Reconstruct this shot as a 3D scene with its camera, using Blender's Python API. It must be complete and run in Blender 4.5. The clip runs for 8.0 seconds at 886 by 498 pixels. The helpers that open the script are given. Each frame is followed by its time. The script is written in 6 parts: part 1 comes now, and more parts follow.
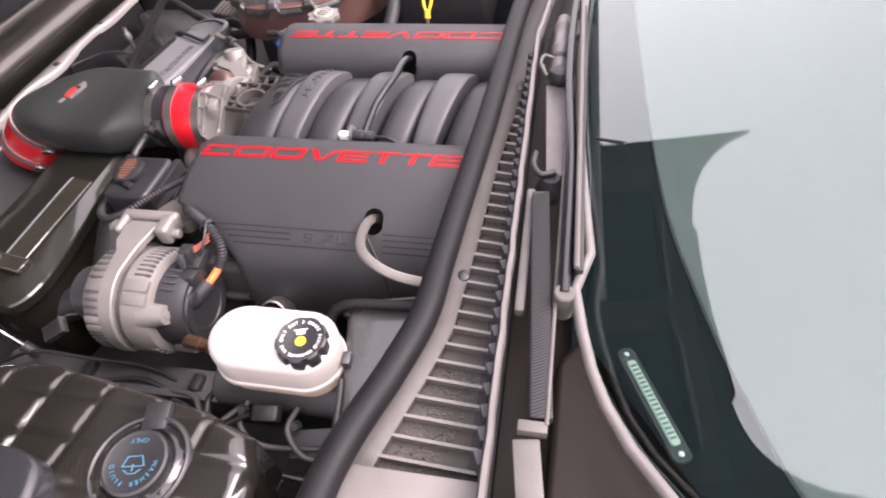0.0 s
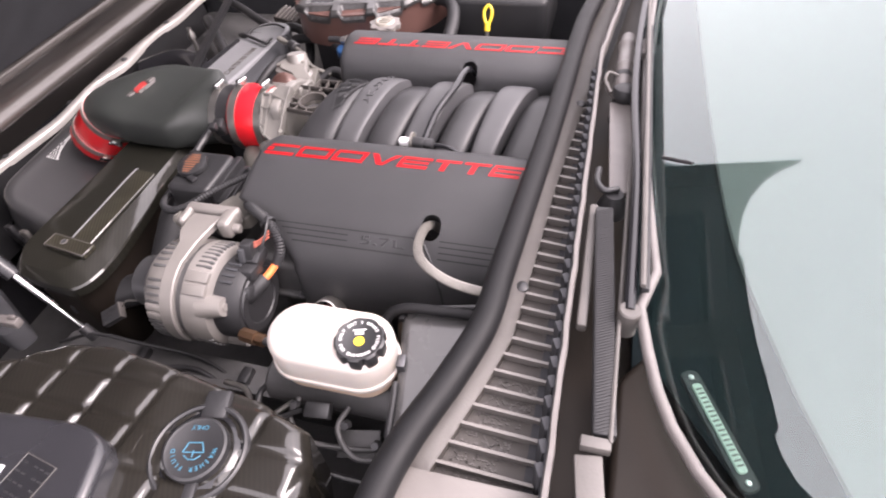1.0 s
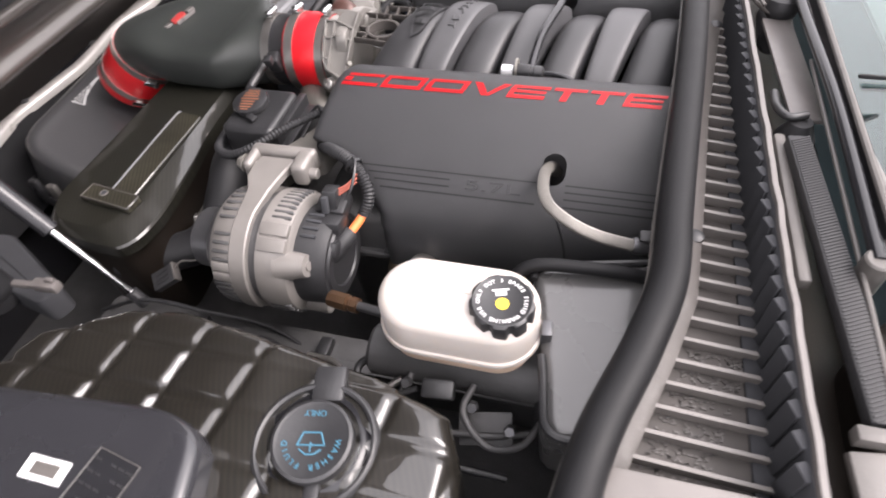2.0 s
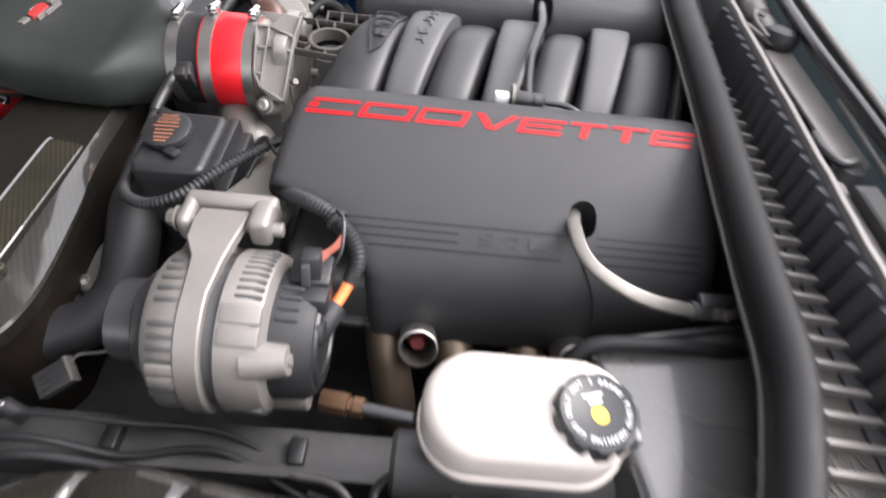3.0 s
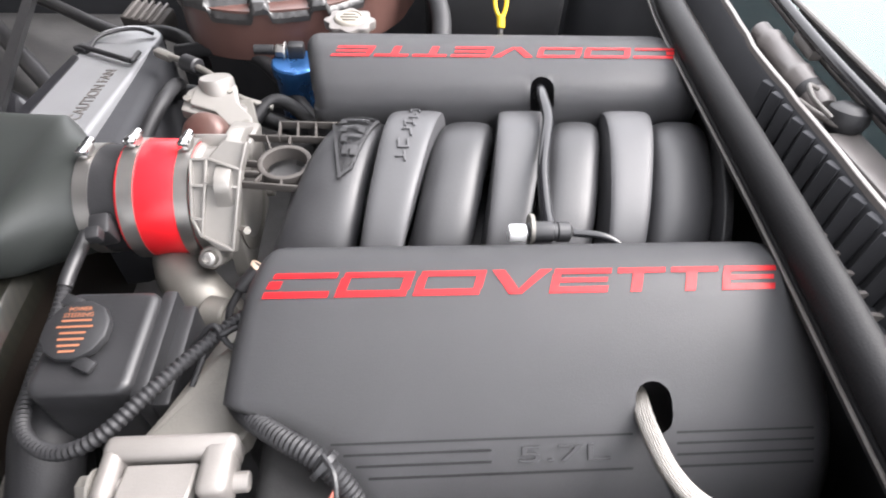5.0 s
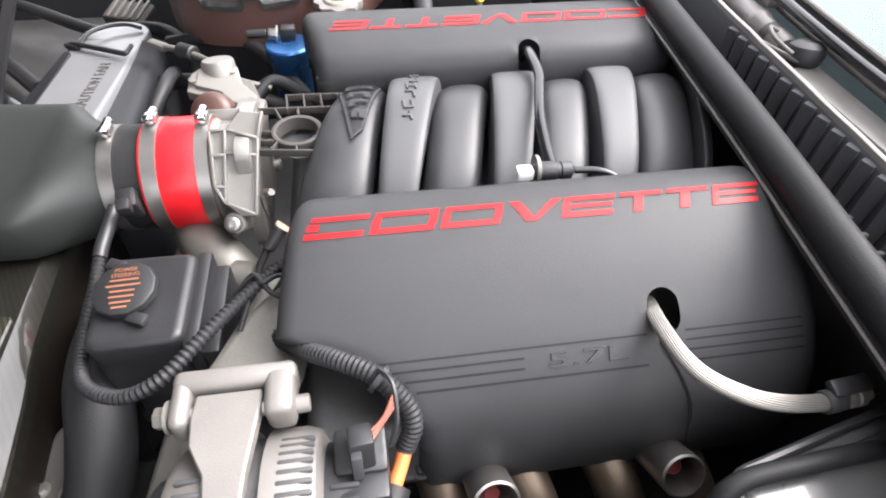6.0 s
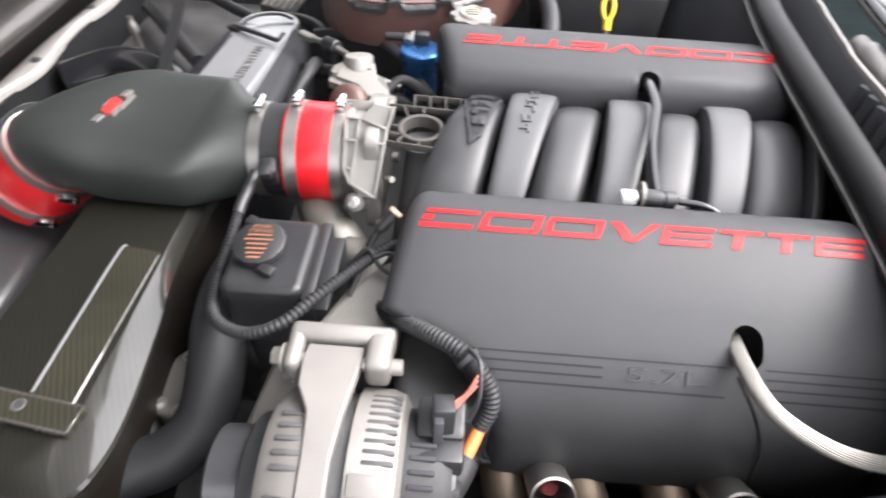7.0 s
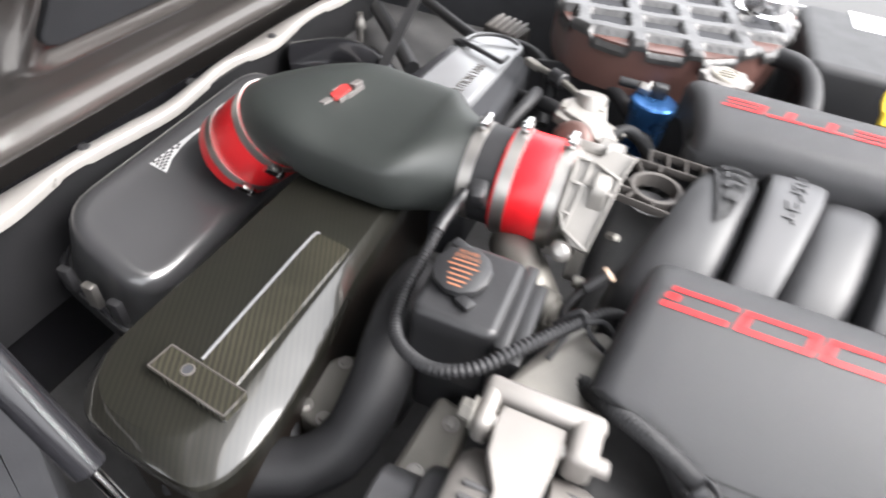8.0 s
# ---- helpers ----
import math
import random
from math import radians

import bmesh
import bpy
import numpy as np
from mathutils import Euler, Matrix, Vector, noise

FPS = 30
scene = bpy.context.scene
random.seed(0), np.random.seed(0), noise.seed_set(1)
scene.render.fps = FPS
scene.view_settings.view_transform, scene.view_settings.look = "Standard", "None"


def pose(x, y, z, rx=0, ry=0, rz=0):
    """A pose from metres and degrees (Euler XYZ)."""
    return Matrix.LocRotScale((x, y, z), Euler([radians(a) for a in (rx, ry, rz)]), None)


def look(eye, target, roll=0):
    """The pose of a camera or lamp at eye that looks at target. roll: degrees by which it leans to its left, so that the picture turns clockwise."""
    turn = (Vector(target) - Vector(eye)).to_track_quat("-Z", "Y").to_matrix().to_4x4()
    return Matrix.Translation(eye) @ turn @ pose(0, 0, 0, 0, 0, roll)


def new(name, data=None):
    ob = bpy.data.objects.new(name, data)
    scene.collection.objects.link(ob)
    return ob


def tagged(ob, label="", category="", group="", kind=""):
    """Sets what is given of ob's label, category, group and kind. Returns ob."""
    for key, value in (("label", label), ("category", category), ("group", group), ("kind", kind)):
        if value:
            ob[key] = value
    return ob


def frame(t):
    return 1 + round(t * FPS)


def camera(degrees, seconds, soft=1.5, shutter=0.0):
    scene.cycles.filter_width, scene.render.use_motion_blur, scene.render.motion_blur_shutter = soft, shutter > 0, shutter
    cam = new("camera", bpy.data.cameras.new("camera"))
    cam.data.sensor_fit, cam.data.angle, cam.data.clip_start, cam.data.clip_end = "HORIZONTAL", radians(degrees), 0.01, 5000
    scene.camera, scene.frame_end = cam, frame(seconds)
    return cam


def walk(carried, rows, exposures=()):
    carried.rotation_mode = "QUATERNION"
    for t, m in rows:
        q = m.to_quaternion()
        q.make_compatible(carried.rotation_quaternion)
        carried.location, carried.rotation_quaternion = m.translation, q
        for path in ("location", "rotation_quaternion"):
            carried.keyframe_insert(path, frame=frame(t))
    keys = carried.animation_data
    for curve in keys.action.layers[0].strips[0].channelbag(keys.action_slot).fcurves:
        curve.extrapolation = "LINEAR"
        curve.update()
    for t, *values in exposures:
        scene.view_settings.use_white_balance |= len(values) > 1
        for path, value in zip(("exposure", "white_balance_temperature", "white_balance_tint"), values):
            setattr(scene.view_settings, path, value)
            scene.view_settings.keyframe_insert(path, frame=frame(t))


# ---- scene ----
cam = camera(75.8, 8.0, soft=1.9, shutter=0.4)
PATH = [
    (0, (0.2644, -0.7064, 1.3789), (-0.0796, 0.5686, -0.1231), -7.1),
    (0.5, (0.2534, -0.7164, 1.3819), (-0.1776, 0.5616, -0.0941), -8.1),
    (1, (0.2294, -0.7184, 1.3809), (-0.2106, 0.5676, -0.0861), -6.4),
    (1.5, (0.1734, -0.7034, 1.3309), (-0.3786, 0.4896, -0.1761), -3.6),
    (1.7, (0.1424, -0.6964, 1.3059), (-0.4216, 0.4676, -0.2191), -7.3),
    (2.8, (-0.0736, -0.6454, 1.2489), (-0.0226, 0.6436, -0.2791), 4.8),
    (3, (-0.0846, -0.5904, 1.2309), (-0.0406, 0.6966, -0.3001), 6.8),
    (3.5, (-0.1426, -0.4714, 1.1949), (-0.2016, 0.8516, -0.3041), 4.2),
    (4, (-0.1276, -0.4104, 1.1929), (-0.1916, 0.9136, -0.3061), 2.8),
    (4.2, (-0.0966, -0.3754, 1.1969), (-0.0966, 0.9556, -0.2961), 2.6),
    (5.3, (-0.1456, -0.4174, 1.2149), (0.0154, 0.9126, -0.2711), 2.4),
    (5.5, (-0.1656, -0.4314, 1.2129), (0.0164, 0.8996, -0.2691), 1.0),
    (6, (-0.1606, -0.4574, 1.2079), (0.0744, 0.8656, -0.2731), 2.2),
    (6.5, (-0.1566, -0.4654, 1.2279), (0.0914, 0.8686, -0.2421), 3.9),
    (7, (-0.1846, -0.4924, 1.2279), (-0.2126, 0.8736, -0.2331), 3.5),
    (7.5, (-0.1906, -0.5024, 1.2299), (-0.4576, 0.8716, -0.1981), 2.4),
    (8, (-0.2766, -0.4584, 1.1829), (-0.7116, 0.9056, -0.2141), 7.2),
]
walk(cam, [(t, look(eye, target, roll)) for t, eye, target, roll in PATH], [(0, 2.24, 6800, 28), (0.5, 2.36, 6800, 27), (1.0, 2.35, 6800, 25), (1.5, 2.15, 6800, 21), (2.8, 2.15, 6500, 15), (3.4, 2.57, 6500, 14), (4.1, 2.8, 6500, 14), (5.4, 2.66, 6500, 13), (7.4, 2.68, 6500, 12), (8, 2.76, 6500, 11)])

# ---- light ----
world = bpy.data.worlds.new("overcast_sky")
scene.world = world
world.use_nodes = True
wn = world.node_tree.nodes
wl = world.node_tree.links
sky = wn.new("ShaderNodeTexSky")
sky.sky_type = "NISHITA"
sky.sun_disc = False
sky.sun_elevation, sky.sun_rotation = radians(46), radians(80)
sky.air_density, sky.dust_density = 1.0, 4.0
grey = wn.new("ShaderNodeHueSaturation")
grey.inputs["Saturation"].default_value = 0.22
wl.new(sky.outputs[0], grey.inputs["Color"])
veil = wn.new("ShaderNodeMix")
veil.data_type = "RGBA"
veil.inputs[0].default_value = 0.6
veil.inputs[7].default_value = (7.2, 7.3, 7.5, 1)
wl.new(grey.outputs[0], veil.inputs[6])
# an overcast dome is brighter overhead than near the horizon
coord = wn.new("ShaderNodeTexCoord")
split = wn.new("ShaderNodeSeparateXYZ")
wl.new(coord.outputs["Generated"], split.inputs[0])
rise = wn.new("ShaderNodeMapRange")
rise.inputs["From Min"].default_value, rise.inputs["From Max"].default_value = 0.0, 1.0
rise.inputs["To Min"].default_value, rise.inputs["To Max"].default_value = 0.62, 1.3
wl.new(split.outputs["Z"], rise.inputs["Value"])
dome = wn.new("ShaderNodeVectorMath")
dome.operation = "SCALE"
wl.new(veil.outputs[2], dome.inputs[0])
wl.new(rise.outputs[0], dome.inputs["Scale"])
wl.new(dome.outputs[0], wn["Background"].inputs["Color"])
wn["Background"].inputs["Strength"].default_value = 0.138
sun = new("sun", bpy.data.lights.new("sun", "SUN"))
sun.data.energy, sun.data.angle, sun.data.color = 1.1, radians(40), (1.0, 0.97, 0.94)
sun.matrix_world = look((1.8, 0.3, 2.65), (0, 0, 0.8))


# ---- materials ----
def mat(name, col, rough=0.5, metal=0.0, var=0.25, scale=30.0, bump=0.0, bscale=400.0, coat=0.0, col2=None, spec=0.5):
    m = bpy.data.materials.new(name)
    m.use_nodes = True
    n, l = m.node_tree.nodes, m.node_tree.links
    b = n["Principled BSDF"]
    b.inputs["Roughness"].default_value = rough
    b.inputs["Metallic"].default_value = metal
    b.inputs["Coat Weight"].default_value = coat
    b.inputs["Coat Roughness"].default_value = 0.06
    b.inputs["Specular IOR Level"].default_value = spec
    tc = n.new("ShaderNodeTexCoord")
    big = n.new("ShaderNodeTexNoise")
    big.inputs["Scale"].default_value = scale
    big.inputs["Detail"].default_value = 5
    l.new(tc.outputs["Object"], big.inputs["Vector"])
    ramp = n.new("ShaderNodeMix")
    ramp.data_type = "RGBA"
    other = col2 or tuple(c * (1 - var) for c in col)
    ramp.inputs[6].default_value = (*other, 1)
    ramp.inputs[7].default_value = (*[min(1, c * (1 + var * 0.6)) for c in col], 1)
    l.new(big.outputs["Fac"], ramp.inputs[0])
    l.new(ramp.outputs[2], b.inputs["Base Color"])
    fine = n.new("ShaderNodeTexNoise")
    fine.inputs["Scale"].default_value = bscale
    fine.inputs["Detail"].default_value = 3
    l.new(tc.outputs["Object"], fine.inputs["Vector"])
    rm = n.new("ShaderNodeMapRange")
    rm.inputs["To Min"].default_value = max(0.02, rough * 0.82)
    rm.inputs["To Max"].default_value = min(1, rough * 1.2)
    l.new(big.outputs["Fac"], rm.inputs["Value"])
    l.new(rm.outputs[0], b.inputs["Roughness"])
    if bump:
        bp = n.new("ShaderNodeBump")
        bp.inputs["Strength"].default_value = bump
        bp.inputs["Distance"].default_value = 0.001
        l.new(fine.outputs["Fac"], bp.inputs["Height"])
        l.new(bp.outputs[0], b.inputs["Normal"])
    return m


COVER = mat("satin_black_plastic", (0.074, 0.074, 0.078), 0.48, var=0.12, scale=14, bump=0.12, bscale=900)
# darker copy of the cover plastic, standing in for shade in grooves
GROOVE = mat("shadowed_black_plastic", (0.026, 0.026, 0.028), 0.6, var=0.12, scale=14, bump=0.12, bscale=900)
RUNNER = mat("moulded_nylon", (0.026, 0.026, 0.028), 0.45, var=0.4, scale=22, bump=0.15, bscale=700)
RUNNERTOP = mat("matt_grey_nylon", (0.052, 0.052, 0.055), 0.52, var=0.25, scale=30, bump=0.07, bscale=500)
TUBE = mat("matte_black_plastic", (0.023, 0.026, 0.0245), 0.45, var=0.2, scale=10, bump=0.2, bscale=900)
BLACK = mat("black_plastic", (0.019, 0.019, 0.0205), 0.42, var=0.3, scale=40, bump=0.15)
GLOSSY = mat("glossy_black_plastic", (0.014, 0.014, 0.016), 0.16, var=0.3, scale=12, bump=0.03, bscale=120)
HOODIN = mat("bronze_grey_paint", (0.07, 0.063, 0.059), 0.34, metal=0.45, var=0.25, scale=7, bump=0.02, bscale=300, coat=1.0)
# the lip's sky reflection is put into this paler base colour
LIPPAINT = mat("sky_bright_lip", (0.33, 0.315, 0.30), 0.3, metal=0.15, var=0.2, scale=18, bump=0.04, coat=0.6)
PAINT = mat("dark_bronze_paint", (0.045, 0.037, 0.032), 0.25, metal=0.3, var=0.2, scale=6, coat=1.0)
# dark panels; the colour also stands in for shade in gaps and holes
VOID = mat("dark_panel_and_shade", (0.043, 0.044, 0.048), 0.75, var=0.4, scale=20, bump=0.2, spec=0.15)
RUBBER = mat("black_rubber", (0.016, 0.016, 0.0175), 0.56, var=0.3, scale=35, bump=0.25, bscale=600, spec=0.4)
SEALRUBBER = mat("fresh_black_rubber", (0.0090, 0.0090, 0.0098), 0.52, var=0.3, scale=35, bump=0.2, bscale=600, spec=0.18)
DARK = mat("grimy_metal_and_slot_shade", (0.072, 0.071, 0.072), 0.6, metal=0.2, var=0.6, scale=25, bump=0.4, bscale=150)
CAST = mat("cast_aluminium", (0.218, 0.204, 0.192), 0.5, metal=0.4, var=0.22, scale=26, bump=0.18, bscale=900)
CASTG = mat("dull_grey_metal", (0.10, 0.10, 0.105), 0.36, metal=0.7, var=0.25, scale=30, bump=0.1)
CASTD = mat("dull_cast_aluminium", (0.20, 0.19, 0.172), 0.5, metal=0.55, var=0.35, scale=24, bump=0.25, bscale=500)
STEEL = mat("stainless_steel", (0.44, 0.424, 0.405), 0.42, metal=1.0, var=0.15, scale=60, bump=0.05)
CHROME = mat("chrome", (0.85, 0.85, 0.86), 0.08, metal=1.0, var=0.05)
CASTLIGHT = mat("bright_cast_aluminium", (0.245, 0.233, 0.218), 0.42, metal=0.45, var=0.2, scale=26, bump=0.15, bscale=900)
DARKRED = mat("dark_red_boot", (0.11, 0.012, 0.014), 0.5, var=0.5)
RED = mat("red_silicone", (0.75, 0.015, 0.022), 0.35, var=0.12, scale=20, bump=0.08)
REDPAINT = mat("red_paint_inlay", (0.62, 0.014, 0.02), 0.4, var=0.08, scale=30)
FADED = mat("faded_red_enamel", (0.36, 0.035, 0.033), 0.45, var=0.3, scale=90)
CAPCREAM = mat("aged_cream_plastic", (0.25, 0.232, 0.20), 0.5, var=0.2, scale=60, bump=0.2)
WHITE = mat("white_polypropylene", (0.48, 0.44, 0.408), 0.38, var=0.05, scale=18, bump=0.06)
WHITE.node_tree.nodes["Principled BSDF"].inputs["Subsurface Weight"].default_value = 0.25
WHITE.node_tree.nodes["Principled BSDF"].inputs["Subsurface Radius"].default_value = (0.01, 0.007, 0.005)
AMBER = mat("beige_polypropylene", (0.62, 0.47, 0.36), 0.4, var=0.25, scale=30, bump=0.1)
BLUE = mat("blue_anodised", (0.045, 0.15, 0.38), 0.28, metal=0.7, var=0.15)
YELLOW = mat("yellow_plastic", (0.78, 0.55, 0.03), 0.4, var=0.1)
ORANGE = mat("orange_print", (0.24, 0.095, 0.05), 0.6, var=0.2)
ORANGEWIRE = mat("orange_wire", (0.75, 0.20, 0.06), 0.45, var=0.15)
CYAN = mat("pale_blue_print", (0.035, 0.14, 0.21), 0.5, var=0.2)
INKWHITE = mat("white_print", (0.72, 0.72, 0.72), 0.5, var=0.1)
LABELWHITE = mat("satin_white_label", (0.42, 0.42, 0.42), 0.5, var=0.05)
PAPER = mat("white_label", (0.8, 0.8, 0.8), 0.45, var=0.05)
TANKSIDE = mat("reddish_translucent_tank", (0.10, 0.052, 0.044), 0.35, var=0.35, scale=16, bump=0.1)
PALEGREEN = mat("aged_pale_plate", (0.30, 0.35, 0.30), 0.4, var=0.15, scale=60)
COPPER = mat("copper_red_wire", (0.36, 0.10, 0.07), 0.45, var=0.2)
AIRBOX = mat("satin_filter_plastic", (0.040, 0.040, 0.042), 0.30, var=0.2, scale=7, bump=0.02, coat=0.7)
RUSTY = mat("reddish_cast_dome", (0.095, 0.052, 0.044), 0.45, metal=0.3, var=0.3, scale=40, bump=0.2)
BATTLID = mat("smooth_battery_plastic", (0.020, 0.020, 0.023), 0.27, var=0.2, scale=10, bump=0.04, coat=0.3)
TANKTOP = mat("glossy_dark_tank", (0.030, 0.029, 0.029), 0.33, var=0.4, scale=14, bump=0.08)
# grey base carries the sky reflected by the dark glossy shield
SHIELDGREY = mat("sky_grey_shield", (0.055, 0.054, 0.054), 0.28, var=0.25, scale=18, bump=0.04, coat=0.4)
BODYDARK = mat("dull_brown_body", (0.014, 0.011, 0.009), 0.38, var=0.5, scale=14, bump=0.1, spec=0.12)
BROWN = mat("heat_stained_steel", (0.115, 0.088, 0.064), 0.5, metal=0.8, var=0.5, scale=30, bump=0.2, col2=(0.09, 0.07, 0.055))
BRASS = mat("brass_fitting", (0.22, 0.13, 0.08), 0.36, metal=0.85, var=0.3)
COWL = mat("weathered_cowl_plastic", (0.142, 0.130, 0.122), 0.42, var=0.25, scale=30, bump=0.25, bscale=500)
DUSTY = mat("dusty_trim_and_glint", (0.085, 0.078, 0.073), 0.5, var=0.4, scale=40, bump=0.2)
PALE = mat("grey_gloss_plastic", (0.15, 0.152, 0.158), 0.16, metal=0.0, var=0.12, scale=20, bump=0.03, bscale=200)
DASH = mat("dash_vinyl", (0.006, 0.010, 0.012), 0.8, var=0.3, scale=50, bump=0.3, spec=0.08)
DASHPAD = mat("pale_dash_pad", (0.125, 0.125, 0.122), 0.7, var=0.15, scale=40, bump=0.2, spec=0.2)
SLAT = mat("dull_slat_plastic", (0.062, 0.056, 0.052), 0.6, var=0.3, scale=40, bump=0.2, spec=0.3)
LIPEDGE = mat("pale_lip_plastic", (0.115, 0.105, 0.10), 0.42, var=0.3, scale=50, bump=0.15)
EDGE = mat("weathered_pale_edge", (0.12, 0.11, 0.106), 0.4, var=0.3, scale=60, bump=0.1)
ASPHALT = mat("asphalt", (0.05, 0.05, 0.05), 0.85, var=0.4, scale=20, bump=0.5, bscale=120)


def carbon(name, dark, light, coat_rough, coat=1.0, warp=0.010):
    """Printed weave film: diagonal bands, patchy, under clear lacquer."""
    m = bpy.data.materials.new(name)
    m.use_nodes = True
    n, l = m.node_tree.nodes, m.node_tree.links
    b = n["Principled BSDF"]
    tc = n.new("ShaderNodeTexCoord")
    mp = n.new("ShaderNodeMapping")
    mp.inputs["Rotation"].default_value = (0, 0, radians(-26))
    l.new(tc.outputs["Object"], mp.inputs["Vector"])
    w = n.new("ShaderNodeTexWave")
    w.inputs["Scale"].default_value = 66
    w.inputs["Distortion"].default_value = 1.0
    w.inputs["Detail"].default_value = 2
    w.inputs["Detail Scale"].default_value = 2
    l.new(mp.outputs[0], w.inputs["Vector"])
    nz = n.new("ShaderNodeTexNoise")
    nz.inputs["Scale"].default_value = 14
    nz.inputs["Detail"].default_value = 4
    l.new(tc.outputs["Object"], nz.inputs["Vector"])
    mul = n.new("ShaderNodeMath")
    mul.operation = "MULTIPLY"
    l.new(w.outputs["Fac"], mul.inputs[0])
    l.new(nz.outputs["Fac"], mul.inputs[1])
    mx = n.new("ShaderNodeMix")
    mx.data_type = "RGBA"
    mx.inputs[6].default_value = (*dark, 1)
    mx.inputs[7].default_value = (*light, 1)
    l.new(mul.outputs[0], mx.inputs[0])
    l.new(mx.outputs[2], b.inputs["Base Color"])
    b.inputs["Roughness"].default_value = 0.5
    b.inputs["Specular IOR Level"].default_value = 0.25
    sag = n.new("ShaderNodeTexNoise")
    sag.inputs["Scale"].default_value = 16
    sag.inputs["Detail"].default_value = 1.5
    l.new(mp.outputs[0], sag.inputs["Vector"])
    bp = n.new("ShaderNodeBump")
    bp.inputs["Strength"].default_value = 0.5
    bp.inputs["Distance"].default_value = warp
    l.new(sag.outputs["Fac"], bp.inputs["Height"])
    l.new(bp.outputs[0], b.inputs["Normal"])
    l.new(bp.outputs[0], b.inputs["Coat Normal"])
    b.inputs["Coat Weight"].default_value = coat
    b.inputs["Coat Roughness"].default_value = coat_rough
    b.inputs["Coat IOR"].default_value = 1.55
    return m


CARBON = carbon("carbon_weave_film", (0.011, 0.0105, 0.0075), (0.050, 0.045, 0.030), 0.05)
SMOKED = carbon("smoked_weave_film", (0.006, 0.006, 0.0045), (0.016, 0.0148, 0.0105), 0.07, 0.9, 0.0025)
QUILT = carbon("dark_weave_film", (0.0065, 0.0057, 0.0045), (0.017, 0.0145, 0.0105), 0.025, 1.0, 0.006)


def braid():
    m = mat("braided_steel", (0.265, 0.25, 0.23), 0.45, metal=0.75, var=0.2, scale=200)
    n, l = m.node_tree.nodes, m.node_tree.links
    tc = n.new("ShaderNodeTexCoord")
    v = n.new("ShaderNodeTexVoronoi")
    v.inputs["Scale"].default_value = 1100
    l.new(tc.outputs["Object"], v.inputs["Vector"])
    bp = n.new("ShaderNodeBump")
    bp.inputs["Strength"].default_value = 0.3
    bp.inputs["Distance"].default_value = 0.0006
    l.new(v.outputs["Distance"], bp.inputs["Height"])
    l.new(bp.outputs[0], n["Principled BSDF"].inputs["Normal"])
    return m


BRAID = braid()


def glass():
    m = bpy.data.materials.new("green_tinted_glass")
    m.use_nodes = True
    b = m.node_tree.nodes["Principled BSDF"]
    b.inputs["Base Color"].default_value = (0.62, 0.80, 0.77, 1)
    b.inputs["Roughness"].default_value = 0.0
    b.inputs["IOR"].default_value = 1.64
    b.inputs["Transmission Weight"].default_value = 1.0
    return m


GLASS = glass()


# ---- mesh helpers ----
def finish(name, bm, material, angle=38):
    bmesh.ops.recalc_face_normals(bm, faces=bm.faces)
    me = bpy.data.meshes.new(name)
    bm.to_mesh(me)
    bm.free()
    me.materials.append(material)
    for p in me.polygons:
        p.use_smooth = True
    me.set_sharp_from_angle(angle=radians(angle))
    return new(name, me)


def part(name, bm, material, parent, label="", angle=38):
    ob = finish(name, bm, material, angle)
    ob.parent = parent
    if parent is not None:
        ob.matrix_parent_inverse = Matrix.Translation(-base_of(parent))
    if label:
        tagged(ob, label)
    return ob


def base_of(ob):
    v = ob.matrix_basis.translation.copy()
    if ob.parent is not None:
        v = Vector((0, 0, 0))
    return v


def thing(name, loc, label, category, group="", kind=""):
    e = new(name)
    e.empty_display_size = 0.02
    e.matrix_basis = Matrix.Translation(loc)
    return tagged(e, label, category, group, kind)


def nudge(ob, x, y, z):
    """Move a finished thing with all its parts."""
    ob.location = ob.location + Vector((x, y, z))
    return ob


def single(name, bm, material, label, category, group="", kind="", angle=38):
    return tagged(finish(name, bm, material, angle), label, category, group, kind)


def spline(pts, n=8):
    p = [Vector(q) for q in pts]
    if len(p) < 3:
        return [p[0].lerp(p[-1], i / n) for i in range(n + 1)]
    p = [p[0] * 2 - p[1]] + p + [p[-1] * 2 - p[-2]]
    out = []
    for i in range(1, len(p) - 2):
        a, b, c, d = p[i - 1:i + 3]
        for k in range(n):
            t = k / n
            out.append(0.5 * ((2 * b) + (c - a) * t + (2 * a - 5 * b + 4 * c - d) * t * t + (3 * b - a - 3 * c + d) * t ** 3))
    out.append(p[-2])
    return out


def resample(pts, step):
    out, acc = [pts[0]], 0.0
    for a, b in zip(pts, pts[1:]):
        d = (b - a).length
        while acc + d >= step and d > 1e-9:
            f = (step - acc) / d
            a = a.lerp(b, f)
            out.append(a)
            d = (b - a).length
            acc = 0.0
        acc += d
    return out


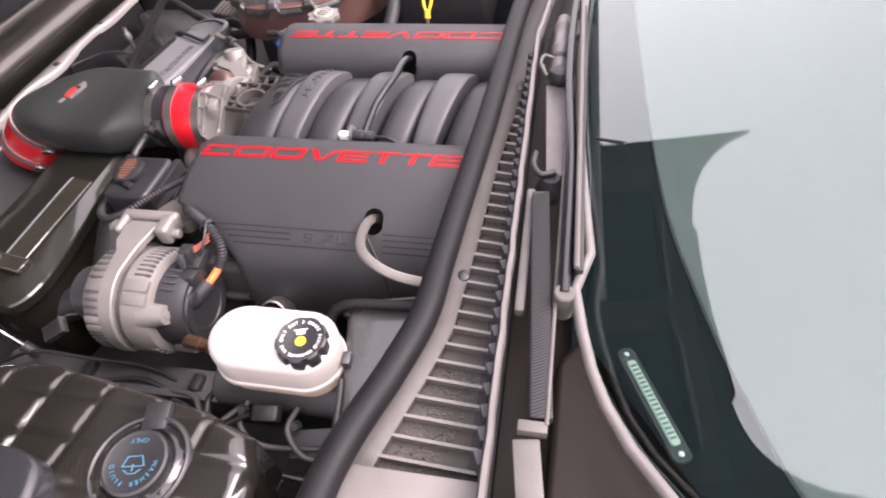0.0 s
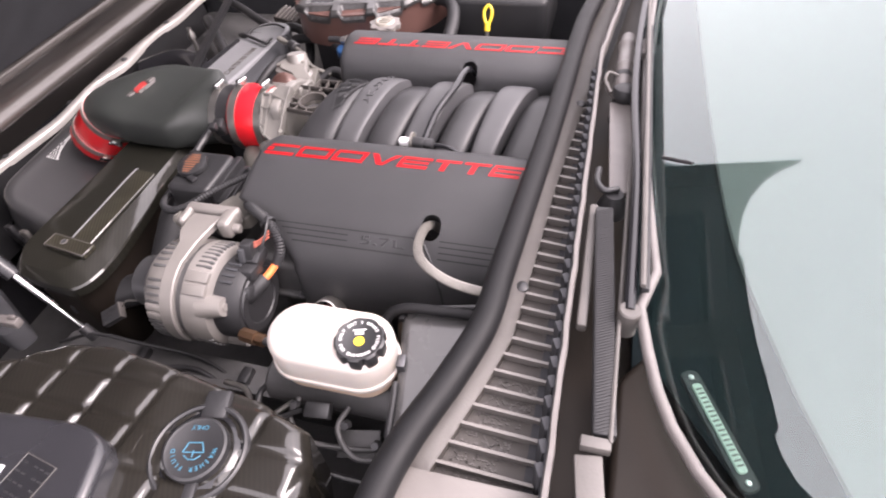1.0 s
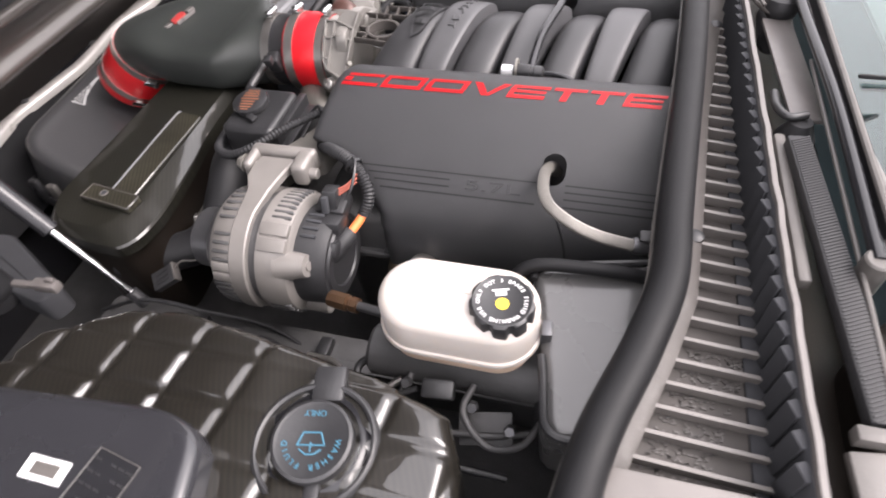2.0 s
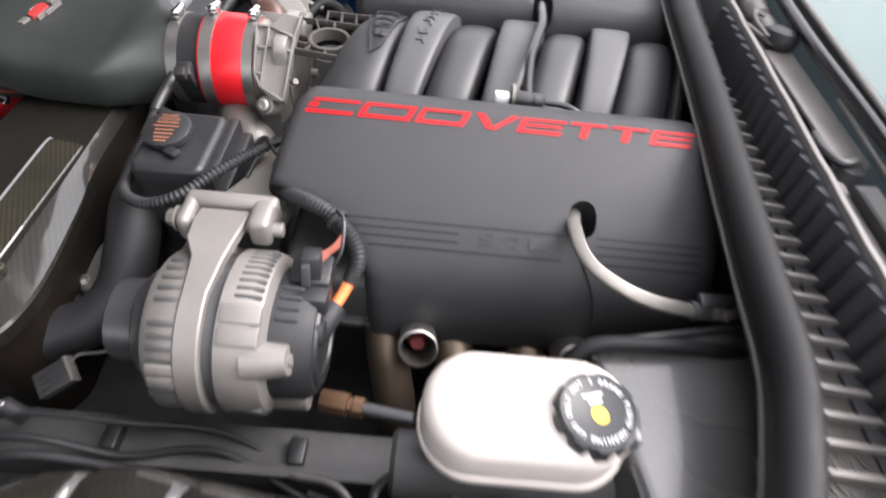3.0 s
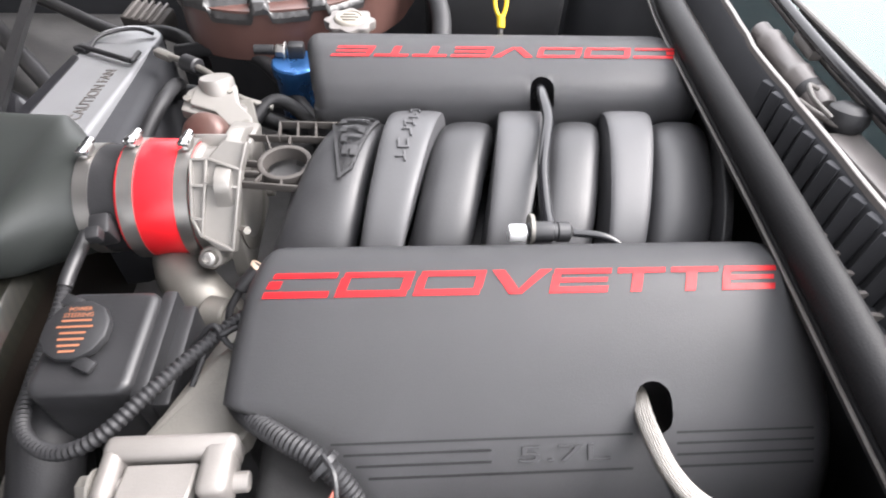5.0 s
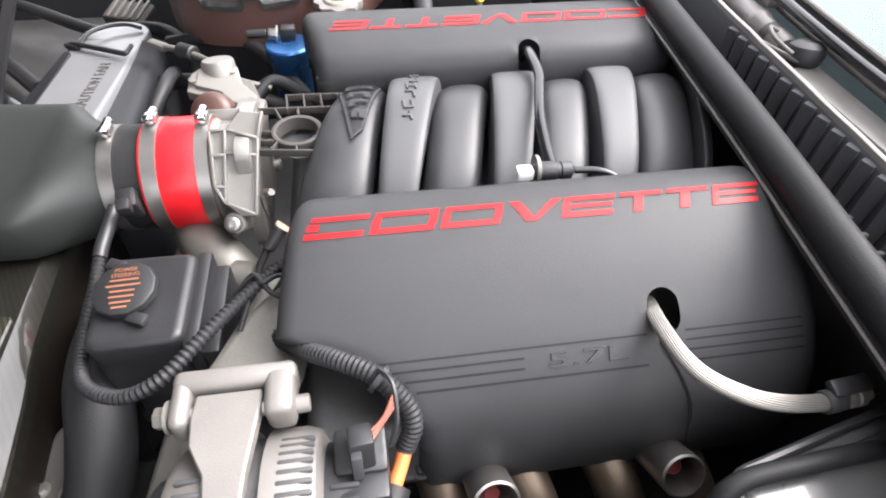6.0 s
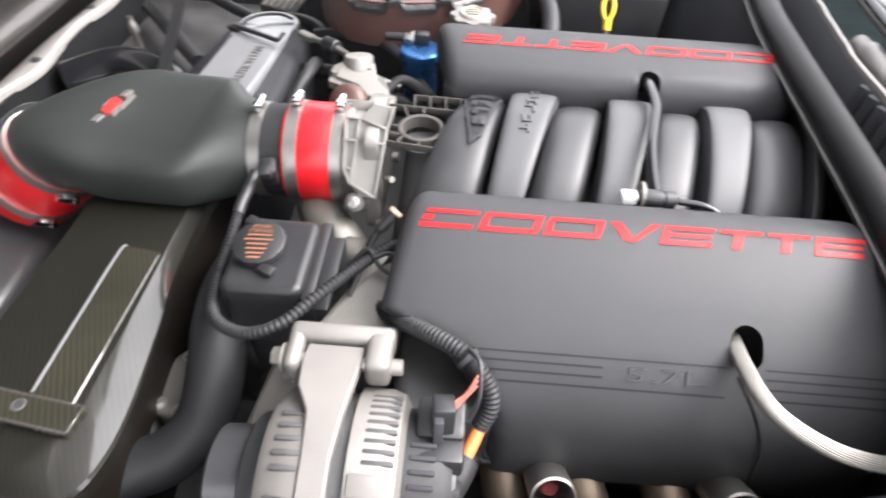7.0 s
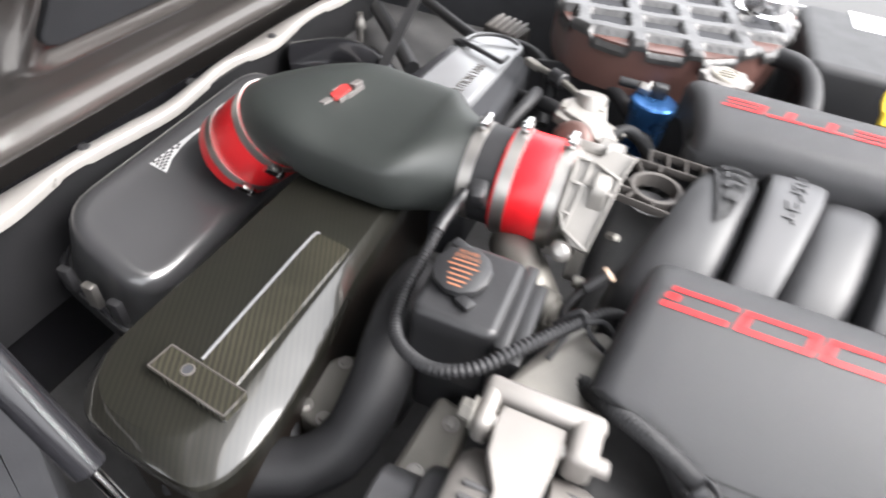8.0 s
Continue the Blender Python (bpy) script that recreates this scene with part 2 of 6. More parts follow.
def sweep(bm, pts, radius, seg=12, cap=True, flat=1.0):
    """A round bar along pts; radius is a number or one for each point."""
    rings, up = [], None
    for i, p in enumerate(pts):
        d = (pts[min(i + 1, len(pts) - 1)] - pts[max(i - 1, 0)]).normalized()
        if up is None:
            up = d.orthogonal().normalized()
        up = (up - d * up.dot(d)).normalized()
        side = d.cross(up)
        r = radius[i] if isinstance(radius, (list, tuple)) else radius
        rings.append([bm.verts.new(p + (up * math.cos(a) + side * math.sin(a) * flat) * r) for a in (2 * math.pi * k / seg for k in range(seg))])
    for a, b in zip(rings, rings[1:]):
        for k in range(seg):
            bm.faces.new((a[k], a[(k + 1) % seg], b[(k + 1) % seg], b[k]))
    if cap:
        bm.faces.new(rings[0][::-1])
        bm.faces.new(rings[-1])
    return bm


def tube(pts, r, n=8, seg=12):
    return sweep(bmesh.new(), spline(pts, n), r, seg)


def corrugated(pts, r, pitch=0.0045, depth=0.14):
    p = resample(spline(pts, 30), pitch / 4)
    rad = [r * (1 - depth * (0, 0.5, 1, 0.5)[i % 4]) for i in range(len(p))]
    return sweep(bmesh.new(), p, rad, 12)


def lathe(profile, origin, axis, seg=32, bm=None):
    """Revolve (distance along axis, radius) pairs."""
    bm = bm or bmesh.new()
    o, d = Vector(origin), Vector(axis).normalized()
    u = d.orthogonal().normalized()
    w = d.cross(u)
    rings = []
    for s, r in profile:
        if r < 1e-6:
            rings.append([bm.verts.new(o + d * s)])
        else:
            rings.append([bm.verts.new(o + d * s + (u * math.cos(a) + w * math.sin(a)) * r) for a in (2 * math.pi * k / seg for k in range(seg))])
    for a, b in zip(rings, rings[1:]):
        if len(a) == 1 and len(b) == 1:
            continue
        for k in range(seg):
            q = [a[k % len(a)], a[(k + 1) % len(a)], b[(k + 1) % len(b)], b[k % len(b)]]
            q = list(dict.fromkeys(q))
            bm.faces.new(q)
    return bm


def rod(p0, p1, r, seg=16, bevel=0.15, bm=None):
    a, b = Vector(p0), Vector(p1)
    L = (b - a).length
    e = min(r * bevel, L * 0.3)
    return lathe([(0, 0), (0, r - e), (e, r), (L - e, r), (L, r - e), (L, 0)], a, b - a, seg, bm)


def block(size, m=None, bevel=0.003, segs=2, bm=None):
    """A box with rounded edges, placed by the matrix m."""
    t = bmesh.new()
    bmesh.ops.create_cube(t, size=1)
    bmesh.ops.scale(t, vec=size, verts=t.verts)
    if bevel:
        bmesh.ops.bevel(t, geom=t.edges[:], offset=min(bevel, min(size) * 0.45), segments=segs, affect="EDGES", profile=0.5)
    if m is not None:
        bmesh.ops.transform(t, matrix=m, verts=t.verts)
    if bm is None:
        return t
    return merge(bm, t)


def merge(bm, t):
    me = bpy.data.meshes.new("tmp")
    t.to_mesh(me)
    t.free()
    bm.from_mesh(me)
    bpy.data.meshes.remove(me)
    return bm


def slab(outline, z0, z1, bevel=0.004, segs=3, m=None):
    """An upright slab over a closed outline of (x, y), with its upper edge rounded."""
    k = len(outline)
    area = sum(outline[i - 1][0] * outline[i][1] - outline[i][0] * outline[i - 1][1] for i in range(k))
    if area < 0:
        outline = outline[::-1]
    inward = []
    for i in range(k):
        a, b, c = Vector(outline[i - 1]), Vector(outline[i]), Vector(outline[(i + 1) % k])
        n1, n2 = Vector((a.y - b.y, b.x - a.x)).normalized(), Vector((b.y - c.y, c.x - b.x)).normalized()
        n = n1 + n2
        n = n / max(0.35, n.length_squared / 2)
        inward.append(n)
    bm = bmesh.new()
    levels = [(0.0, z0)] + ([(bevel * (1 - math.cos(a)), z1 - bevel + bevel * math.sin(a)) for a in (math.pi / 2 * q / segs for q in range(segs + 1))] if bevel else [(0.0, z1)])
    if bevel:
        levels.append((bevel * 1.25, z1))
    rings = [[bm.verts.new((p[0] + n.x * d, p[1] + n.y * d, z)) for p, n in zip(outline, inward)] for d, z in levels]
    for lo, hi in zip(rings, rings[1:]):
        for i in range(k):
            bm.faces.new((lo[i], lo[(i + 1) % k], hi[(i + 1) % k], hi[i]))
    bm.faces.new(rings[-1])
    bm.faces.new(rings[0][::-1])
    if m is not None:
        bmesh.ops.transform(bm, matrix=m, verts=bm.verts)
    return bm


def rounded(x0, y0, x1, y1, r, n=5):
    out = []
    for cx, cy, a0 in ((x1 - r, y1 - r, 0), (x0 + r, y1 - r, 90), (x0 + r, y0 + r, 180), (x1 - r, y0 + r, 270)):
        for k in range(n + 1):
            a = radians(a0 + 90 * k / n)
            out.append((cx + r * math.cos(a), cy + r * math.sin(a)))
    return out


def soften(outline, r, n=4):
    """Round the corners of a polygon."""
    out, k = [], len(outline)
    for i in range(k):
        a, b, c = Vector(outline[i - 1]), Vector(outline[i]), Vector(outline[(i + 1) % k])
        e = min(r, (a - b).length * 0.45, (c - b).length * 0.45)
        p, q = b + (a - b).normalized() * e, b + (c - b).normalized() * e
        for j in range(n + 1):
            t = j / n
            v = p * (1 - t) ** 2 + b * 2 * t * (1 - t) + q * t * t
            out.append((v.x, v.y))
    return out


def hexbolt(p, axis, r=0.007, h=0.006, washer=True):
    bm = lathe([(0, 0), (0, r), (h * 0.85, r), (h, r * 0.85), (h, 0)], p, axis, 6)
    if washer:
        lathe([(-0.001, 0), (-0.001, r * 1.45), (0.001, r * 1.45), (0.001, 0)], p, axis, 20, bm)
    return bm


def lettering(body, size, m, thick=0.0004):
    c = bpy.data.curves.new("text", "FONT")
    c.body, c.size, c.align_x, c.align_y, c.extrude = body, size, "CENTER", "CENTER", thick
    c.resolution_u = 3
    o = bpy.data.objects.new("text", c)
    scene.collection.objects.link(o)
    me = bpy.data.meshes.new_from_object(o.evaluated_get(bpy.context.evaluated_depsgraph_get()))
    bpy.data.objects.remove(o)
    bpy.data.curves.remove(c)
    bm = bmesh.new()
    bm.from_mesh(me)
    bpy.data.meshes.remove(me)
    bmesh.ops.transform(bm, matrix=m, verts=bm.verts)
    return bm


def ringtext(words, radius, size, m, start=90, arc=300):
    """Letters set round a circle, their feet towards the middle."""
    bm = bmesh.new()
    step = arc / max(1, len(words))
    for i, ch in enumerate(words):
        if ch != " ":
            a = radians(start - i * step)
            merge(bm, lettering(ch, size, m @ Matrix.Translation((radius * math.cos(a), radius * math.sin(a), 0)) @ Matrix.Rotation(a - math.pi / 2, 4, "Z")))
    return bm


def axes(p, xdir, normal):
    """A pose at p whose z is the normal and whose x runs along xdir."""
    z = Vector(normal).normalized()
    x = Vector(xdir)
    x = (x - z * x.dot(z)).normalized()
    y = z.cross(x)
    return Matrix(((x.x, y.x, z.x, p[0]), (x.y, y.y, z.y, p[1]), (x.z, y.z, z.z, p[2]), (0, 0, 0, 1)))


# ---- setting ----
def sheet(name, corners, material, label, category, thick=0.02, kind="structure"):
    a, b, c = (Vector(q) for q in corners[:3])
    nrm = (b - a).cross(c - a).normalized() * thick
    bm = bmesh.new()
    lo = [bm.verts.new(Vector(q)) for q in corners]
    hi = [bm.verts.new(Vector(q) - nrm) for q in corners]
    k = len(lo)
    bm.faces.new(lo)
    bm.faces.new(hi[::-1])
    for i in range(k):
        bm.faces.new((lo[i], hi[i], hi[(i + 1) % k], lo[(i + 1) % k]))
    return single(name, bm, material, label, category, kind=kind)


sheet("ground", [(-60, -60, 0), (60, -60, 0), (60, 60, 0), (-60, 60, 0)], ASPHALT, "grey asphalt under the parked car", "ground", 0.1)
sheet("bay_floor", [(-1.0, -0.75, 0.42), (0.24, -0.75, 0.42), (0.24, 0.75, 0.42), (-1.0, 0.75, 0.42)], DARK, "dark grimy floor of the engine bay", "floor")
sheet("firewall", [(0.215, 0.75, 0.42), (0.215, -0.75, 0.42), (0.215, -0.75, 0.885), (0.215, 0.75, 0.885)], VOID, "black firewall behind the engine", "wall")
sheet("bay_wall_left", [(-1.0, -0.74, 0.42), (0.215, -0.74, 0.42), (0.215, -0.74, 0.86), (-1.0, -0.74, 0.80)], VOID, "black inner wing of the engine bay", "wall")
sheet("bay_wall_right", [(0.215, 0.72, 0.42), (-1.0, 0.72, 0.42), (-1.0, 0.72, 0.80), (0.215, 0.72, 0.86)], VOID, "black inner wing of the engine bay", "wall")
sheet("bay_wall_front", [(-0.90, -0.75, 0.42), (-0.90, 0.75, 0.42), (-0.90, 0.75, 0.735), (-0.90, -0.75, 0.735)], GLOSSY, "glossy black front wall of the engine bay", "wall")


sheet("front_apron", [(-0.822, -0.62, 0.62), (-0.822, 0.62, 0.62), (-0.846, 0.62, 0.744), (-0.846, -0.62, 0.744)], SEALRUBBER, "dull black plastic apron below the hood lip", "trim", 0.006)


def fender(name, s):
    out = [(-1.7, 0.74), (0.8, 0.74), (0.8, 0.93), (-0.4, 0.95), (-1.3, 0.88), (-1.7, 0.72)]
    bm = slab([(x, s * y) for x, y in (out if s > 0 else out[::-1])], 0.22, 0.80, 0.05, 4)
    return single(name, bm, PAINT, "dark bronze front wing of the car", "car wing", kind="structure")


fender("fender_left", -1)
fender("fender_right", 1)


def hood():
    """The opened hood, hinged at the front, seen from below: lip, ribs and skin."""
    t = thing("hood", (-0.87, 0, 0.76), "opened dark bronze hood with pressed underside", "car hood")
    ang = radians(HOOD_ANGLE)
    o = Vector((-0.872, 0, 0.765))
    up = Vector((math.cos(ang), 0, math.sin(ang)))
    nrm = Vector((math.sin(ang), 0, -math.cos(ang)))      # towards the engine

    def P(y, s, d=0.0):
        return o + up * s + Vector((0, y, 0)) + nrm * d

    # outer skin, with swept rear corners
    half = [(0.912, 1.35), (0.86, 1.28), (0.80, 1.232), (0.72, 1.190), (0.62, 1.160), (0.52, 1.145), (0.42, 1.137), (0.385, 1.149), (0.2, 1.146)]
    rear = [(-y, s) for y, s in half] + [(0, 1.143)] + half[::-1]
    bm = bmesh.new()
    strips = []
    for y, s in rear:
        line = [(y * 0.965, 0.0), (y * 0.992, s * 0.45), (y, s * 0.8), (y, s)]
        strips.append([bm.verts.new(P(u, v, d)) for d, way in ((-0.03, 1), (-0.045, -1)) for u, v in line[::way]])
    for r0, r1 in zip(strips, strips[1:]):
        for k in range(8):
            bm.faces.new((r0[k], r0[(k + 1) % 8], r1[(k + 1) % 8], r1[k]))
    bm.faces.new(strips[0])
    bm.faces.new(strips[-1][::-1])
    part("skin", bm, PAINT, t)
    # pressed inner panel with its recesses and ridges
    wells = [(-0.167, 0.62, 0.183, 0.62), (-0.66, -0.27, 0.183, 0.62), (-0.62, -0.06, 0.70, 1.04), (0.06, 0.62, 0.70, 1.04)]

    def depth(y, s):
        d = 0.0
        for y0, y1, s0, s1 in wells:
            qx, qs = abs(y - (y0 + y1) / 2) - (y1 - y0) / 2 + 0.03, abs(s - (s0 + s1) / 2) - (s1 - s0) / 2 + 0.03
            e = math.hypot(max(qx, 0), max(qs, 0)) + min(max(qx, qs), 0) - 0.03      # minus inside
            d -= 0.010 * min(1, max(0, (0.003 - e) / 0.010))
            d += 0.0048 * math.exp(-((e - 0.007) / 0.0055) ** 2)
        d += 0.026 * math.exp(-((s - 0.102) / (0.036 if s < 0.102 else 0.0125)) ** 2)      # the long rounded ridge above the lip
        return d - 0.004

    bm = bmesh.new()
    rows = []
    for i in range(131):
        y = -0.75 + 1.5 * i / 130
        rows.append([bm.verts.new(P(y, s, depth(y, s))) for s in (-0.065 + 1.163 * (j / 240) ** 1.5 for j in range(241))])
    for r0, r1 in zip(rows, rows[1:]):
        for k in range(240):
            bm.faces.new((r0[k], r0[k + 1], r1[k + 1], r1[k]))
    part("inner_panel", bm, HOODIN, t, "satin bronze-grey pressed inner panel", angle=80)
    HM = Matrix(((0, up.x, nrm.x, o.x), (1, up.y, nrm.y, o.y), (0, up.z, nrm.z, o.z), (0, 0, 0, 1)))
    for y0, y1, s0, s1 in wells:
        part("liner", slab(rounded(y0 + 0.012, s0 + 0.012, y1 - 0.012, s1 - 0.012, 0.03), -0.018, -0.008, 0.003, 2, HM), VOID, t, "black felt liner in the recess")
    # lower lip with its fixings
    lip = bmesh.new()
    waves = [(-0.76, -0.864, -0.846), (-0.55, -0.866, -0.836), (-0.40, -0.866, -0.846), (-0.30, -0.866, -0.840), (-0.21, -0.866, -0.833), (-0.13, -0.864, -0.847), (-0.08, -0.862, -0.845), (-0.02, -0.857, -0.838), (0.04, -0.851, -0.834), (0.11, -0.858, -0.844), (0.18, -0.867, -0.854), (0.265, -0.868, -0.836), (0.35, -0.869, -0.846), (0.42, -0.866, -0.850), (0.50, -0.862, -0.838), (0.60, -0.858, -0.842), (0.76, -0.855, -0.838)]
    rows = []
    for front, rear in ((v.xy, w.xy) for v, w in zip(spline([(y, f, 0) for y, f, r in waves], 6), spline([(y, r, 0) for y, f, r in waves], 6))):
        y, xf, xr = front.x, front.y, rear.y
        rows.append([lip.verts.new(q) for q in ((xf - 0.012, y, 0.741), (xf - 0.002, y, 0.7535), (xf + 0.001, y, 0.7555), (xr - 0.003, y, 0.7560), (xr, y, 0.7545), (xr + 0.0015, y, 0.7505), (xr + 0.0005, y, 0.741))])
    for r0, r1 in zip(rows, rows[1:]):
        for i in range(6):
            lip.faces.new((r0[i], r0[i + 1], r1[i + 1], r1[i]))
    bmesh.ops.recalc_face_normals(lip, faces=lip.faces[:])
    part("lip", lip, LIPPAINT, t, "folded lower lip, sky reflection put into pale paint", 60)
    for x, y, z in ((-0.853, -0.270, 0.7555), (-0.8575, -0.084, 0.755), (-0.862, 0.107, 0.752), (-0.8485, 0.283, 0.756), (-0.8545, 0.47, 0.756)):
        part("fixing", lathe([(-0.002, 0.0075), (0.0012, 0.0075), (0.0016, 0.0050), (0.0035, 0.0042), (0.0035, 0.002), (0.0025, 0.0015), (0.0025, 0)], (x, y, z), (0.25, 0, 0.97), 18), CASTG, t)
    return t


HOOD_ANGLE = 53
hood()


# ---- the two engine covers ----
PROFILE = [(0.098, 0.840), (0.097, 0.864), (0.102, 0.884), (0.116, 0.8965), (0.145, 0.9015), (0.18, 0.891), (0.217, 0.873), (0.252, 0.849), (0.279, 0.815), (0.290, 0.775), (0.291, 0.73)]
FARPROFILE = [(0.098, 0.840), (0.097, 0.864), (0.102, 0.884), (0.116, 0.897), (0.145, 0.9035), (0.18, 0.9035), (0.217, 0.893), (0.252, 0.870), (0.279, 0.835), (0.290, 0.785), (0.291, 0.73)]
PROF, FARPROF = ([(v.x, v.y) for v in spline([(y, z, 0) for y, z in line], 12)] for line in (PROFILE, FARPROFILE))
TOP = max(range(len(PROF)), key=lambda k: PROF[k][1])


def surf(ya, side=-1):
    """Height of the cover and slope at |y|, on its upper side."""
    prof = PROF if side < 0 else FARPROF
    for (y0, z0), (y1, z1) in zip(prof[TOP - 8:], prof[TOP - 7:]):
        if y0 <= ya <= y1:
            return z0 + (z1 - z0) * (ya - y0) / (y1 - y0), (z1 - z0) / (y1 - y0)
    return (prof[TOP][1], 0.0) if ya < prof[TOP][0] else (prof[-1][1], -3.0)


def prof_row(ya):
    """Index of the profile row nearest to |y| on the upper side."""
    return min(range(TOP, len(PROF)), key=lambda k: abs(PROF[k][0] - ya))


def front_edge(ya, i, shift):
    if i < 16:
        return -0.222 + shift
    if ya < 0.224:
        return -0.222 - 0.016 * (ya - 0.112) / 0.112 + shift
    if ya < 0.240:
        return -0.238 + 0.042 * (ya - 0.224) / 0.016 + shift
    if i < 104:
        return -0.196 + 0.052 * min(1, (ya - 0.240) / 0.042) + shift
    return -0.142 + shift


def cover(side, shift, rear, slot):
    bm = bmesh.new()
    off = [0, 0.0012, 0.0035, 0.007, 0.011, 0.016]
    offr = [0, 0.002, 0.006, 0.012, 0.02, 0.03]
    fixed = [-0.10, -0.08, -0.06, -0.04, -0.02, 0.0, 0.015, 0.028, 0.037, 0.040, 0.043, 0.046, 0.049, 0.052, 0.055, 0.058, 0.061, 0.07, 0.08, 0.09, 0.098, 0.104]
    sc = slot[0] - 0.049
    rad = 0.016
    grid = []
    prof = PROF if side < 0 else FARPROF
    n = len(prof)
    for i, (ya, z) in enumerate(prof):
        a, b = prof[max(i - 1, 0)], prof[min(i + 1, n - 1)]
        ty, tz = b[0] - a[0], b[1] - a[1]
        L = math.hypot(ty, tz)
        ny, nz = -tz / L, ty / L
        xf, xr = front_edge(ya, i, shift), rear
        xs = [xf + o for o in off] + [xf + 0.016 + (sc - 0.10 - xf - 0.016) * k / 5 for k in range(1, 5)] + [x + sc for x in fixed] + [xr - o for o in reversed(offr)]
        row = []
        for x in xs:
            d, q = (x - xf, rad) if x - xf < xr - x else (xr - x, 0.03)
            drop = q - math.sqrt(max(0, q * q - max(0, q - d) ** 2)) if d < q else 0
            row.append(bm.verts.new((x, side * (ya - ny * drop), z - nz * drop)))
        # side walls folded down
        x0, x1 = xs[0], xs[-1]
        first = bm.verts.new((x0 + 0.001, side * (ya - ny * (rad + 0.03)), z - nz * (rad + 0.03)))
        last = bm.verts.new((x1 - 0.001, side * (ya - ny * (rad + 0.03)), z - nz * (rad + 0.03)))
        grid.append([first] + row + [last])
    c0 = 1 + len(off) + 4 + 8
    lo, hi = slot[1], slot[2]
    for i in range(n - 1):
        for j in range(len(grid[0]) - 1):
            if lo <= i < hi and c0 <= j < c0 + 8:
                continue
            bm.faces.new((grid[i][j], grid[i][j + 1], grid[i + 1][j + 1], grid[i + 1][j]))
    # the opening: a round-ended slot, half-width w, half-length h
    w = 0.0125
    h = sum(math.dist(prof[k], prof[k + 1]) for k in range(lo, hi)) / 2
    f = min(1.0, w / h)
    for i in range(lo, hi + 1):
        for j in range(c0, c0 + 9):
            u, v = (j - c0 - 4) / 4, (2 * i - lo - hi) / (hi - lo)
            if max(abs(u), abs(v)) < 0.999:
                continue
            if abs(v) > 0.999:
                uu, vv = math.sin(u * math.pi / 2), math.copysign(1 - f + f * math.cos(u * math.pi / 2), v)
            else:
                uu, vv = u, v * (1 - f)
            q = (lo + hi) / 2 + vv * (hi - lo) / 2
            k = min(int(q), n - 2)
            ya, z = (prof[k][c] + (prof[k + 1][c] - prof[k][c]) * (q - k) for c in (0, 1))
            grid[i][j].co = Vector((slot[0] + uu * w, side * ya, z))
    bmesh.ops.solidify(bm, geom=bm.faces[:], thickness=0.0025)
    return bm


def on_cover(side, x, ya, lift=0.0):
    z, sl = surf(ya, side)
    k = math.hypot(1, sl)
    return Vector((x, side * (ya - sl / k * lift), z + lift / k))


def decal(side, quads, lift=0.0007, nx=6, ny=2):
    """Flat bands laid on the cover; each is its four corners (x, |y|)."""
    bm = bmesh.new()
    for q in quads:
        g = []
        for j in range(ny + 1):
            v = j / ny
            g.append([])
            for i in range(nx + 1):
                u = i / nx
                x = (q[0][0] * (1 - u) + q[1][0] * u) * (1 - v) + (q[3][0] * (1 - u) + q[2][0] * u) * v
                y = (q[0][1] * (1 - u) + q[1][1] * u) * (1 - v) + (q[3][1] * (1 - u) + q[2][1] * u) * v
                g[-1].append(bm.verts.new(on_cover(side, x, y, lift)))
        for j in range(ny):
            for i in range(nx):
                bm.faces.new((g[j][i], g[j][i + 1], g[j + 1][i + 1], g[j + 1][i]))
    bmesh.ops.solidify(bm, geom=bm.faces[:], thickness=0.0006)
    return bm


def emblem(side, x0, x1, parent):
    """A row of eight plain slanted red shapes."""
    top, bot = (0.1415, 0.1605) if side < 0 else (0.1475, 0.1675)
    widths = (0.132, 0.146, 0.138, 0.122, 0.126, 0.108, 0.108, 0.12)
    L = x1 - x0
    x = 0.0
    b = 0.0046
    for k, w in enumerate(widths):
        a, c = x + 0.004, x + w - 0.006
        x += w

        def X(u, ya):
            lean = 0.018 * (ya - top) / (bot - top)
            s = a + (c - a) * u
            s = s - lean
            return (x0 + L * s) if side < 0 else (x1 - L * s)

        def bandq(u0, u1, ya, yb):
            return [(X(u0, ya), ya), (X(u1, ya), ya), (X(u1, yb), yb), (X(u0, yb), yb)]
        bars = [bandq(0.02, 1, top, top + b), bandq(0, 0.98, bot - b, bot)]
        if k in (1, 2):
            bars += [bandq(0, 0.13, top + b, bot - b), bandq(0.87, 1, top + b, bot - b)]
        elif k == 0:
            bars += [bandq(0, 0.2, top + b + 0.002, bot - b - 0.002)]
        elif k in (4, 7):
            bars += [bandq(0.12, 0.95, (top + bot) / 2 - 0.0018, (top + bot) / 2 + 0.0018), bandq(0.0, 0.14, top + b, bot - b)]
        elif k == 3:
            bars = [[(X(0.0, top), top), (X(0.22, top), top), (X(0.62, bot), bot), (X(0.40, bot), bot)], [(X(0.84, top), top), (X(1.06, top), top), (X(0.62, bot), bot), (X(0.48, bot), bot)]]
        else:
            bars = [bars[0], bandq(0.34, 0.56, top + b, bot)]
        part("emblem_shape", decal(side, bars), REDPAINT, parent)


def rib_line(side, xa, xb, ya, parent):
    # flush dark strip in place of the shade inside a cut groove
    part("groove_shade", decal(side, [[(xa, ya - 0.0006), (xb, ya - 0.0006), (xb, ya + 0.0006), (xa, ya + 0.0006)]], 0.0005, 12, 1), GROOVE, parent)


near = thing("engine_cover", (-0.02, -0.19, 0.73), "satin black plastic engine cover with red emblem", "engine cover", "engine covers")
part("shell", cover(-1, 0.0, 0.187, (0.050, prof_row(0.2165), prof_row(0.2475))), COVER, near)
emblem(-1, -0.208, 0.160, near)
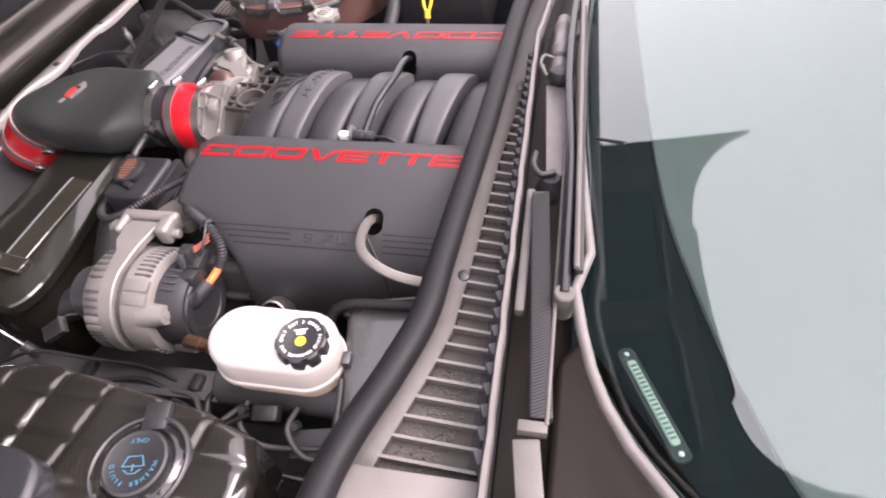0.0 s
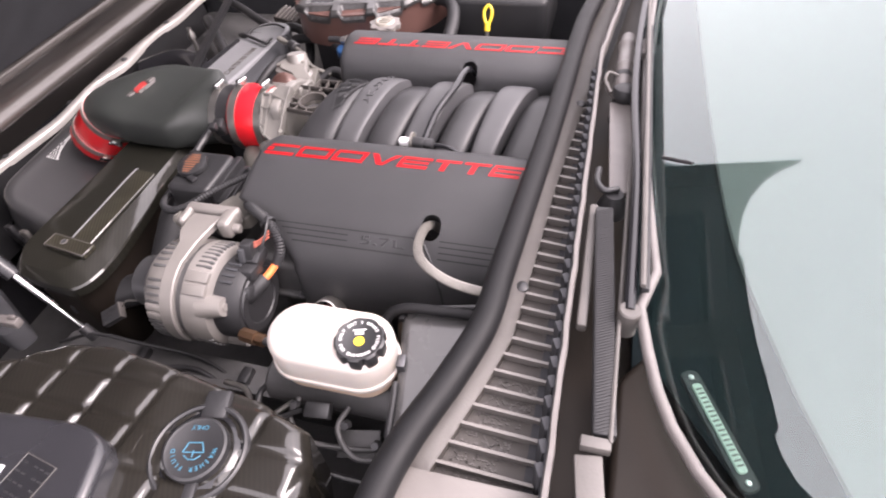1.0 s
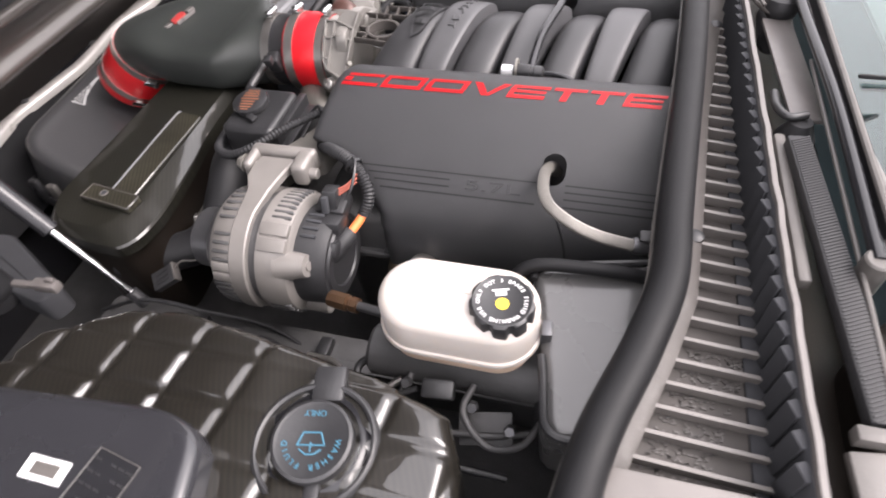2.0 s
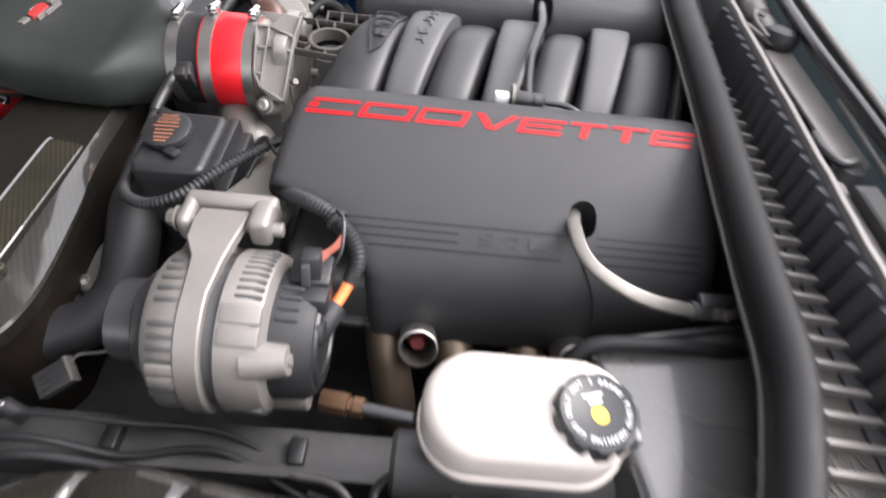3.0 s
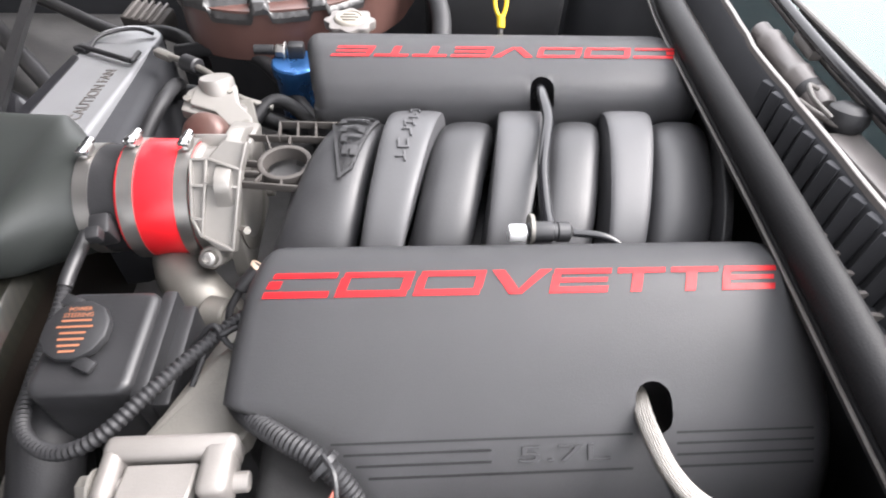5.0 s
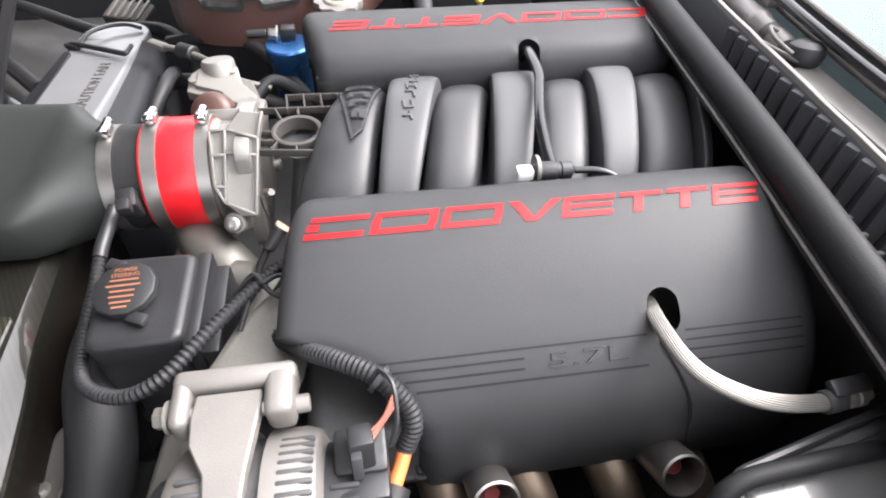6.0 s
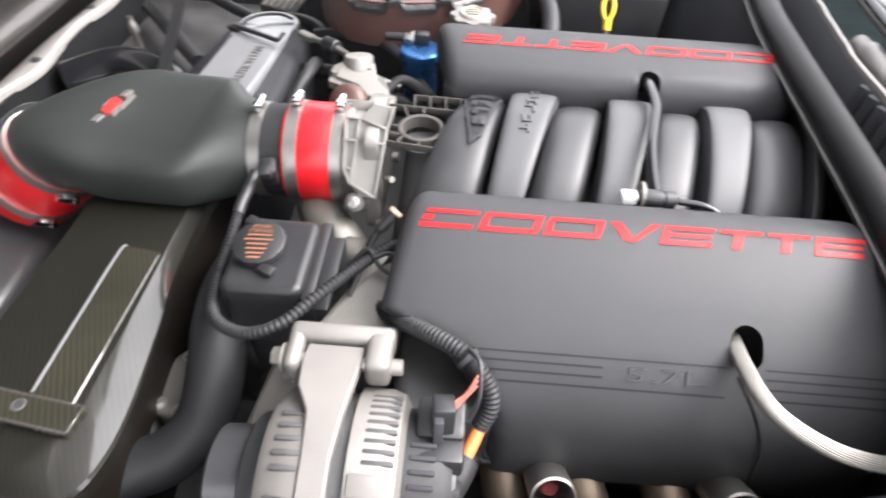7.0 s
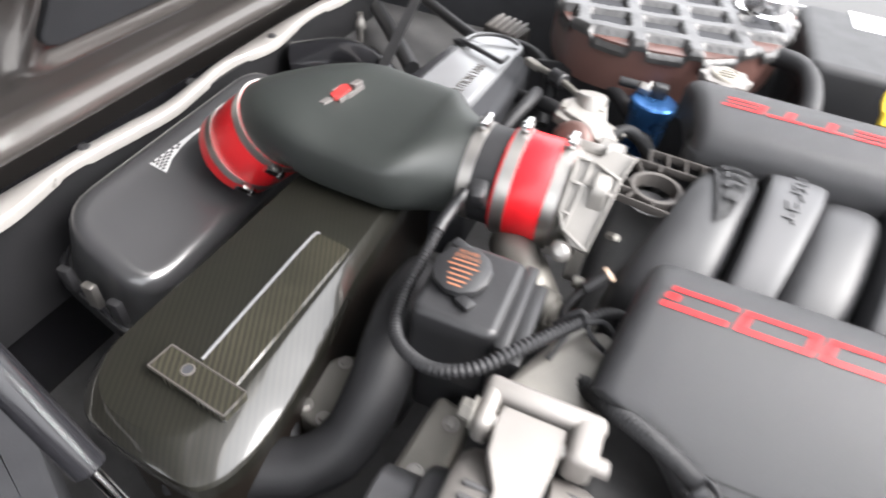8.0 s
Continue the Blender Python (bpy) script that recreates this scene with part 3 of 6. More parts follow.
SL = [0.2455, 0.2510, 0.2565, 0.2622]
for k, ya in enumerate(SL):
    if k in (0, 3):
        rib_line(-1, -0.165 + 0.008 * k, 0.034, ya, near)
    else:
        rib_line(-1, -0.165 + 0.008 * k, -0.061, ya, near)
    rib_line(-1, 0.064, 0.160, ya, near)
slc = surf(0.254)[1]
part("displacement_mark", lettering("5.7L", 0.019, axes(on_cover(-1, -0.013, 0.254, 0.0006), (1, 0, 0), (0, slc, 1)) @ Matrix.Diagonal((1.95, 0.82, 1, 1)), 0.0006), GROOVE, near, "embossed engine size, edge shade put into darker plastic")
part("seam", sweep(bmesh.new(), [on_cover(-1, 0.044 + 0.0035 * i, 0.250 + 0.0405 * min(1, i / 9), 0.0002) - Vector((0, 0, max(0, i - 9) * 0.012)) for i in range(13)], 0.0017, 6), BLACK, near)

far = thing("engine_cover", (0.0, 0.19, 0.73), "satin black plastic engine cover with red emblem", "engine cover", "engine covers")
part("shell", cover(1, 0.014, 0.207, (0.028, 12, 38)), COVER, far)
emblem(1, -0.192, 0.178, far)


# ---- intake manifold ----
def arch(xc, w, lift, skew=0.0, n=14, round_=0.010, top=4.0, flare=0.0, taper=0.0):
    """One runner: a rounded band bent over the plenum."""
    path = [(-0.105, 0.76), (-0.098, 0.80), (-0.083, 0.838), (-0.05, 0.866), (0.0, 0.884), (0.045, 0.890), (0.085, 0.880), (0.112, 0.855), (0.125, 0.81), (0.13, 0.76)]
    c = [(v.x, v.y) for v in spline([(y, z, 0) for y, z in path], 5)]
    sec = [(-0.5 * w, -0.04)]
    for k in range(n + 1):
        u = -1 + 2 * k / n
        u = math.copysign(1 - (1 - abs(u)) ** 1.6, u)
        sec.append((u * w / 2, -round_ * (1 - (1 - abs(u) ** top) ** (1 / top))))
    sec.append((0.5 * w, -0.04))
    bm = bmesh.new()
    rows = []
    for i, (y, z) in enumerate(c):
        a, b = c[max(i - 1, 0)], c[min(i + 1, len(c) - 1)]
        L = math.hypot(b[0] - a[0], b[1] - a[1])
        ny, nz = -(b[1] - a[1]) / L, (b[0] - a[0]) / L
        wide, slim = 1 + flare * (0.06 - y) / 0.15, 1 + taper * (y - 0.06) / 0.15
        rows.append([bm.verts.new((xc + (u * wide if u < 0 else u) * slim + skew * (y - 0.05), y + ny * (lift + d), z + nz * (lift + d))) for u, d in sec])
    for r0, r1 in zip(rows, rows[1:]):
        for k in range(len(sec) - 1):
            bm.faces.new((r0[k], r0[k + 1], r1[k + 1], r1[k]))
    bm.faces.new(rows[0])
    bm.faces.new(rows[-1][::-1])
    return bm


man = thing("intake_manifold", (0, 0.01, 0.72), "black moulded nylon intake manifold with arched runners", "intake manifold")
part("plenum", block((0.40, 0.18, 0.10), Matrix.Translation((0.005, 0.015, 0.745)), 0.03, 4), RUNNER, man)
SK = 0.21
# raised runners get a greyer, duller nylon than the lower ones
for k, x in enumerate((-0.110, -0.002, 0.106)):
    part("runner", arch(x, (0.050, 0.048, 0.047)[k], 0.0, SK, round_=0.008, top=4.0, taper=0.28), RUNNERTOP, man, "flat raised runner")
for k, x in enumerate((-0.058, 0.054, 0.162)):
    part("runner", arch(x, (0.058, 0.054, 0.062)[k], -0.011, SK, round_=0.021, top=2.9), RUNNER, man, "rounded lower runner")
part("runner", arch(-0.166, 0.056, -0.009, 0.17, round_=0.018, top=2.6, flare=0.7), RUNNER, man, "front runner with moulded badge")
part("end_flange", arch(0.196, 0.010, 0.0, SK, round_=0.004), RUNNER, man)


def on_runner(xc, y, lift):
    """A pose on the crown of a runner at y, its x along the runner."""
    path = [(-0.105, 0.76), (-0.098, 0.80), (-0.083, 0.838), (-0.05, 0.866), (0.0, 0.884), (0.045, 0.890), (0.085, 0.880), (0.112, 0.855), (0.125, 0.81), (0.13, 0.76)]
    c = [(v.x, v.y) for v in spline([(a, b, 0) for a, b in path], 5)]
    for (y0, z0), (y1, z1) in zip(c, c[1:]):
        if y0 <= y <= y1:
            z = z0 + (z1 - z0) * (y - y0) / (y1 - y0)
            nrm = Vector((0, -(z1 - z0), y1 - y0)).normalized()
            p = Vector((xc + SK * (y - 0.05), y, z)) + nrm * lift
            return axes(p, (SK, y1 - y0, z1 - z0), nrm)


for k in range(6):
    m = on_runner(-0.110, 0.082 - k * 0.0150, 0.0006)
    for u, v, a, b in ((-0.0042, 0, 0.0020, 0.0115), (0.0042, 0, 0.0020, 0.0115), (0, (0.0048, -0.0048, 0)[k % 3], 0.0084, 0.0020))[k % 2:]:
        part("relief_mark", block((a, b, 0.0026), m @ Matrix.Translation((u, v, 0)), 0.0004), RUNNERTOP, man)


def badge_face(corners, lift, nx=6, ny=8):
    """A thin raised plate lying on the front runner; corners are (across, y)."""
    bm = bmesh.new()
    g = []
    for j in range(ny + 1):
        v = j / ny
        row = []
        for i in range(nx + 1):
            u = i / nx
            a = (corners[0][0] * (1 - u) + corners[1][0] * u) * (1 - v) + (corners[3][0] * (1 - u) + corners[2][0] * u) * v
            y = (corners[0][1] * (1 - u) + corners[1][1] * u) * (1 - v) + (corners[3][1] * (1 - u) + corners[2][1] * u) * v
            wide = 1 + 0.7 * (0.06 - y) / 0.15
            b = a if a > 0 else a / wide
            d = -0.018 * (1 - (1 - min(0.999, abs(b) / 0.028) ** 2.6) ** (1 / 2.6))
            row.append(bm.verts.new(on_runner(-0.168, y, -0.009 + d + lift).translation + Vector((a, 0, 0))))
        g.append(row)
    for j in range(ny):
        for i in range(nx):
            bm.faces.new((g[j][i], g[j][i + 1], g[j + 1][i + 1], g[j + 1][i]))
    bmesh.ops.solidify(bm, geom=bm.faces[:], thickness=0.0014)
    return bm


BADGE = [(-0.024, 0.080), (0.023, 0.082), (0.017, 0.000), (0.007, -0.012)]
part("badge_plate", badge_face(BADGE, 0.0022), RUNNER, man)
for k in range(4):
    (a0, y0), (a1, y1) = BADGE[k], BADGE[(k + 1) % 4]
    L = math.hypot(a1 - a0, y1 - y0)
    na, ny_ = -(y1 - y0) / L * 0.0026, (a1 - a0) / L * 0.0026
    part("badge_rim", badge_face([(a0, y0), (a1, y1), (a1 - na, y1 - ny_), (a0 - na, y0 - ny_)], 0.0042, 6, 2), RUNNERTOP, man)
for k in range(4):
    y0 = 0.071 - 0.0155 * k
    w0 = -0.011 + 0.0045 * k
    part("relief_mark", badge_face([(w0, y0), (0.016, y0 + 0.001), (0.016, y0 - 0.004), (w0, y0 - 0.005)], 0.0052, 5, 2), RUNNERTOP, man)
    for a in (w0, 0.010)[:1 + k % 2]:
        part("relief_mark", badge_face([(a, y0 - 0.0045), (a + 0.006, y0 - 0.0045), (a + 0.007, y0 - 0.011), (a + 0.001, y0 - 0.011)], 0.0052, 2, 2), RUNNERTOP, man)

# ---- throttle body, couplers and intake tube ----
tb = thing("throttle_body", (-0.29, 0.03, 0.74), "cast aluminium throttle body with motor dome", "throttle body")
part("bore", lathe([(0, 0.040), (0, 0.0535), (0.012, 0.0545), (0.016, 0.051), (0.05, 0.051), (0.05, 0.04), (0, 0.04)], (-0.318, 0.028, 0.818), (1, 0, 0), 40), CASTLIGHT, tb)
part("flange", slab(soften([(-0.060, -0.06), (0.055, -0.06), (0.072, -0.03), (0.080, 0.012), (0.070, 0.036), (0.035, 0.058), (-0.045, 0.060)], 0.014), 0, 0.014, 0.003, 2, axes((-0.282, 0.028, 0.818), (0, 1, 0), (1, 0, 0))), CASTLIGHT, tb)
for k in (0, 1, 5, 6):
    a = radians(20 + 40 * k)
    part("web", block((0.034, 0.012, 0.0035), Matrix.Translation((-0.298, 0.028 + 0.056 * math.cos(a), 0.818 + 0.056 * math.sin(a))) @ Matrix.Rotation(a, 4, "X"), 0.0015), CASTLIGHT, tb)
part("motor_housing", lathe([(0, 0.0), (0, 0.030), (0.028, 0.030), (0.033, 0.026), (0.036, 0.0195), (0.066, 0.0185), (0.069, 0.0165), (0.0695, 0)], (-0.316, 0.150, 0.800), (-0.05, 0.25, 0.95), 28), CASTLIGHT, tb, "domed cast motor housing")
part("dome_face", lathe([(-0.012, 0.024), (0, 0.024), (0.006, 0.0215), (0.010, 0.015), (0.011, 0)], (-0.322, 0.097, 0.842), (-0.15, -0.72, 0.66), 26), RUSTY, tb, "reddish round motor face")
GM = axes((-0.315, 0.135, 0.848), (1, 0, -0.104), (0.1, -0.25, 0.96))
GP = [tuple((GM.inverted() @ Vector(p)).xy) for p in ((-0.352, 0.130, 0.8506), (-0.336, 0.1258, 0.8478), (-0.318, 0.121, 0.8447), (-0.3026, 0.1038, 0.8386), (-0.2739, 0.0909, 0.8322), (-0.2669, 0.0994, 0.8337), (-0.270, 0.1171, 0.8387), (-0.2793, 0.1262, 0.842), (-0.2917, 0.1385, 0.8465), (-0.3000, 0.172, 0.852), (-0.330, 0.178, 0.855), (-0.3498, 0.1560, 0.8546))]
part("gear_housing", slab(soften(GP, 0.003), -0.012, 0.0, 0.002, 2, GM), CASTLIGHT, tb, "angular cast gear housing")
part("gear_cover", slab(soften([(u * 0.80 + 0.002, v * 0.80 + 0.004) for u, v in GP], 0.003), 0.0, 0.005, 0.0015, 2, GM), CASTLIGHT, tb, "raised cover plate")
for u, v in ((-0.031, 0.006), (0.034, -0.020), (0.010, 0.022)):
    part("cover_screw", lathe([(0, 0.004), (0.003, 0.0038), (0.0035, 0)], GM @ Vector((u, v, 0.004)), GM.to_3x3() @ Vector((0, 0, 1)), 12), CASTD, tb)
part("housing_skirt", slab(soften([(-0.335, 0.148), (-0.322, 0.136), (-0.300, 0.122), (-0.276, 0.104), (-0.270, 0.118), (-0.288, 0.178), (-0.33, 0.178)], 0.006), 0.765, 0.832, 0.002, 2), CASTD, tb)
part("housing_neck", block((0.030, 0.052, 0.034), axes((-0.2795, 0.079, 0.842), (1, 0, -0.05), (0.1, 0.25, 0.96)), 0.004, 2), CASTLIGHT, tb)
part("collar", lathe([(0, 0.0515), (0, 0.058), (0.005, 0.058), (0.006, 0.0515)], (-0.3145, 0.028, 0.818), (1, 0, 0), 40), CASTLIGHT, tb)
TM = axes((-0.288, -0.0158, 0.8618), (1, 0, 0), (0, -0.7071, 0.7071))
part("side_casting", slab(soften([(-0.016, -0.022), (-0.007, -0.040), (0.004, -0.050), (0.019, -0.052), (0.027, 0.022), (0.033, 0.046), (0.012, 0.049), (-0.002, 0.033), (-0.016, 0.031)], 0.002), -0.016, -0.0045, 0.001, 1, TM), CASTLIGHT, tb)
for line in (((-0.002, 0.032), (-0.008, -0.037), (0.019, -0.050), (0.027, 0.022), (-0.002, 0.032)), ((-0.016, 0.031), (-0.016, -0.021), (-0.008, -0.037)), ((-0.016, 0.031), (-0.002, 0.032)), ((-0.016, 0.008), (-0.005, 0.008)), ((-0.004, 0.010), (0.0255, 0.006)), ((-0.016, -0.021), (-0.0068, -0.022)), ((0.027, 0.022), (0.033, 0.046))):
    for (u0, v0), (u1, v1) in zip(line, line[1:]):
        a, b = TM @ Vector((u0, v0, -0.003)), TM @ Vector((u1, v1, -0.003))
        part("rim", block(((b - a).length + 0.001, 0.0026, 0.0065), axes((a + b) / 2, b - a, (0, -0.7071, 0.7071)), 0.0007), CASTLIGHT, tb)
part("flange_face", lathe([(0, 0.052), (0.0015, 0.0525), (0.0015, 0.040)], (-0.268, 0.028, 0.818), (1, 0, 0), 36), CASTD, tb)
for y, z in ((-0.040, 0.775), (0.085, 0.775)):
    part("bolt", rod((-0.271, y, z), (-0.260, y, z), 0.0065, 16), CASTD, tb)
part("stop_screw", hexbolt((-0.255, -0.05, 0.852), (0.5, -0.6, 0.5), 0.004, 0.012, False), CASTD, tb)
part("bolt_boss", lathe([(-0.02, 0.011), (0.004, 0.011), (0.006, 0.0095), (0.006, 0)], (-0.2905, -0.046, 0.813), (-0.05, -0.72, 0.55), 20), CASTLIGHT, tb)
part("boss_bolt", lathe([(0, 0), (0, 0.0075), (0.010, 0.0075), (0.011, 0.006), (0.011, 0.0035), (0.007, 0.0035), (0.007, 0)], (-0.2908, -0.0503, 0.8163), (-0.05, -0.72, 0.55), 18), STEEL, tb)
part("drain_elbow", tube([(-0.345, -0.005, 0.765), (-0.33, -0.035, 0.772), (-0.312, -0.055, 0.768), (-0.296, -0.066, 0.75), (-0.285, -0.07, 0.72)], 0.025, 8, 22), CASTD, tb, "smooth cast elbow")
part("drain_cap", lathe([(0, 0), (0, 0.017), (0.002, 0.019), (0.020, 0.019), (0.022, 0.0165), (0.022, 0.013), (0.026, 0.013), (0.026, 0)], (-0.300, -0.082, 0.772), (1, -0.25, 0), 26), CASTD, tb)


def clamp(parent, c, axis, r, w=0.012, screw=None):
    c, d = Vector(c), Vector(axis).normalized()
    b = part("clamp", lathe([(-w / 2, r - 0.002), (-w / 2, r + 0.0010), (w / 2, r + 0.0010), (w / 2, r - 0.002)], c, d, 44), STEEL, parent, "polished steel band clamp", 20)
    s = Vector(screw or (0, 0.1, 1))
    s = (s - d * s.dot(d)).normalized()
    tng = d.cross(s)
    p = c + s * (r + 0.005)
    part("screw_housing", block((0.013, 0.012, 0.008), axes(p, tng, s), 0.002), STEEL, b)
    part("screw", lathe([(0, 0), (0, 0.0045), (0.016, 0.0045), (0.017, 0.0055), (0.022, 0.0055), (0.023, 0.004), (0.023, 0)], p - tng * 0.012 + s * 0.002, tng, 12), CHROME, b)
    return b


cp = thing("intake_coupler", (-0.345, 0.028, 0.76), "red silicone coupler with two steel clamps", "hose coupler", "red couplers")
part("sleeve", lathe([(0, 0.052), (0, 0.056), (0.002, 0.0575), (0.062, 0.0575), (0.064, 0.056), (0.064, 0.052)], (-0.373, 0.028, 0.818), (1, 0, 0), 48), RED, cp)
clamp(cp, (-0.3632, 0.028, 0.818), (1, 0, 0), 0.0575, 0.0140, (0, 0.2, 1))
clamp(cp, (-0.315, 0.028, 0.818), (1, 0, 0), 0.0575, 0.012, (0, 0.13, 1))

it = thing("intake_tube", (-0.54, 0.03, 0.76), "matte black moulded air intake tube with red badge", "intake tube")


def loft(sections, seg=32):
    bm = bmesh.new()
    rings = []
    for c, ax, a, b, e in sections:
        m = axes(c, (0, 1, 0), ax)
        ring = []
        for k in range(seg):
            t = 2 * math.pi * k / seg
            ct, st = math.cos(t), math.sin(t)
            ring.append(bm.verts.new(m @ Vector((a * math.copysign(abs(ct) ** e, ct), b * math.copysign(abs(st) ** e, st), 0))))
        rings.append(ring)
    for r0, r1 in zip(rings, rings[1:]):
        for k in range(seg):
            bm.faces.new((r0[k], r0[(k + 1) % seg], r1[(k + 1) % seg], r1[k]))
    bm.faces.new(rings[0][::-1])
    bm.faces.new(rings[-1])
    return bm


AX = Vector((0.73, 0.06, 0.68)).normalized()
C2 = Vector((-0.640, 0.004, 0.809))
secs = [((-0.385, 0.028, 0.818), (1, 0, 0), 0.05, 0.05, 1), ((-0.405, 0.028, 0.818), (1, 0, 0), 0.0505, 0.0505, 1), ((-0.418, 0.028, 0.818), (1, 0, 0), 0.054, 0.051, 0.95), ((-0.436, 0.031, 0.819), (1, 0, 0), 0.066, 0.049, 0.84), ((-0.453, 0.035, 0.820), (1, 0, 0), 0.082, 0.046, 0.70), ((-0.467, 0.037, 0.821), (1, 0, 0), 0.093, 0.038, 0.50), ((-0.480, 0.037, 0.820), (1, 0, 0), 0.096, 0.0355, 0.46), ((-0.52, 0.039, 0.820), (1, -0.02, 0.0), 0.097, 0.035, 0.45)]
# the last third bends down into the round coupler
P0, T0, P1 = Vector((-0.548, 0.040, 0.821)), Vector((-0.11, 0, 0.02)), C2 + AX * 0.006
for i in range(9):
    t = i / 8
    h = P0 * (2 * t ** 3 - 3 * t * t + 1) + T0 * (t ** 3 - 2 * t * t + t) + P1 * (3 * t * t - 2 * t ** 3) + AX * -0.075 * (t ** 3 - t * t)
    s = t * t * (3 - 2 * t)
    secs.append((h, Vector((1, -0.02, 0.0)).lerp(AX, s ** 0.8), 0.098 + (0.0535 - 0.098) * s ** 1.2, 0.035 + (0.0535 - 0.035) * s, 0.45 + 0.55 * s ** 1.2))
body = loft(secs)
part("body", body, TUBE, it, angle=50)
part("rubber_cuff", lathe([(0, 0.049), (0, 0.0525), (0.03, 0.0525), (0.032, 0.050)], (-0.398, 0.028, 0.818), (1, 0, 0), 40), RUBBER, it)
clamp(it, (-0.404, 0.028, 0.818), (1, 0, 0), 0.0525, 0.013, (0, 0.05, 1))
bd = axes((-0.5695, 0.028, 0.8625), (0.10, 1, 0), (-0.06, -0.02, 1))
part("badge", slab(soften([(-0.017, -0.003), (-0.011, -0.008), (0.010, -0.007), (0.016, 0.004), (0.010, 0.008), (-0.012, 0.006)], 0.002), -0.004, 0.0012, 0.0003, 1, bd), FADED, it, "red badge")
for u, v, L, w in ((-0.0245, 0.003, 0.013, 0.0075), (0.0245, -0.002, 0.014, 0.0075), (-0.004, -0.0092, 0.024, 0.0022), (0.010, -0.0115, 0.028, 0.0022), (0.004, 0.0092, 0.016, 0.0016)):
    part("badge_wing", slab(soften([(u - L / 2, v - w / 2), (u + L / 2, v - w / 2 - 0.001), (u + L / 2, v + w / 2 - 0.001), (u - L / 2, v + w / 2)], 0.0006), -0.004, 0.0008, 0.0003, 1, bd), EDGE, it, "pale badge tip")

c2 = thing("intake_coupler", (-0.69, 0.0, 0.70), "red silicone coupler joining tube and filter housing", "hose coupler", "red couplers")
part("sleeve", lathe([(-0.080, 0.049), (-0.080, 0.053), (-0.078, 0.0545), (0.005, 0.0545), (0.006, 0.053), (0.006, 0.049)], C2, AX, 44), RED, c2)
clamp(c2, C2, AX, 0.0545, 0.011, (0.409, -0.606, -0.2))
clamp(c2, C2 - AX * 0.058, AX, 0.0545, 0.011, (0.409, -0.606, -0.2))

# ---- air filter housing ----
ab = thing("filter_housing", (-0.72, -0.01, 0.62), "glossy black plastic air filter housing with chequered label", "air filter box")
LT = Matrix.Translation((-0.80, 0, 0.765)) @ Matrix.Rotation(radians(22), 4, "Y") @ Matrix.Translation((0.80, 0, 0))
part("lid", slab(soften([(-0.648, -0.212), (-0.795, -0.188), (-0.81, 0.19), (-0.655, 0.19)][::-1], 0.055, 6), -0.10, 0.0, 0.020, 5, LT), AIRBOX, ab)
part("rim", slab(soften([(-0.638, -0.222), (-0.803, -0.198), (-0.818, 0.2), (-0.645, 0.2)][::-1], 0.055, 6), -0.115, -0.098, 0.004, 2, LT), BLACK, ab)
part("lid_bead", sweep(bmesh.new(), [LT @ Vector((x, y, -0.0985)) for x, y in soften([(-0.643, -0.217), (-0.799, -0.193), (-0.814, 0.195), (-0.650, 0.195)][::-1], 0.055, 6)], 0.003, 8), GLOSSY, ab)
for i in range(3):
    part("latch", block((0.016, 0.010, 0.035), Matrix.Translation((-0.70 - 0.04 * i, -0.222 + 0.006 * i, 0.685)), 0.003), STEEL if i == 1 else BLACK, ab)
part("label", slab([(-0.7717, -0.0711), (-0.7506, -0.0681), (-0.7600, -0.048), (-0.7655, -0.026), (-0.7685, 0.0), (-0.7700, 0.0712), (-0.7722, 0.0690), (-0.7722, 0.0)], 0, 0.0007, 0, 1, LT), LABELWHITE, ab, "white printed label")
chk = bmesh.new()
for j in range(12):
    y = -0.066 + j * 0.0052
    x1 = -0.7512 - min((y + 0.068) * 0.42, 0.009 + (y + 0.048) * 0.24) - 0.0012
    for i in range(4):
        x = -0.7700 + 0.0044 * i + 0.0022 * (j % 2)
        if x + 0.0015 < x1:
            block((0.0031, 0.0042, 0.0006), LT @ Matrix.Translation((x, y, 0.0008)), 0, 1, chk)
part("label_print", chk, BLACK, ab, "black chequers")

# ---- radiator shroud in carbon film ----
sh = thing("radiator_shroud", (-0.54, -0.12, 0.70), "carbon-weave radiator shroud with glossy clear coat", "radiator shroud")
OUTER = [(-0.592, 0.14), (-0.597, -0.15), (-0.602, -0.285), (-0.596, -0.322), (-0.580, -0.344), (-0.555, -0.354), (-0.480, -0.362), (-0.458, -0.355), (-0.446, -0.330), (-0.443, -0.285), (-0.452, -0.20), (-0.464, -0.112), (-0.470, 0.14)]
INNER = [(-0.582, 0.14), (-0.587, -0.15), (-0.591, -0.280), (-0.586, -0.312), (-0.573, -0.330), (-0.552, -0.341), (-0.512, -0.344), (-0.492, -0.335), (-0.480, -0.312), (-0.475, -0.280), (-0.4745, -0.20), (-0.4755, -0.112), (-0.481, 0.14)]
rims = [[v.xy for v in spline([(x, y, 0) for x, y in line], 5)] for line in (OUTER, INNER)]
pan = bmesh.new()
rows = []
for o, q in zip(*rims):
    row = [(o, 0.758), (o, 0.7725), (o.lerp(q, 0.06), 0.7755), (o.lerp(q, 0.5), 0.7828), (o.lerp(q, 0.93), 0.7885), (q, 0.7892), (q.lerp(Vector((-0.53, q.y + (0.02 if q.y < -0.2 else 0))), 0.12), 0.7895)]
    rows.append([pan.verts.new((v.x, v.y, z)) for v, z in row])
for r0, r1 in zip(rows, rows[1:]):
    for k in range(6):
        pan.faces.new((r0[k], r0[k + 1], r1[k + 1], r1[k]))
pan.faces.new([row[6] for row in rows])
part("panel", pan, SMOKED, sh, angle=15)
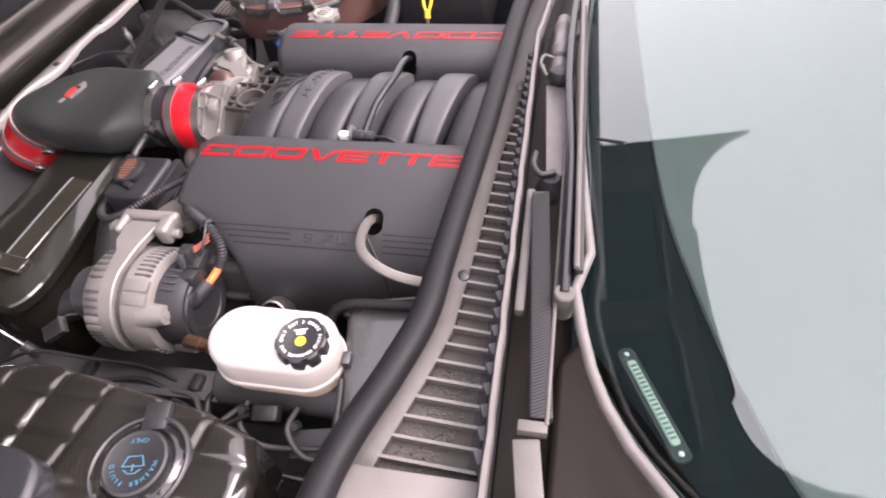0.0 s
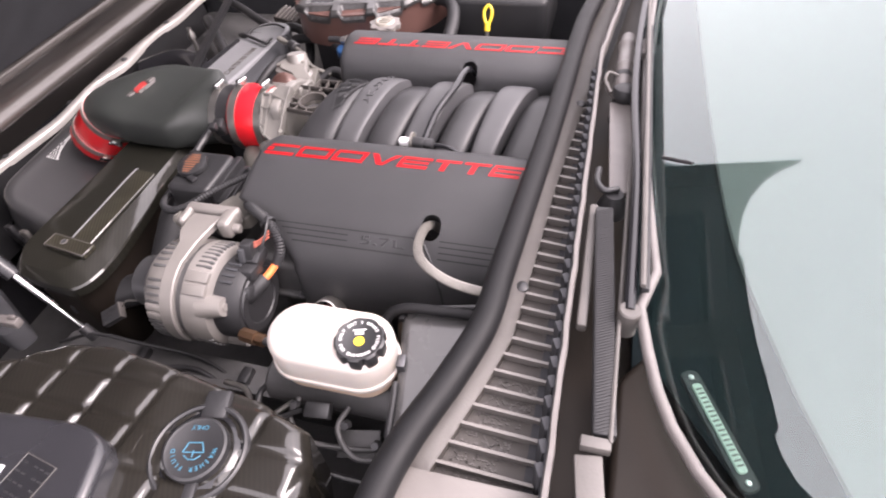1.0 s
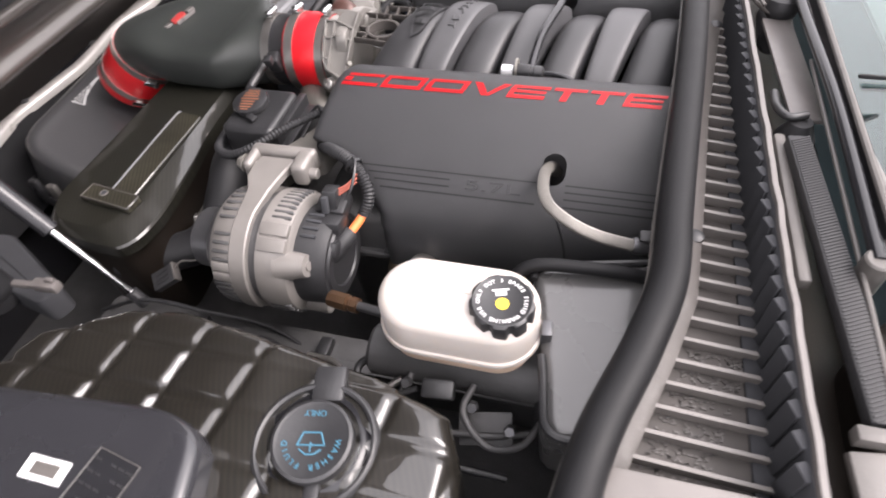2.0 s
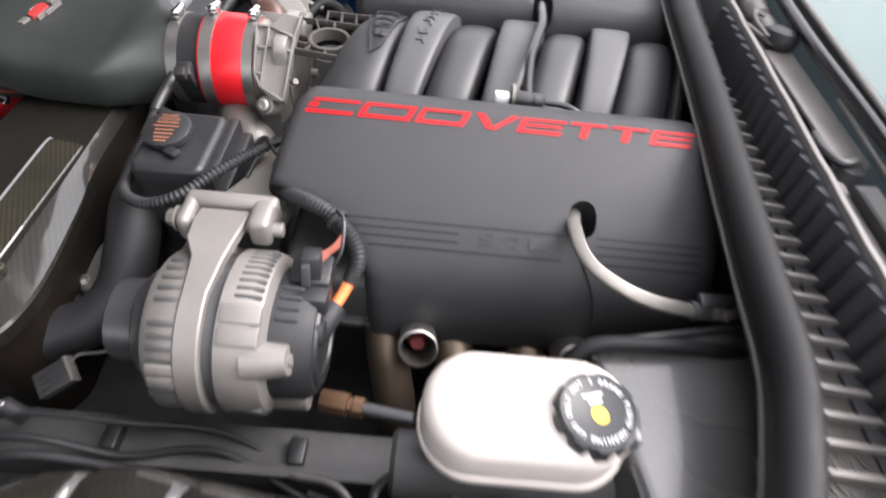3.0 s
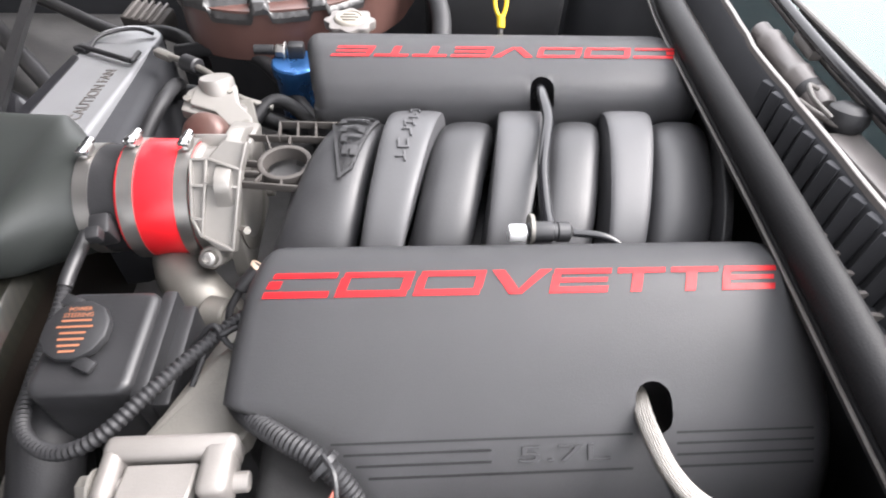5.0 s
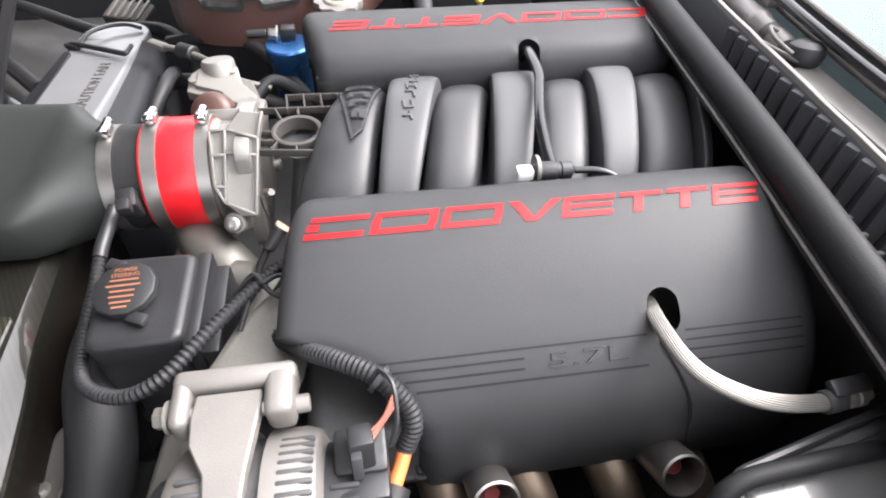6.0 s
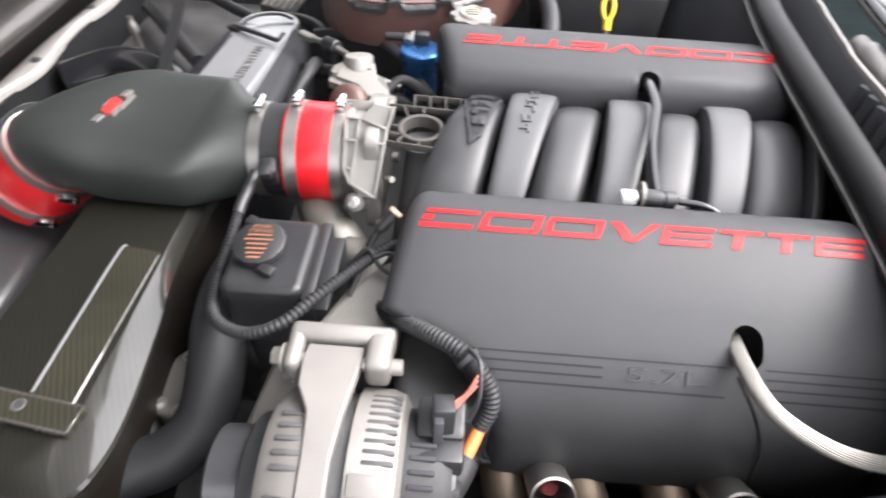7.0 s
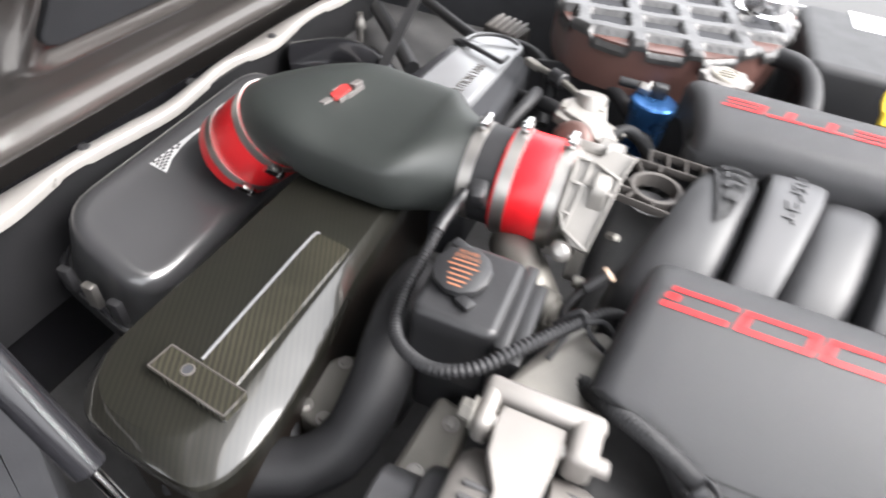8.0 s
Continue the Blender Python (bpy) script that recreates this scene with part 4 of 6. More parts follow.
part("housing", slab(soften([(-0.594, -0.316), (-0.560, -0.348), (-0.474, -0.355), (-0.452, -0.325), (-0.472, -0.11), (-0.474, 0.13), (-0.588, 0.13)], 0.02), 0.60, 0.760, 0.0, 2), BODYDARK, sh)
part("side_panel", slab(soften([(-0.519, -0.292), (-0.4815, -0.300), (-0.4785, -0.117), (-0.519, -0.112)][::-1], 0.006)[::-1], 0.785, 0.7915, 0.0012, 1), CARBON, sh, "woven carbon strip along a ridge")
# the ridge's bright highlight is put into a pale grey bead
part("ridge", sweep(bmesh.new(), spline([(-0.5195, -0.280, 0.7915), (-0.5195, -0.20, 0.792), (-0.519, -0.122, 0.792), (-0.515, -0.113, 0.7915)], 6), 0.0014, 8), PALE, sh, "ridge bead, pale grey for its highlight")
pm = axes((-0.508, -0.2985, 0.793), (1, -0.125, -0.02), (0.02, 0, 1))
part("bracket", block((0.078, 0.025, 0.010), pm, 0.0015, 1), CARBON, sh)
part("bracket_rim", sweep(bmesh.new(), [pm @ Vector(v) for v in ((-0.038, -0.0115, 0.005), (0.038, -0.0115, 0.005), (0.038, 0.0115, 0.005), (-0.038, 0.0115, 0.005), (-0.038, -0.0115, 0.005))], 0.0010, 6), SLAT, sh)
part("hole_rim", lathe([(0, 0.0056), (0.0012, 0.0050), (0.0012, 0.0042), (-0.003, 0.0040)], pm @ Vector((-0.011, 0.002, 0.005)), pm.to_3x3() @ Vector((0, 0, 1)), 18), DUSTY, sh)
part("hole", lathe([(0.0004, 0.0046), (0.0004, 0)], pm @ Vector((-0.011, 0.002, 0.005)), pm.to_3x3() @ Vector((0, 0, 1)), 14), VOID, sh)

# ---- fan shroud beyond the tube ----
fs = thing("fan_shroud", (-0.49, 0.24, 0.72), "grey glossy fan shroud panel with embossed warning", "fan shroud")
fm = axes((-0.508, 0.26, 0.806), (1, -0.05, 0), (0, 0.06, 1))
part("panel", slab(rounded(-0.048, -0.165, 0.048, 0.165, 0.0475, 10), -0.02, 0.0, 0.006, 3, fm), PALE, fs)
part("strap", tube([tuple(fm @ Vector(v)) for v in ((-0.048, 0.078, 0.002), (-0.036, 0.072, 0.007), (0.0, 0.055, 0.008), (0.040, 0.036, 0.008))], 0.0036), RUBBER, fs, "black rubber strap")
part("strap_hook", tube([tuple(fm @ Vector(v)) for v in ((0.040, 0.036, 0.008), (0.043, 0.038, 0.009), (0.043, 0.058, 0.009))], 0.0030), RUBBER, fs)
part("strap", tube([tuple(fm @ Vector(v)) for v in ((-0.030, 0.075, 0.005), (-0.026, 0.100, 0.009), (-0.008, 0.122, 0.009), (0.016, 0.130, 0.008), (0.036, 0.126, 0.004))], 0.0026), RUBBER, fs)
# added strip; its black stands in for a dark reflection
part("reflection_strip", slab(soften([(-0.0470, -0.150), (-0.030, -0.150), (-0.036, 0.055), (-0.0470, 0.062)], 0.004), -0.002, 0.0022, 0.001, 2, fm), GLOSSY, fs, "black strip added for the panel's dark reflection")
part("strap_pad", block((0.022, 0.018, 0.008), fm @ pose(-0.038, 0.076, 0.004, 0, 0, -24), 0.003), RUBBER, fs)
part("warning", lettering("CAUTION FAN", 0.0195, fm @ pose(0.020, -0.034, 0.0004, 0, 0, 92) @ Matrix.Diagonal((0.92, 1, 1, 1)), 0.0004), SLAT, fs, "dark embossed lettering")
part("housing", slab(soften([(-0.56, 0.08), (-0.43, 0.08), (-0.43, 0.36), (-0.56, 0.38)], 0.03), 0.62, 0.80, 0.012, 3), VOID, fs)

# ---- alternator ----
al = thing("alternator", (-0.245, -0.325, 0.71), "cast aluminium alternator with slotted housing", "alternator")
AC = (-0.32, -0.330, 0.787)
part("pulley", lathe([(-0.030, 0), (-0.030, 0.02), (-0.028, 0.034), (-0.026, 0.036), (-0.002, 0.037), (0.0, 0.044), (0.003, 0.047), (0.02, 0.05), (0.03, 0.05)], AC, (1, 0, 0), 40), CASTG, al, "dull grey belt pulley")
part("front_housing", lathe([(0.014, 0.045), (0.017, 0.062), (0.024, 0.068), (0.045, 0.071), (0.065, 0.071), (0.066, 0.06)], AC, (1, 0, 0), 48), CAST, al)
part("stator_band", lathe([(0.064, 0.066), (0.079, 0.066)], AC, (1, 0, 0), 48), DARK, al, "dark stator band")
part("rear_housing", lathe([(0.076, 0.06), (0.077, 0.071), (0.100, 0.071), (0.110, 0.0675), (0.114, 0.060), (0.114, 0.0)], AC, (1, 0, 0), 48), CAST, al)


def around(parent, name, n, a0, a1, x, w, r, h, material, t=0.0045):
    for k in range(n):
        a = radians(a0 + (a1 - a0) * k / (n - 1))
        m = Matrix.Translation((AC[0] + x, AC[1] + math.cos(a) * r, AC[2] + math.sin(a) * r)) @ Matrix.Rotation(a, 4, "X")
        part(name, block((w, h, t), m, 0.0016), material, parent)


# slots are dark blocks on the housing, coloured for the shade inside
around(al, "slot", 9, 52, 100, 0.0975, 0.0225, 0.0692, 0.005, DARK, 0.0037)
around(al, "slot", 5, 192, 224, 0.096, 0.026, 0.0692, 0.005, DARK, 0.0044)
around(al, "slot", 4, 122, 146, 0.036, 0.021, 0.0692, 0.005, DARK, 0.0042)
around(al, "slot", 8, 171, 215, 0.034, 0.022, 0.0692, 0.005, DARK, 0.0040)
around(al, "slot", 5, 74, 106, 0.0365, 0.0205, 0.0692, 0.005, DARK, 0.0040)
around(al, "pad", 2, 112, 126, 0.095, 0.032, 0.0695, 0.007, CAST, 0.015)
around(al, "pad", 2, 152, 162, 0.036, 0.022, 0.0695, 0.006, CAST, 0.0105)
part("rear_cap", lathe([(0.110, 0.058), (0.140, 0.056), (0.148, 0.05), (0.150, 0)], AC, (1, 0, 0), 40), RUBBER, al, "black plastic rear cap")
for k in range(3):
    part("cap_boss", block((0.035, 0.03, 0.018), Matrix.Translation((AC[0] + 0.138, AC[1] + 0.03 - 0.02 * k, AC[2] + 0.052 - 0.006 * k * k)) @ Matrix.Rotation(radians(10 - 22 * k), 4, "X"), 0.004), BLACK, al)
part("terminal_boot", tube([(-0.192, -0.352, 0.800), (-0.178, -0.344, 0.806), (-0.169, -0.331, 0.812), (-0.1628, -0.3165, 0.8145)], 0.0115, 8, 14), RUBBER, al, "rubber terminal boot")
part("cap_ring", lathe([(0.147, 0.046), (0.151, 0.044), (0.151, 0.034), (0.147, 0.032)], AC, (1, 0, 0), 36), BLACK, al)
for k in range(4):
    a = radians(82 + 9.5 * k)
    part("cap_slot", block((0.018, 0.006, 0.0035), Matrix.Translation((AC[0] + 0.127, AC[1] + math.cos(a) * 0.056, AC[2] + math.sin(a) * 0.056)) @ Matrix.Rotation(a, 4, "X"), 0.001), VOID, al)
part("stud_boss", lathe([(0, 0.018), (0.03, 0.013), (0.034, 0.012), (0.034, 0.005), (0.036, 0.005), (0.036, 0)], (-0.2205, -0.376, 0.818), (1, 0, 0.15), 20), CAST, al)
part("lower_lug", rod((-0.225, -0.372, 0.748), (-0.1786, -0.372, 0.748), 0.011, 18), CAST, al)
part("plug_socket", block((0.016, 0.018, 0.030), axes((-0.181, -0.303, 0.850), (1, 0.1, 0), (0, 0.3, 1)), 0.002), BLACK, al)
part("plug_latch", block((0.007, 0.008, 0.020), axes((-0.184, -0.314, 0.853), (1, 0.1, 0), (0, 0.3, 1)), 0.001), VOID, al)
arm = bmesh.new()
route = [(-0.2560, 0.8590, -0.2875, -0.2440), (-0.272, 0.8610, -0.2885, -0.2450), (-0.292, 0.8625, -0.2865, -0.2475), (-0.311, 0.8620, -0.2765, -0.2505)]
for k in range(12):
    a = radians(100 + 9.5 * k)
    route.append((AC[1] + 0.0735 * math.cos(a), AC[2] + 0.0735 * math.sin(a), -0.2735, -0.2535))
rings = []
for i, (y, z, xl, xr) in enumerate(route):
    p, q = route[max(i - 1, 0)], route[min(i + 1, len(route) - 1)]
    ny, nz = Vector((0, q[1] - p[1], p[0] - q[0])).normalized().yz
    rings.append([arm.verts.new(v) for v in ((xl, y - ny * 0.010, z - nz * 0.010), (xl, y - ny * 0.0015, z - nz * 0.0015), (xl + 0.0015, y, z), (xr - 0.0015, y, z), (xr, y - ny * 0.0015, z - nz * 0.0015), (xr, y - ny * 0.010, z - nz * 0.010))])
for r0, r1 in zip(rings, rings[1:]):
    for k in range(6):
        arm.faces.new((r0[k], r0[(k + 1) % 6], r1[(k + 1) % 6], r1[k]))
arm.faces.new(rings[0])
arm.faces.new(rings[-1][::-1])
part("mount_arm", arm, CAST, al, "flat cast mounting arm")
yoke = block((0.081, 0.0155, 0.027), Matrix.Translation((-0.262, -0.2455, 0.852)), 0.0055, 3)
block((0.0125, 0.036, 0.027), Matrix.Translation((-0.2960, -0.2605, 0.8515)), 0.0055, 3, yoke)
block((0.0195, 0.034, 0.029), Matrix.Translation((-0.2325, -0.2600, 0.8515)), 0.0055, 3, yoke)
part("bracket", yoke, CAST, al)
part("pivot_bolt", rod((-0.306, -0.2665, 0.8535), (-0.218, -0.264, 0.848), 0.0055, 14), STEEL, al)
part("bolt_head", hexbolt((-0.3035, -0.2665, 0.8545), (-1, 0, 0), 0.0075, 0.009), CASTD, al)
part("rear_nut", rod((-0.224, -0.2645, 0.848), (-0.214, -0.264, 0.848), 0.0065, 12), CAST, al)
part("stay", slab(soften([(-0.30, -0.235), (-0.225, -0.235), (-0.215, -0.16), (-0.235, -0.14), (-0.26, -0.165)], 0.012), 0.815, 0.835, 0.004, 2), CASTD, al, "cast engine bracket")
part("stay_web", block((0.012, 0.12, 0.045), axes((-0.268, -0.175, 0.805), (1, -0.45, 0), (0, 0, 1)), 0.003), CASTD, al)

# ---- power steering reservoir ----
ps = thing("fluid_reservoir", (-0.345, -0.145, 0.72), "black plastic power steering reservoir with printed cap", "fluid reservoir")
part("tank", slab(rounded(-0.385, -0.188, -0.312, -0.098, 0.010), 0.765, 0.842, 0.007, 3), BLACK, ps)
part("tank_foot", slab(rounded(-0.380, -0.182, -0.318, -0.10, 0.010), 0.70, 0.77, 0.006, 2), BLACK, ps)
part("back_plate", block((0.012, 0.096, 0.075), Matrix.Translation((-0.308, -0.142, 0.7985)), 0.003), BLACK, ps)
part("back_plate", block((0.014, 0.090, 0.06), Matrix.Translation((-0.297, -0.144, 0.792)), 0.003), BLACK, ps)
CAPM = axes((-0.358, -0.143, 0.853), (1, 0, 0), (-0.05, -0.12, 1))
part("neck", lathe([(0, 0.019), (0.014, 0.019)], CAPM @ Vector((0, 0, -0.014)), CAPM.to_3x3() @ Vector((0, 0, 1)), 24), BLACK, ps)
cap = part("cap", lathe([(-0.006, 0.017), (-0.006, 0.0235), (-0.003, 0.0248), (0.001, 0.0240), (0.002, 0.0222), (0.0022, 0)], CAPM.translation, CAPM.to_3x3() @ Vector((0, 0, 1)), 12), BLACK, ps, "dark grey cap with orange print")
for k, (u, w) in enumerate(((0.0165, 0.018), (0.0115, 0.028), (0.0065, 0.03), (0.0015, 0.036), (-0.0035, 0.026), (-0.0085, 0.026), (-0.0135, 0.022), (-0.018, 0.016))):
    if k > 1:
        part("print_line", block((w * 0.72, 0.0017, 0.0003), CAPM @ Matrix.Translation((0, u, 0.0024)), 0), ORANGE, cap)
part("print_word", lettering("POWER", 0.0050, CAPM @ Matrix.Translation((0, 0.0160, 0.0023)), 0.0002), ORANGE, cap)
part("print_word", lettering("STEERING", 0.0050, CAPM @ Matrix.Translation((0, 0.0110, 0.0023)), 0.0002), ORANGE, cap)
for s in (-1, 1):
    part("cap_tab", block((0.016, 0.010, 0.005), CAPM @ pose(0.012 * s, -0.026 * s, -0.004, 0, 0, -25), 0.002), BLACK, cap)

nudge(ps, 0.0024, -0.0094, 0.002)

# ---- brake reservoir and booster ----
br = thing("brake_reservoir", (-0.01, -0.435, 0.80), "white plastic brake fluid reservoir with ribbed black cap", "brake reservoir")
st = rounded(-0.081, -0.462, 0.062, -0.386, 0.0375, 10)
part("upper_shell", slab(st, 0.847, 0.889, 0.014, 6), WHITE, br)
part("seam_flange", slab(rounded(-0.0835, -0.4645, 0.0645, -0.3835, 0.040, 10), 0.842, 0.847, 0.0015, 2), WHITE, br)
part("lower_shell", slab(rounded(-0.076, -0.457, 0.057, -0.391, 0.032, 10), 0.820, 0.843, 0, 2), AMBER, br, "warm beige lower half")
BM = axes((0.0304, -0.4315, 0.894), (0.96, 0.28, 0), (0, -0.02, 1))
BN = BM.to_3x3() @ Vector((0, 0, 1))
bc = bmesh.new()
rings = []
for s, r, lob in ((-0.016, 0.0255, 0), (-0.012, 0.0275, 1), (0.0, 0.0275, 1), (0.0035, 0.0268, 1), (0.0048, 0.0250, 0), (0.005, 0.0242, 0), (0.0044, 0.0234, 0)):
    rings.append([bc.verts.new(BM @ Vector(((r - lob * 0.0034 * max(0, math.cos(9 * a)) ** 2) * math.cos(a), (r - lob * 0.0034 * max(0, math.cos(9 * a)) ** 2) * math.sin(a), s))) for a in (2 * math.pi * k / 96 for k in range(96))])
for a, b in zip(rings, rings[1:]):
    for k in range(96):
        bc.faces.new((a[k], a[(k + 1) % 96], b[(k + 1) % 96], b[k]))
bc.faces.new(rings[-1])
bcap = part("cap", bc, BLACK, br, "ribbed black cap with white warning print")
part("print_ring", ringtext("USE ONLY DOT 3 BRAKE FLUID WARNING ", 0.0196, 0.0049, BM @ Matrix.Translation((0, 0, 0.0046)), 218, 360), INKWHITE, bcap)
part("print_dot", lathe([(0.0042, 0.0055), (0.0047, 0.0055), (0.0047, 0)], BM @ Vector((0, -0.003, 0)), BN, 20), YELLOW, bcap, "yellow symbol")
sym = bmesh.new()
block((0.014, 0.0012, 0.0004), BM @ Matrix.Translation((0, 0.0105, 0.0047)), 0, 1, sym)
block((0.009, 0.004, 0.0004), BM @ Matrix.Translation((0, 0.0070, 0.0047)), 0, 1, sym)
part("print_symbol", sym, INKWHITE, bcap)
mc = thing("master_cylinder", (-0.02, -0.435, 0.74), "dark master cylinder with brass line fitting", "master cylinder")
part("body", rod((-0.10, -0.435, 0.785), (0.08, -0.435, 0.785), 0.026, 24), DARK, mc)
part("fitting", lathe([(0, 0), (0, 0.0085), (0.002, 0.0095), (0.022, 0.0095), (0.023, 0.007), (0.026, 0.007), (0.027, 0.0085), (0.035, 0.0085), (0.036, 0)], (-0.160, -0.396, 0.80), (1, -0.15, 0.05), 8), BRASS, mc, "brass line fitting")
part("fitting_tail", rod((-0.126, -0.401, 0.802), (-0.085, -0.407, 0.804), 0.0052, 12), CASTG, mc)
part("brake_line", tube([(-0.06, -0.465, 0.79), (-0.10, -0.49, 0.775), (-0.14, -0.45, 0.76), (-0.18, -0.44, 0.75)], 0.0035), STEEL, mc)
bo = thing("brake_booster", (0.13, -0.43, 0.66), "black brake booster under a glossy shield", "brake booster")
part("drum", lathe([(0, 0), (0, 0.04), (0.006, 0.046), (0.012, 0.068), (0.02, 0.074), (0.10, 0.076), (0.11, 0)], (0.066, -0.43, 0.758), (1, 0, 0), 48), BLACK, bo)
SHIELD = soften([(0.046, -0.352), (0.20, -0.318), (0.20, -0.515), (0.078, -0.515), (0.070, -0.462)][::-1], 0.016, 5)
part("shield", slab(SHIELD, 0.775, 0.848, 0.009, 4), SHIELDGREY, bo, "smooth glossy heat shield")
part("shield_bead", sweep(bmesh.new(), [Vector((x, y, 0.8475)) for x, y in SHIELD], 0.0035, 8), BLACK, bo)
part("vacuum_hose", tube([(0.028, -0.390, 0.822), (0.031, -0.368, 0.845), (0.050, -0.358, 0.857), (0.095, -0.354, 0.858), (0.145, -0.350, 0.852), (0.20, -0.345, 0.832)], 0.0065), SEALRUBBER, bo)

# ---- quilted side tank, washer cap, battery cover ----
def quilt(name, loc, outline, z, px, py, label, category, depth=0.0045, skirt=0.09, side=None, tilt=(0, 0), wells=False, origin=None, slant=0.0, turn=0.0):
    t = thing(name, loc, label, category)
    xs = [p[0] for p in outline]
    ys = [p[1] for p in outline]
    step = 0.003 if wells else 0.0028
    nx, ny = int((max(xs) - min(xs)) / step) + 1, int((max(ys) - min(ys)) / step) + 1

    def dist(x, y):
        best, nrm = 9.0, (0, 0)
        for (ax, ay), (bx, by) in zip(outline, outline[1:] + outline[:1]):
            ex, ey = bx - ax, by - ay
            d = (ex * (y - ay) - ey * (x - ax)) / math.hypot(ex, ey)
            if d < best:
                best, nrm = d, (-ey / math.hypot(ex, ey), ex / math.hypot(ex, ey))
        return best, nrm

    bm = bmesh.new()
    V = {}
    for i in range(nx + 1):
        for j in range(ny + 1):
            x, y = min(xs) + i * step, min(ys) + j * step
            d, en = dist(x, y)
            if d < -0.0042:
                continue
            if d < 0.0022:
                x, y, d = x - en[0] * d, y - en[1] * d, 0.0
            ox, oy = origin or (min(xs), min(ys))
            ct_, st_ = math.cos(radians(turn)), math.sin(radians(turn))
            gu, gv = (x - ox) * ct_ + (y - oy) * st_ - slant * (y - oy), (y - oy) * ct_ - (x - ox) * st_
            gx = abs(gu / px % 1 - 0.5) * px
            gy = abs(gv / py % 1 - 0.5) * py
            g = min(px / 2 - gx, py / 2 - gy)
            g = min(1, max(0, (g - (0.0085 if wells else 0.0008)) / (0.004 if wells else 0.0064)))
            g = g * g * (3 - 2 * g) if wells else g ** 0.8
            g = 1 - g * 0.999 if wells else g
            r = 0.007 if wells else 0.02
            drop = r - math.sqrt(max(0, r * r - max(0, r - d) ** 2)) if d < r else 0
            V[i, j] = bm.verts.new((x, y, z + tilt[0] * (x - loc[0]) + tilt[1] * (y - loc[1]) - depth * (1 - g) * (1 if wells else 1.0 + 0.8 * noise.noise((x * 11, y * 11, 3))) - drop + 0.0015 * noise.noise((x * 30, y * 30, 0)) + (0 if wells else 0.004 * noise.noise((x * 9, y * 9, 1)))))
    for i in range(nx):
        for j in range(ny):
            q = [V.get(k) for k in ((i, j), (i + 1, j), (i + 1, j + 1), (i, j + 1))]
            if None not in q:
                bm.faces.new(q)
    edge = [e for e in bm.edges if e.is_boundary]
    ret = bmesh.ops.extrude_edge_only(bm, edges=edge)
    for v in ret["geom"]:
        if isinstance(v, bmesh.types.BMVert):
            v.co.z -= skirt
    part("shell", bm, side or QUILT, t, angle=80)
    return t


QO = [(-0.415, -0.66), (-0.13, -0.74), (0.040, -0.735), (0.031, -0.605), (0.022, -0.555), (0.0, -0.513), (-0.055, -0.505), (-0.14, -0.477), (-0.21, -0.473), (-0.30, -0.485), (-0.37, -0.523), (-0.402, -0.585)]
wt = quilt("washer_tank", (-0.18, -0.58, 0.76), QO, 0.884, 0.0605, 0.0405, "quilted tank cover in glossy carbon-look film", "washer tank", origin=(-0.2155, -0.516), slant=0.14)
WM = axes((-0.082, -0.571, 0.893), (0.97, 0.2, 0), (0.02, -0.05, 1))
WN = WM.to_3x3() @ Vector((0, 0, 1))
part("filler_neck", lathe([(-0.03, 0.045), (-0.014, 0.043), (-0.010, 0.036), (-0.008, 0.034)], WM.translation, WN, 36), GLOSSY, wt)
part("neck_ring", lathe([(-0.020, 0.0480), (-0.011, 0.0475), (-0.008, 0.046), (-0.007, 0.044), (-0.0085, 0.042), (-0.020, 0.041)], WM.translation, WN, 48), BLACK, wt)
wc = part("cap", lathe([(-0.016, 0.025), (-0.014, 0.0295), (-0.004, 0.0305), (-0.001, 0.0298), (0.0, 0.0275), (-0.0012, 0.025), (-0.0012, 0)], WM.translation, WN, 40), BLACK, wt, "black washer cap with pale blue print")
part("cap_tab", block((0.012, 0.03, 0.008), WM @ Matrix.Translation((0.004, -0.042, -0.010)), 0.003), BLACK, wc)
part("hinge", block((0.026, 0.03, 0.010), WM @ Matrix.Translation((0.004, 0.046, -0.012)), 0.004), BLACK, wc)
WR = WM @ Matrix.Rotation(math.pi, 4, "Z")
part("print_ring", ringtext("WASHER FLUID", 0.0195, 0.0058, WR @ Matrix.Translation((0, 0, -0.0008)), 172, 178), CYAN, wc)
part("print_word", lettering("ONLY", 0.0062, WR @ Matrix.Translation((0, -0.0195, -0.0008)), 0.0002), CYAN, wc)
ws = bmesh.new()
for a, b in (((-0.010, 0.004), (0.010, 0.004)), ((-0.010, 0.004), (-0.0065, -0.005)), ((0.010, 0.004), (0.0065, -0.005)), ((-0.0065, -0.005), (0.0065, -0.005)), ((-0.008, 0.007), (-0.003, 0.0105)), ((-0.003, 0.0105), (0.003, 0.0105)), ((0.003, 0.0105), (0.008, 0.007)), ((0, 0.002), (0, 0.0085))):
    rod(WR @ Vector((*a, -0.0008)), WR @ Vector((*b, -0.0008)), 0.0006, 6, 0.1, ws)
part("print_symbol", ws, CYAN, wc)

bt = thing("battery_cover", (-0.26, -0.68, 0.76), "smooth black plastic battery cover with small labels", "battery cover")
part("lid", slab(soften([(-0.42, -0.594), (-0.19, -0.576), (-0.152, -0.588), (-0.133, -0.66), (-0.133, -0.74), (-0.42, -0.74)][::-1], 0.03), 0.80, 0.912, 0.011, 5), BATTLID, bt)
lb = axes((-0.202, -0.636, 0.9125), (0.985, -0.17, 0), (0, 0, 1))
part("label_sheet", block((0.0365, 0.038, 0.0006), lb, 0), GLOSSY, bt, "dark printed label")
bars = bmesh.new()
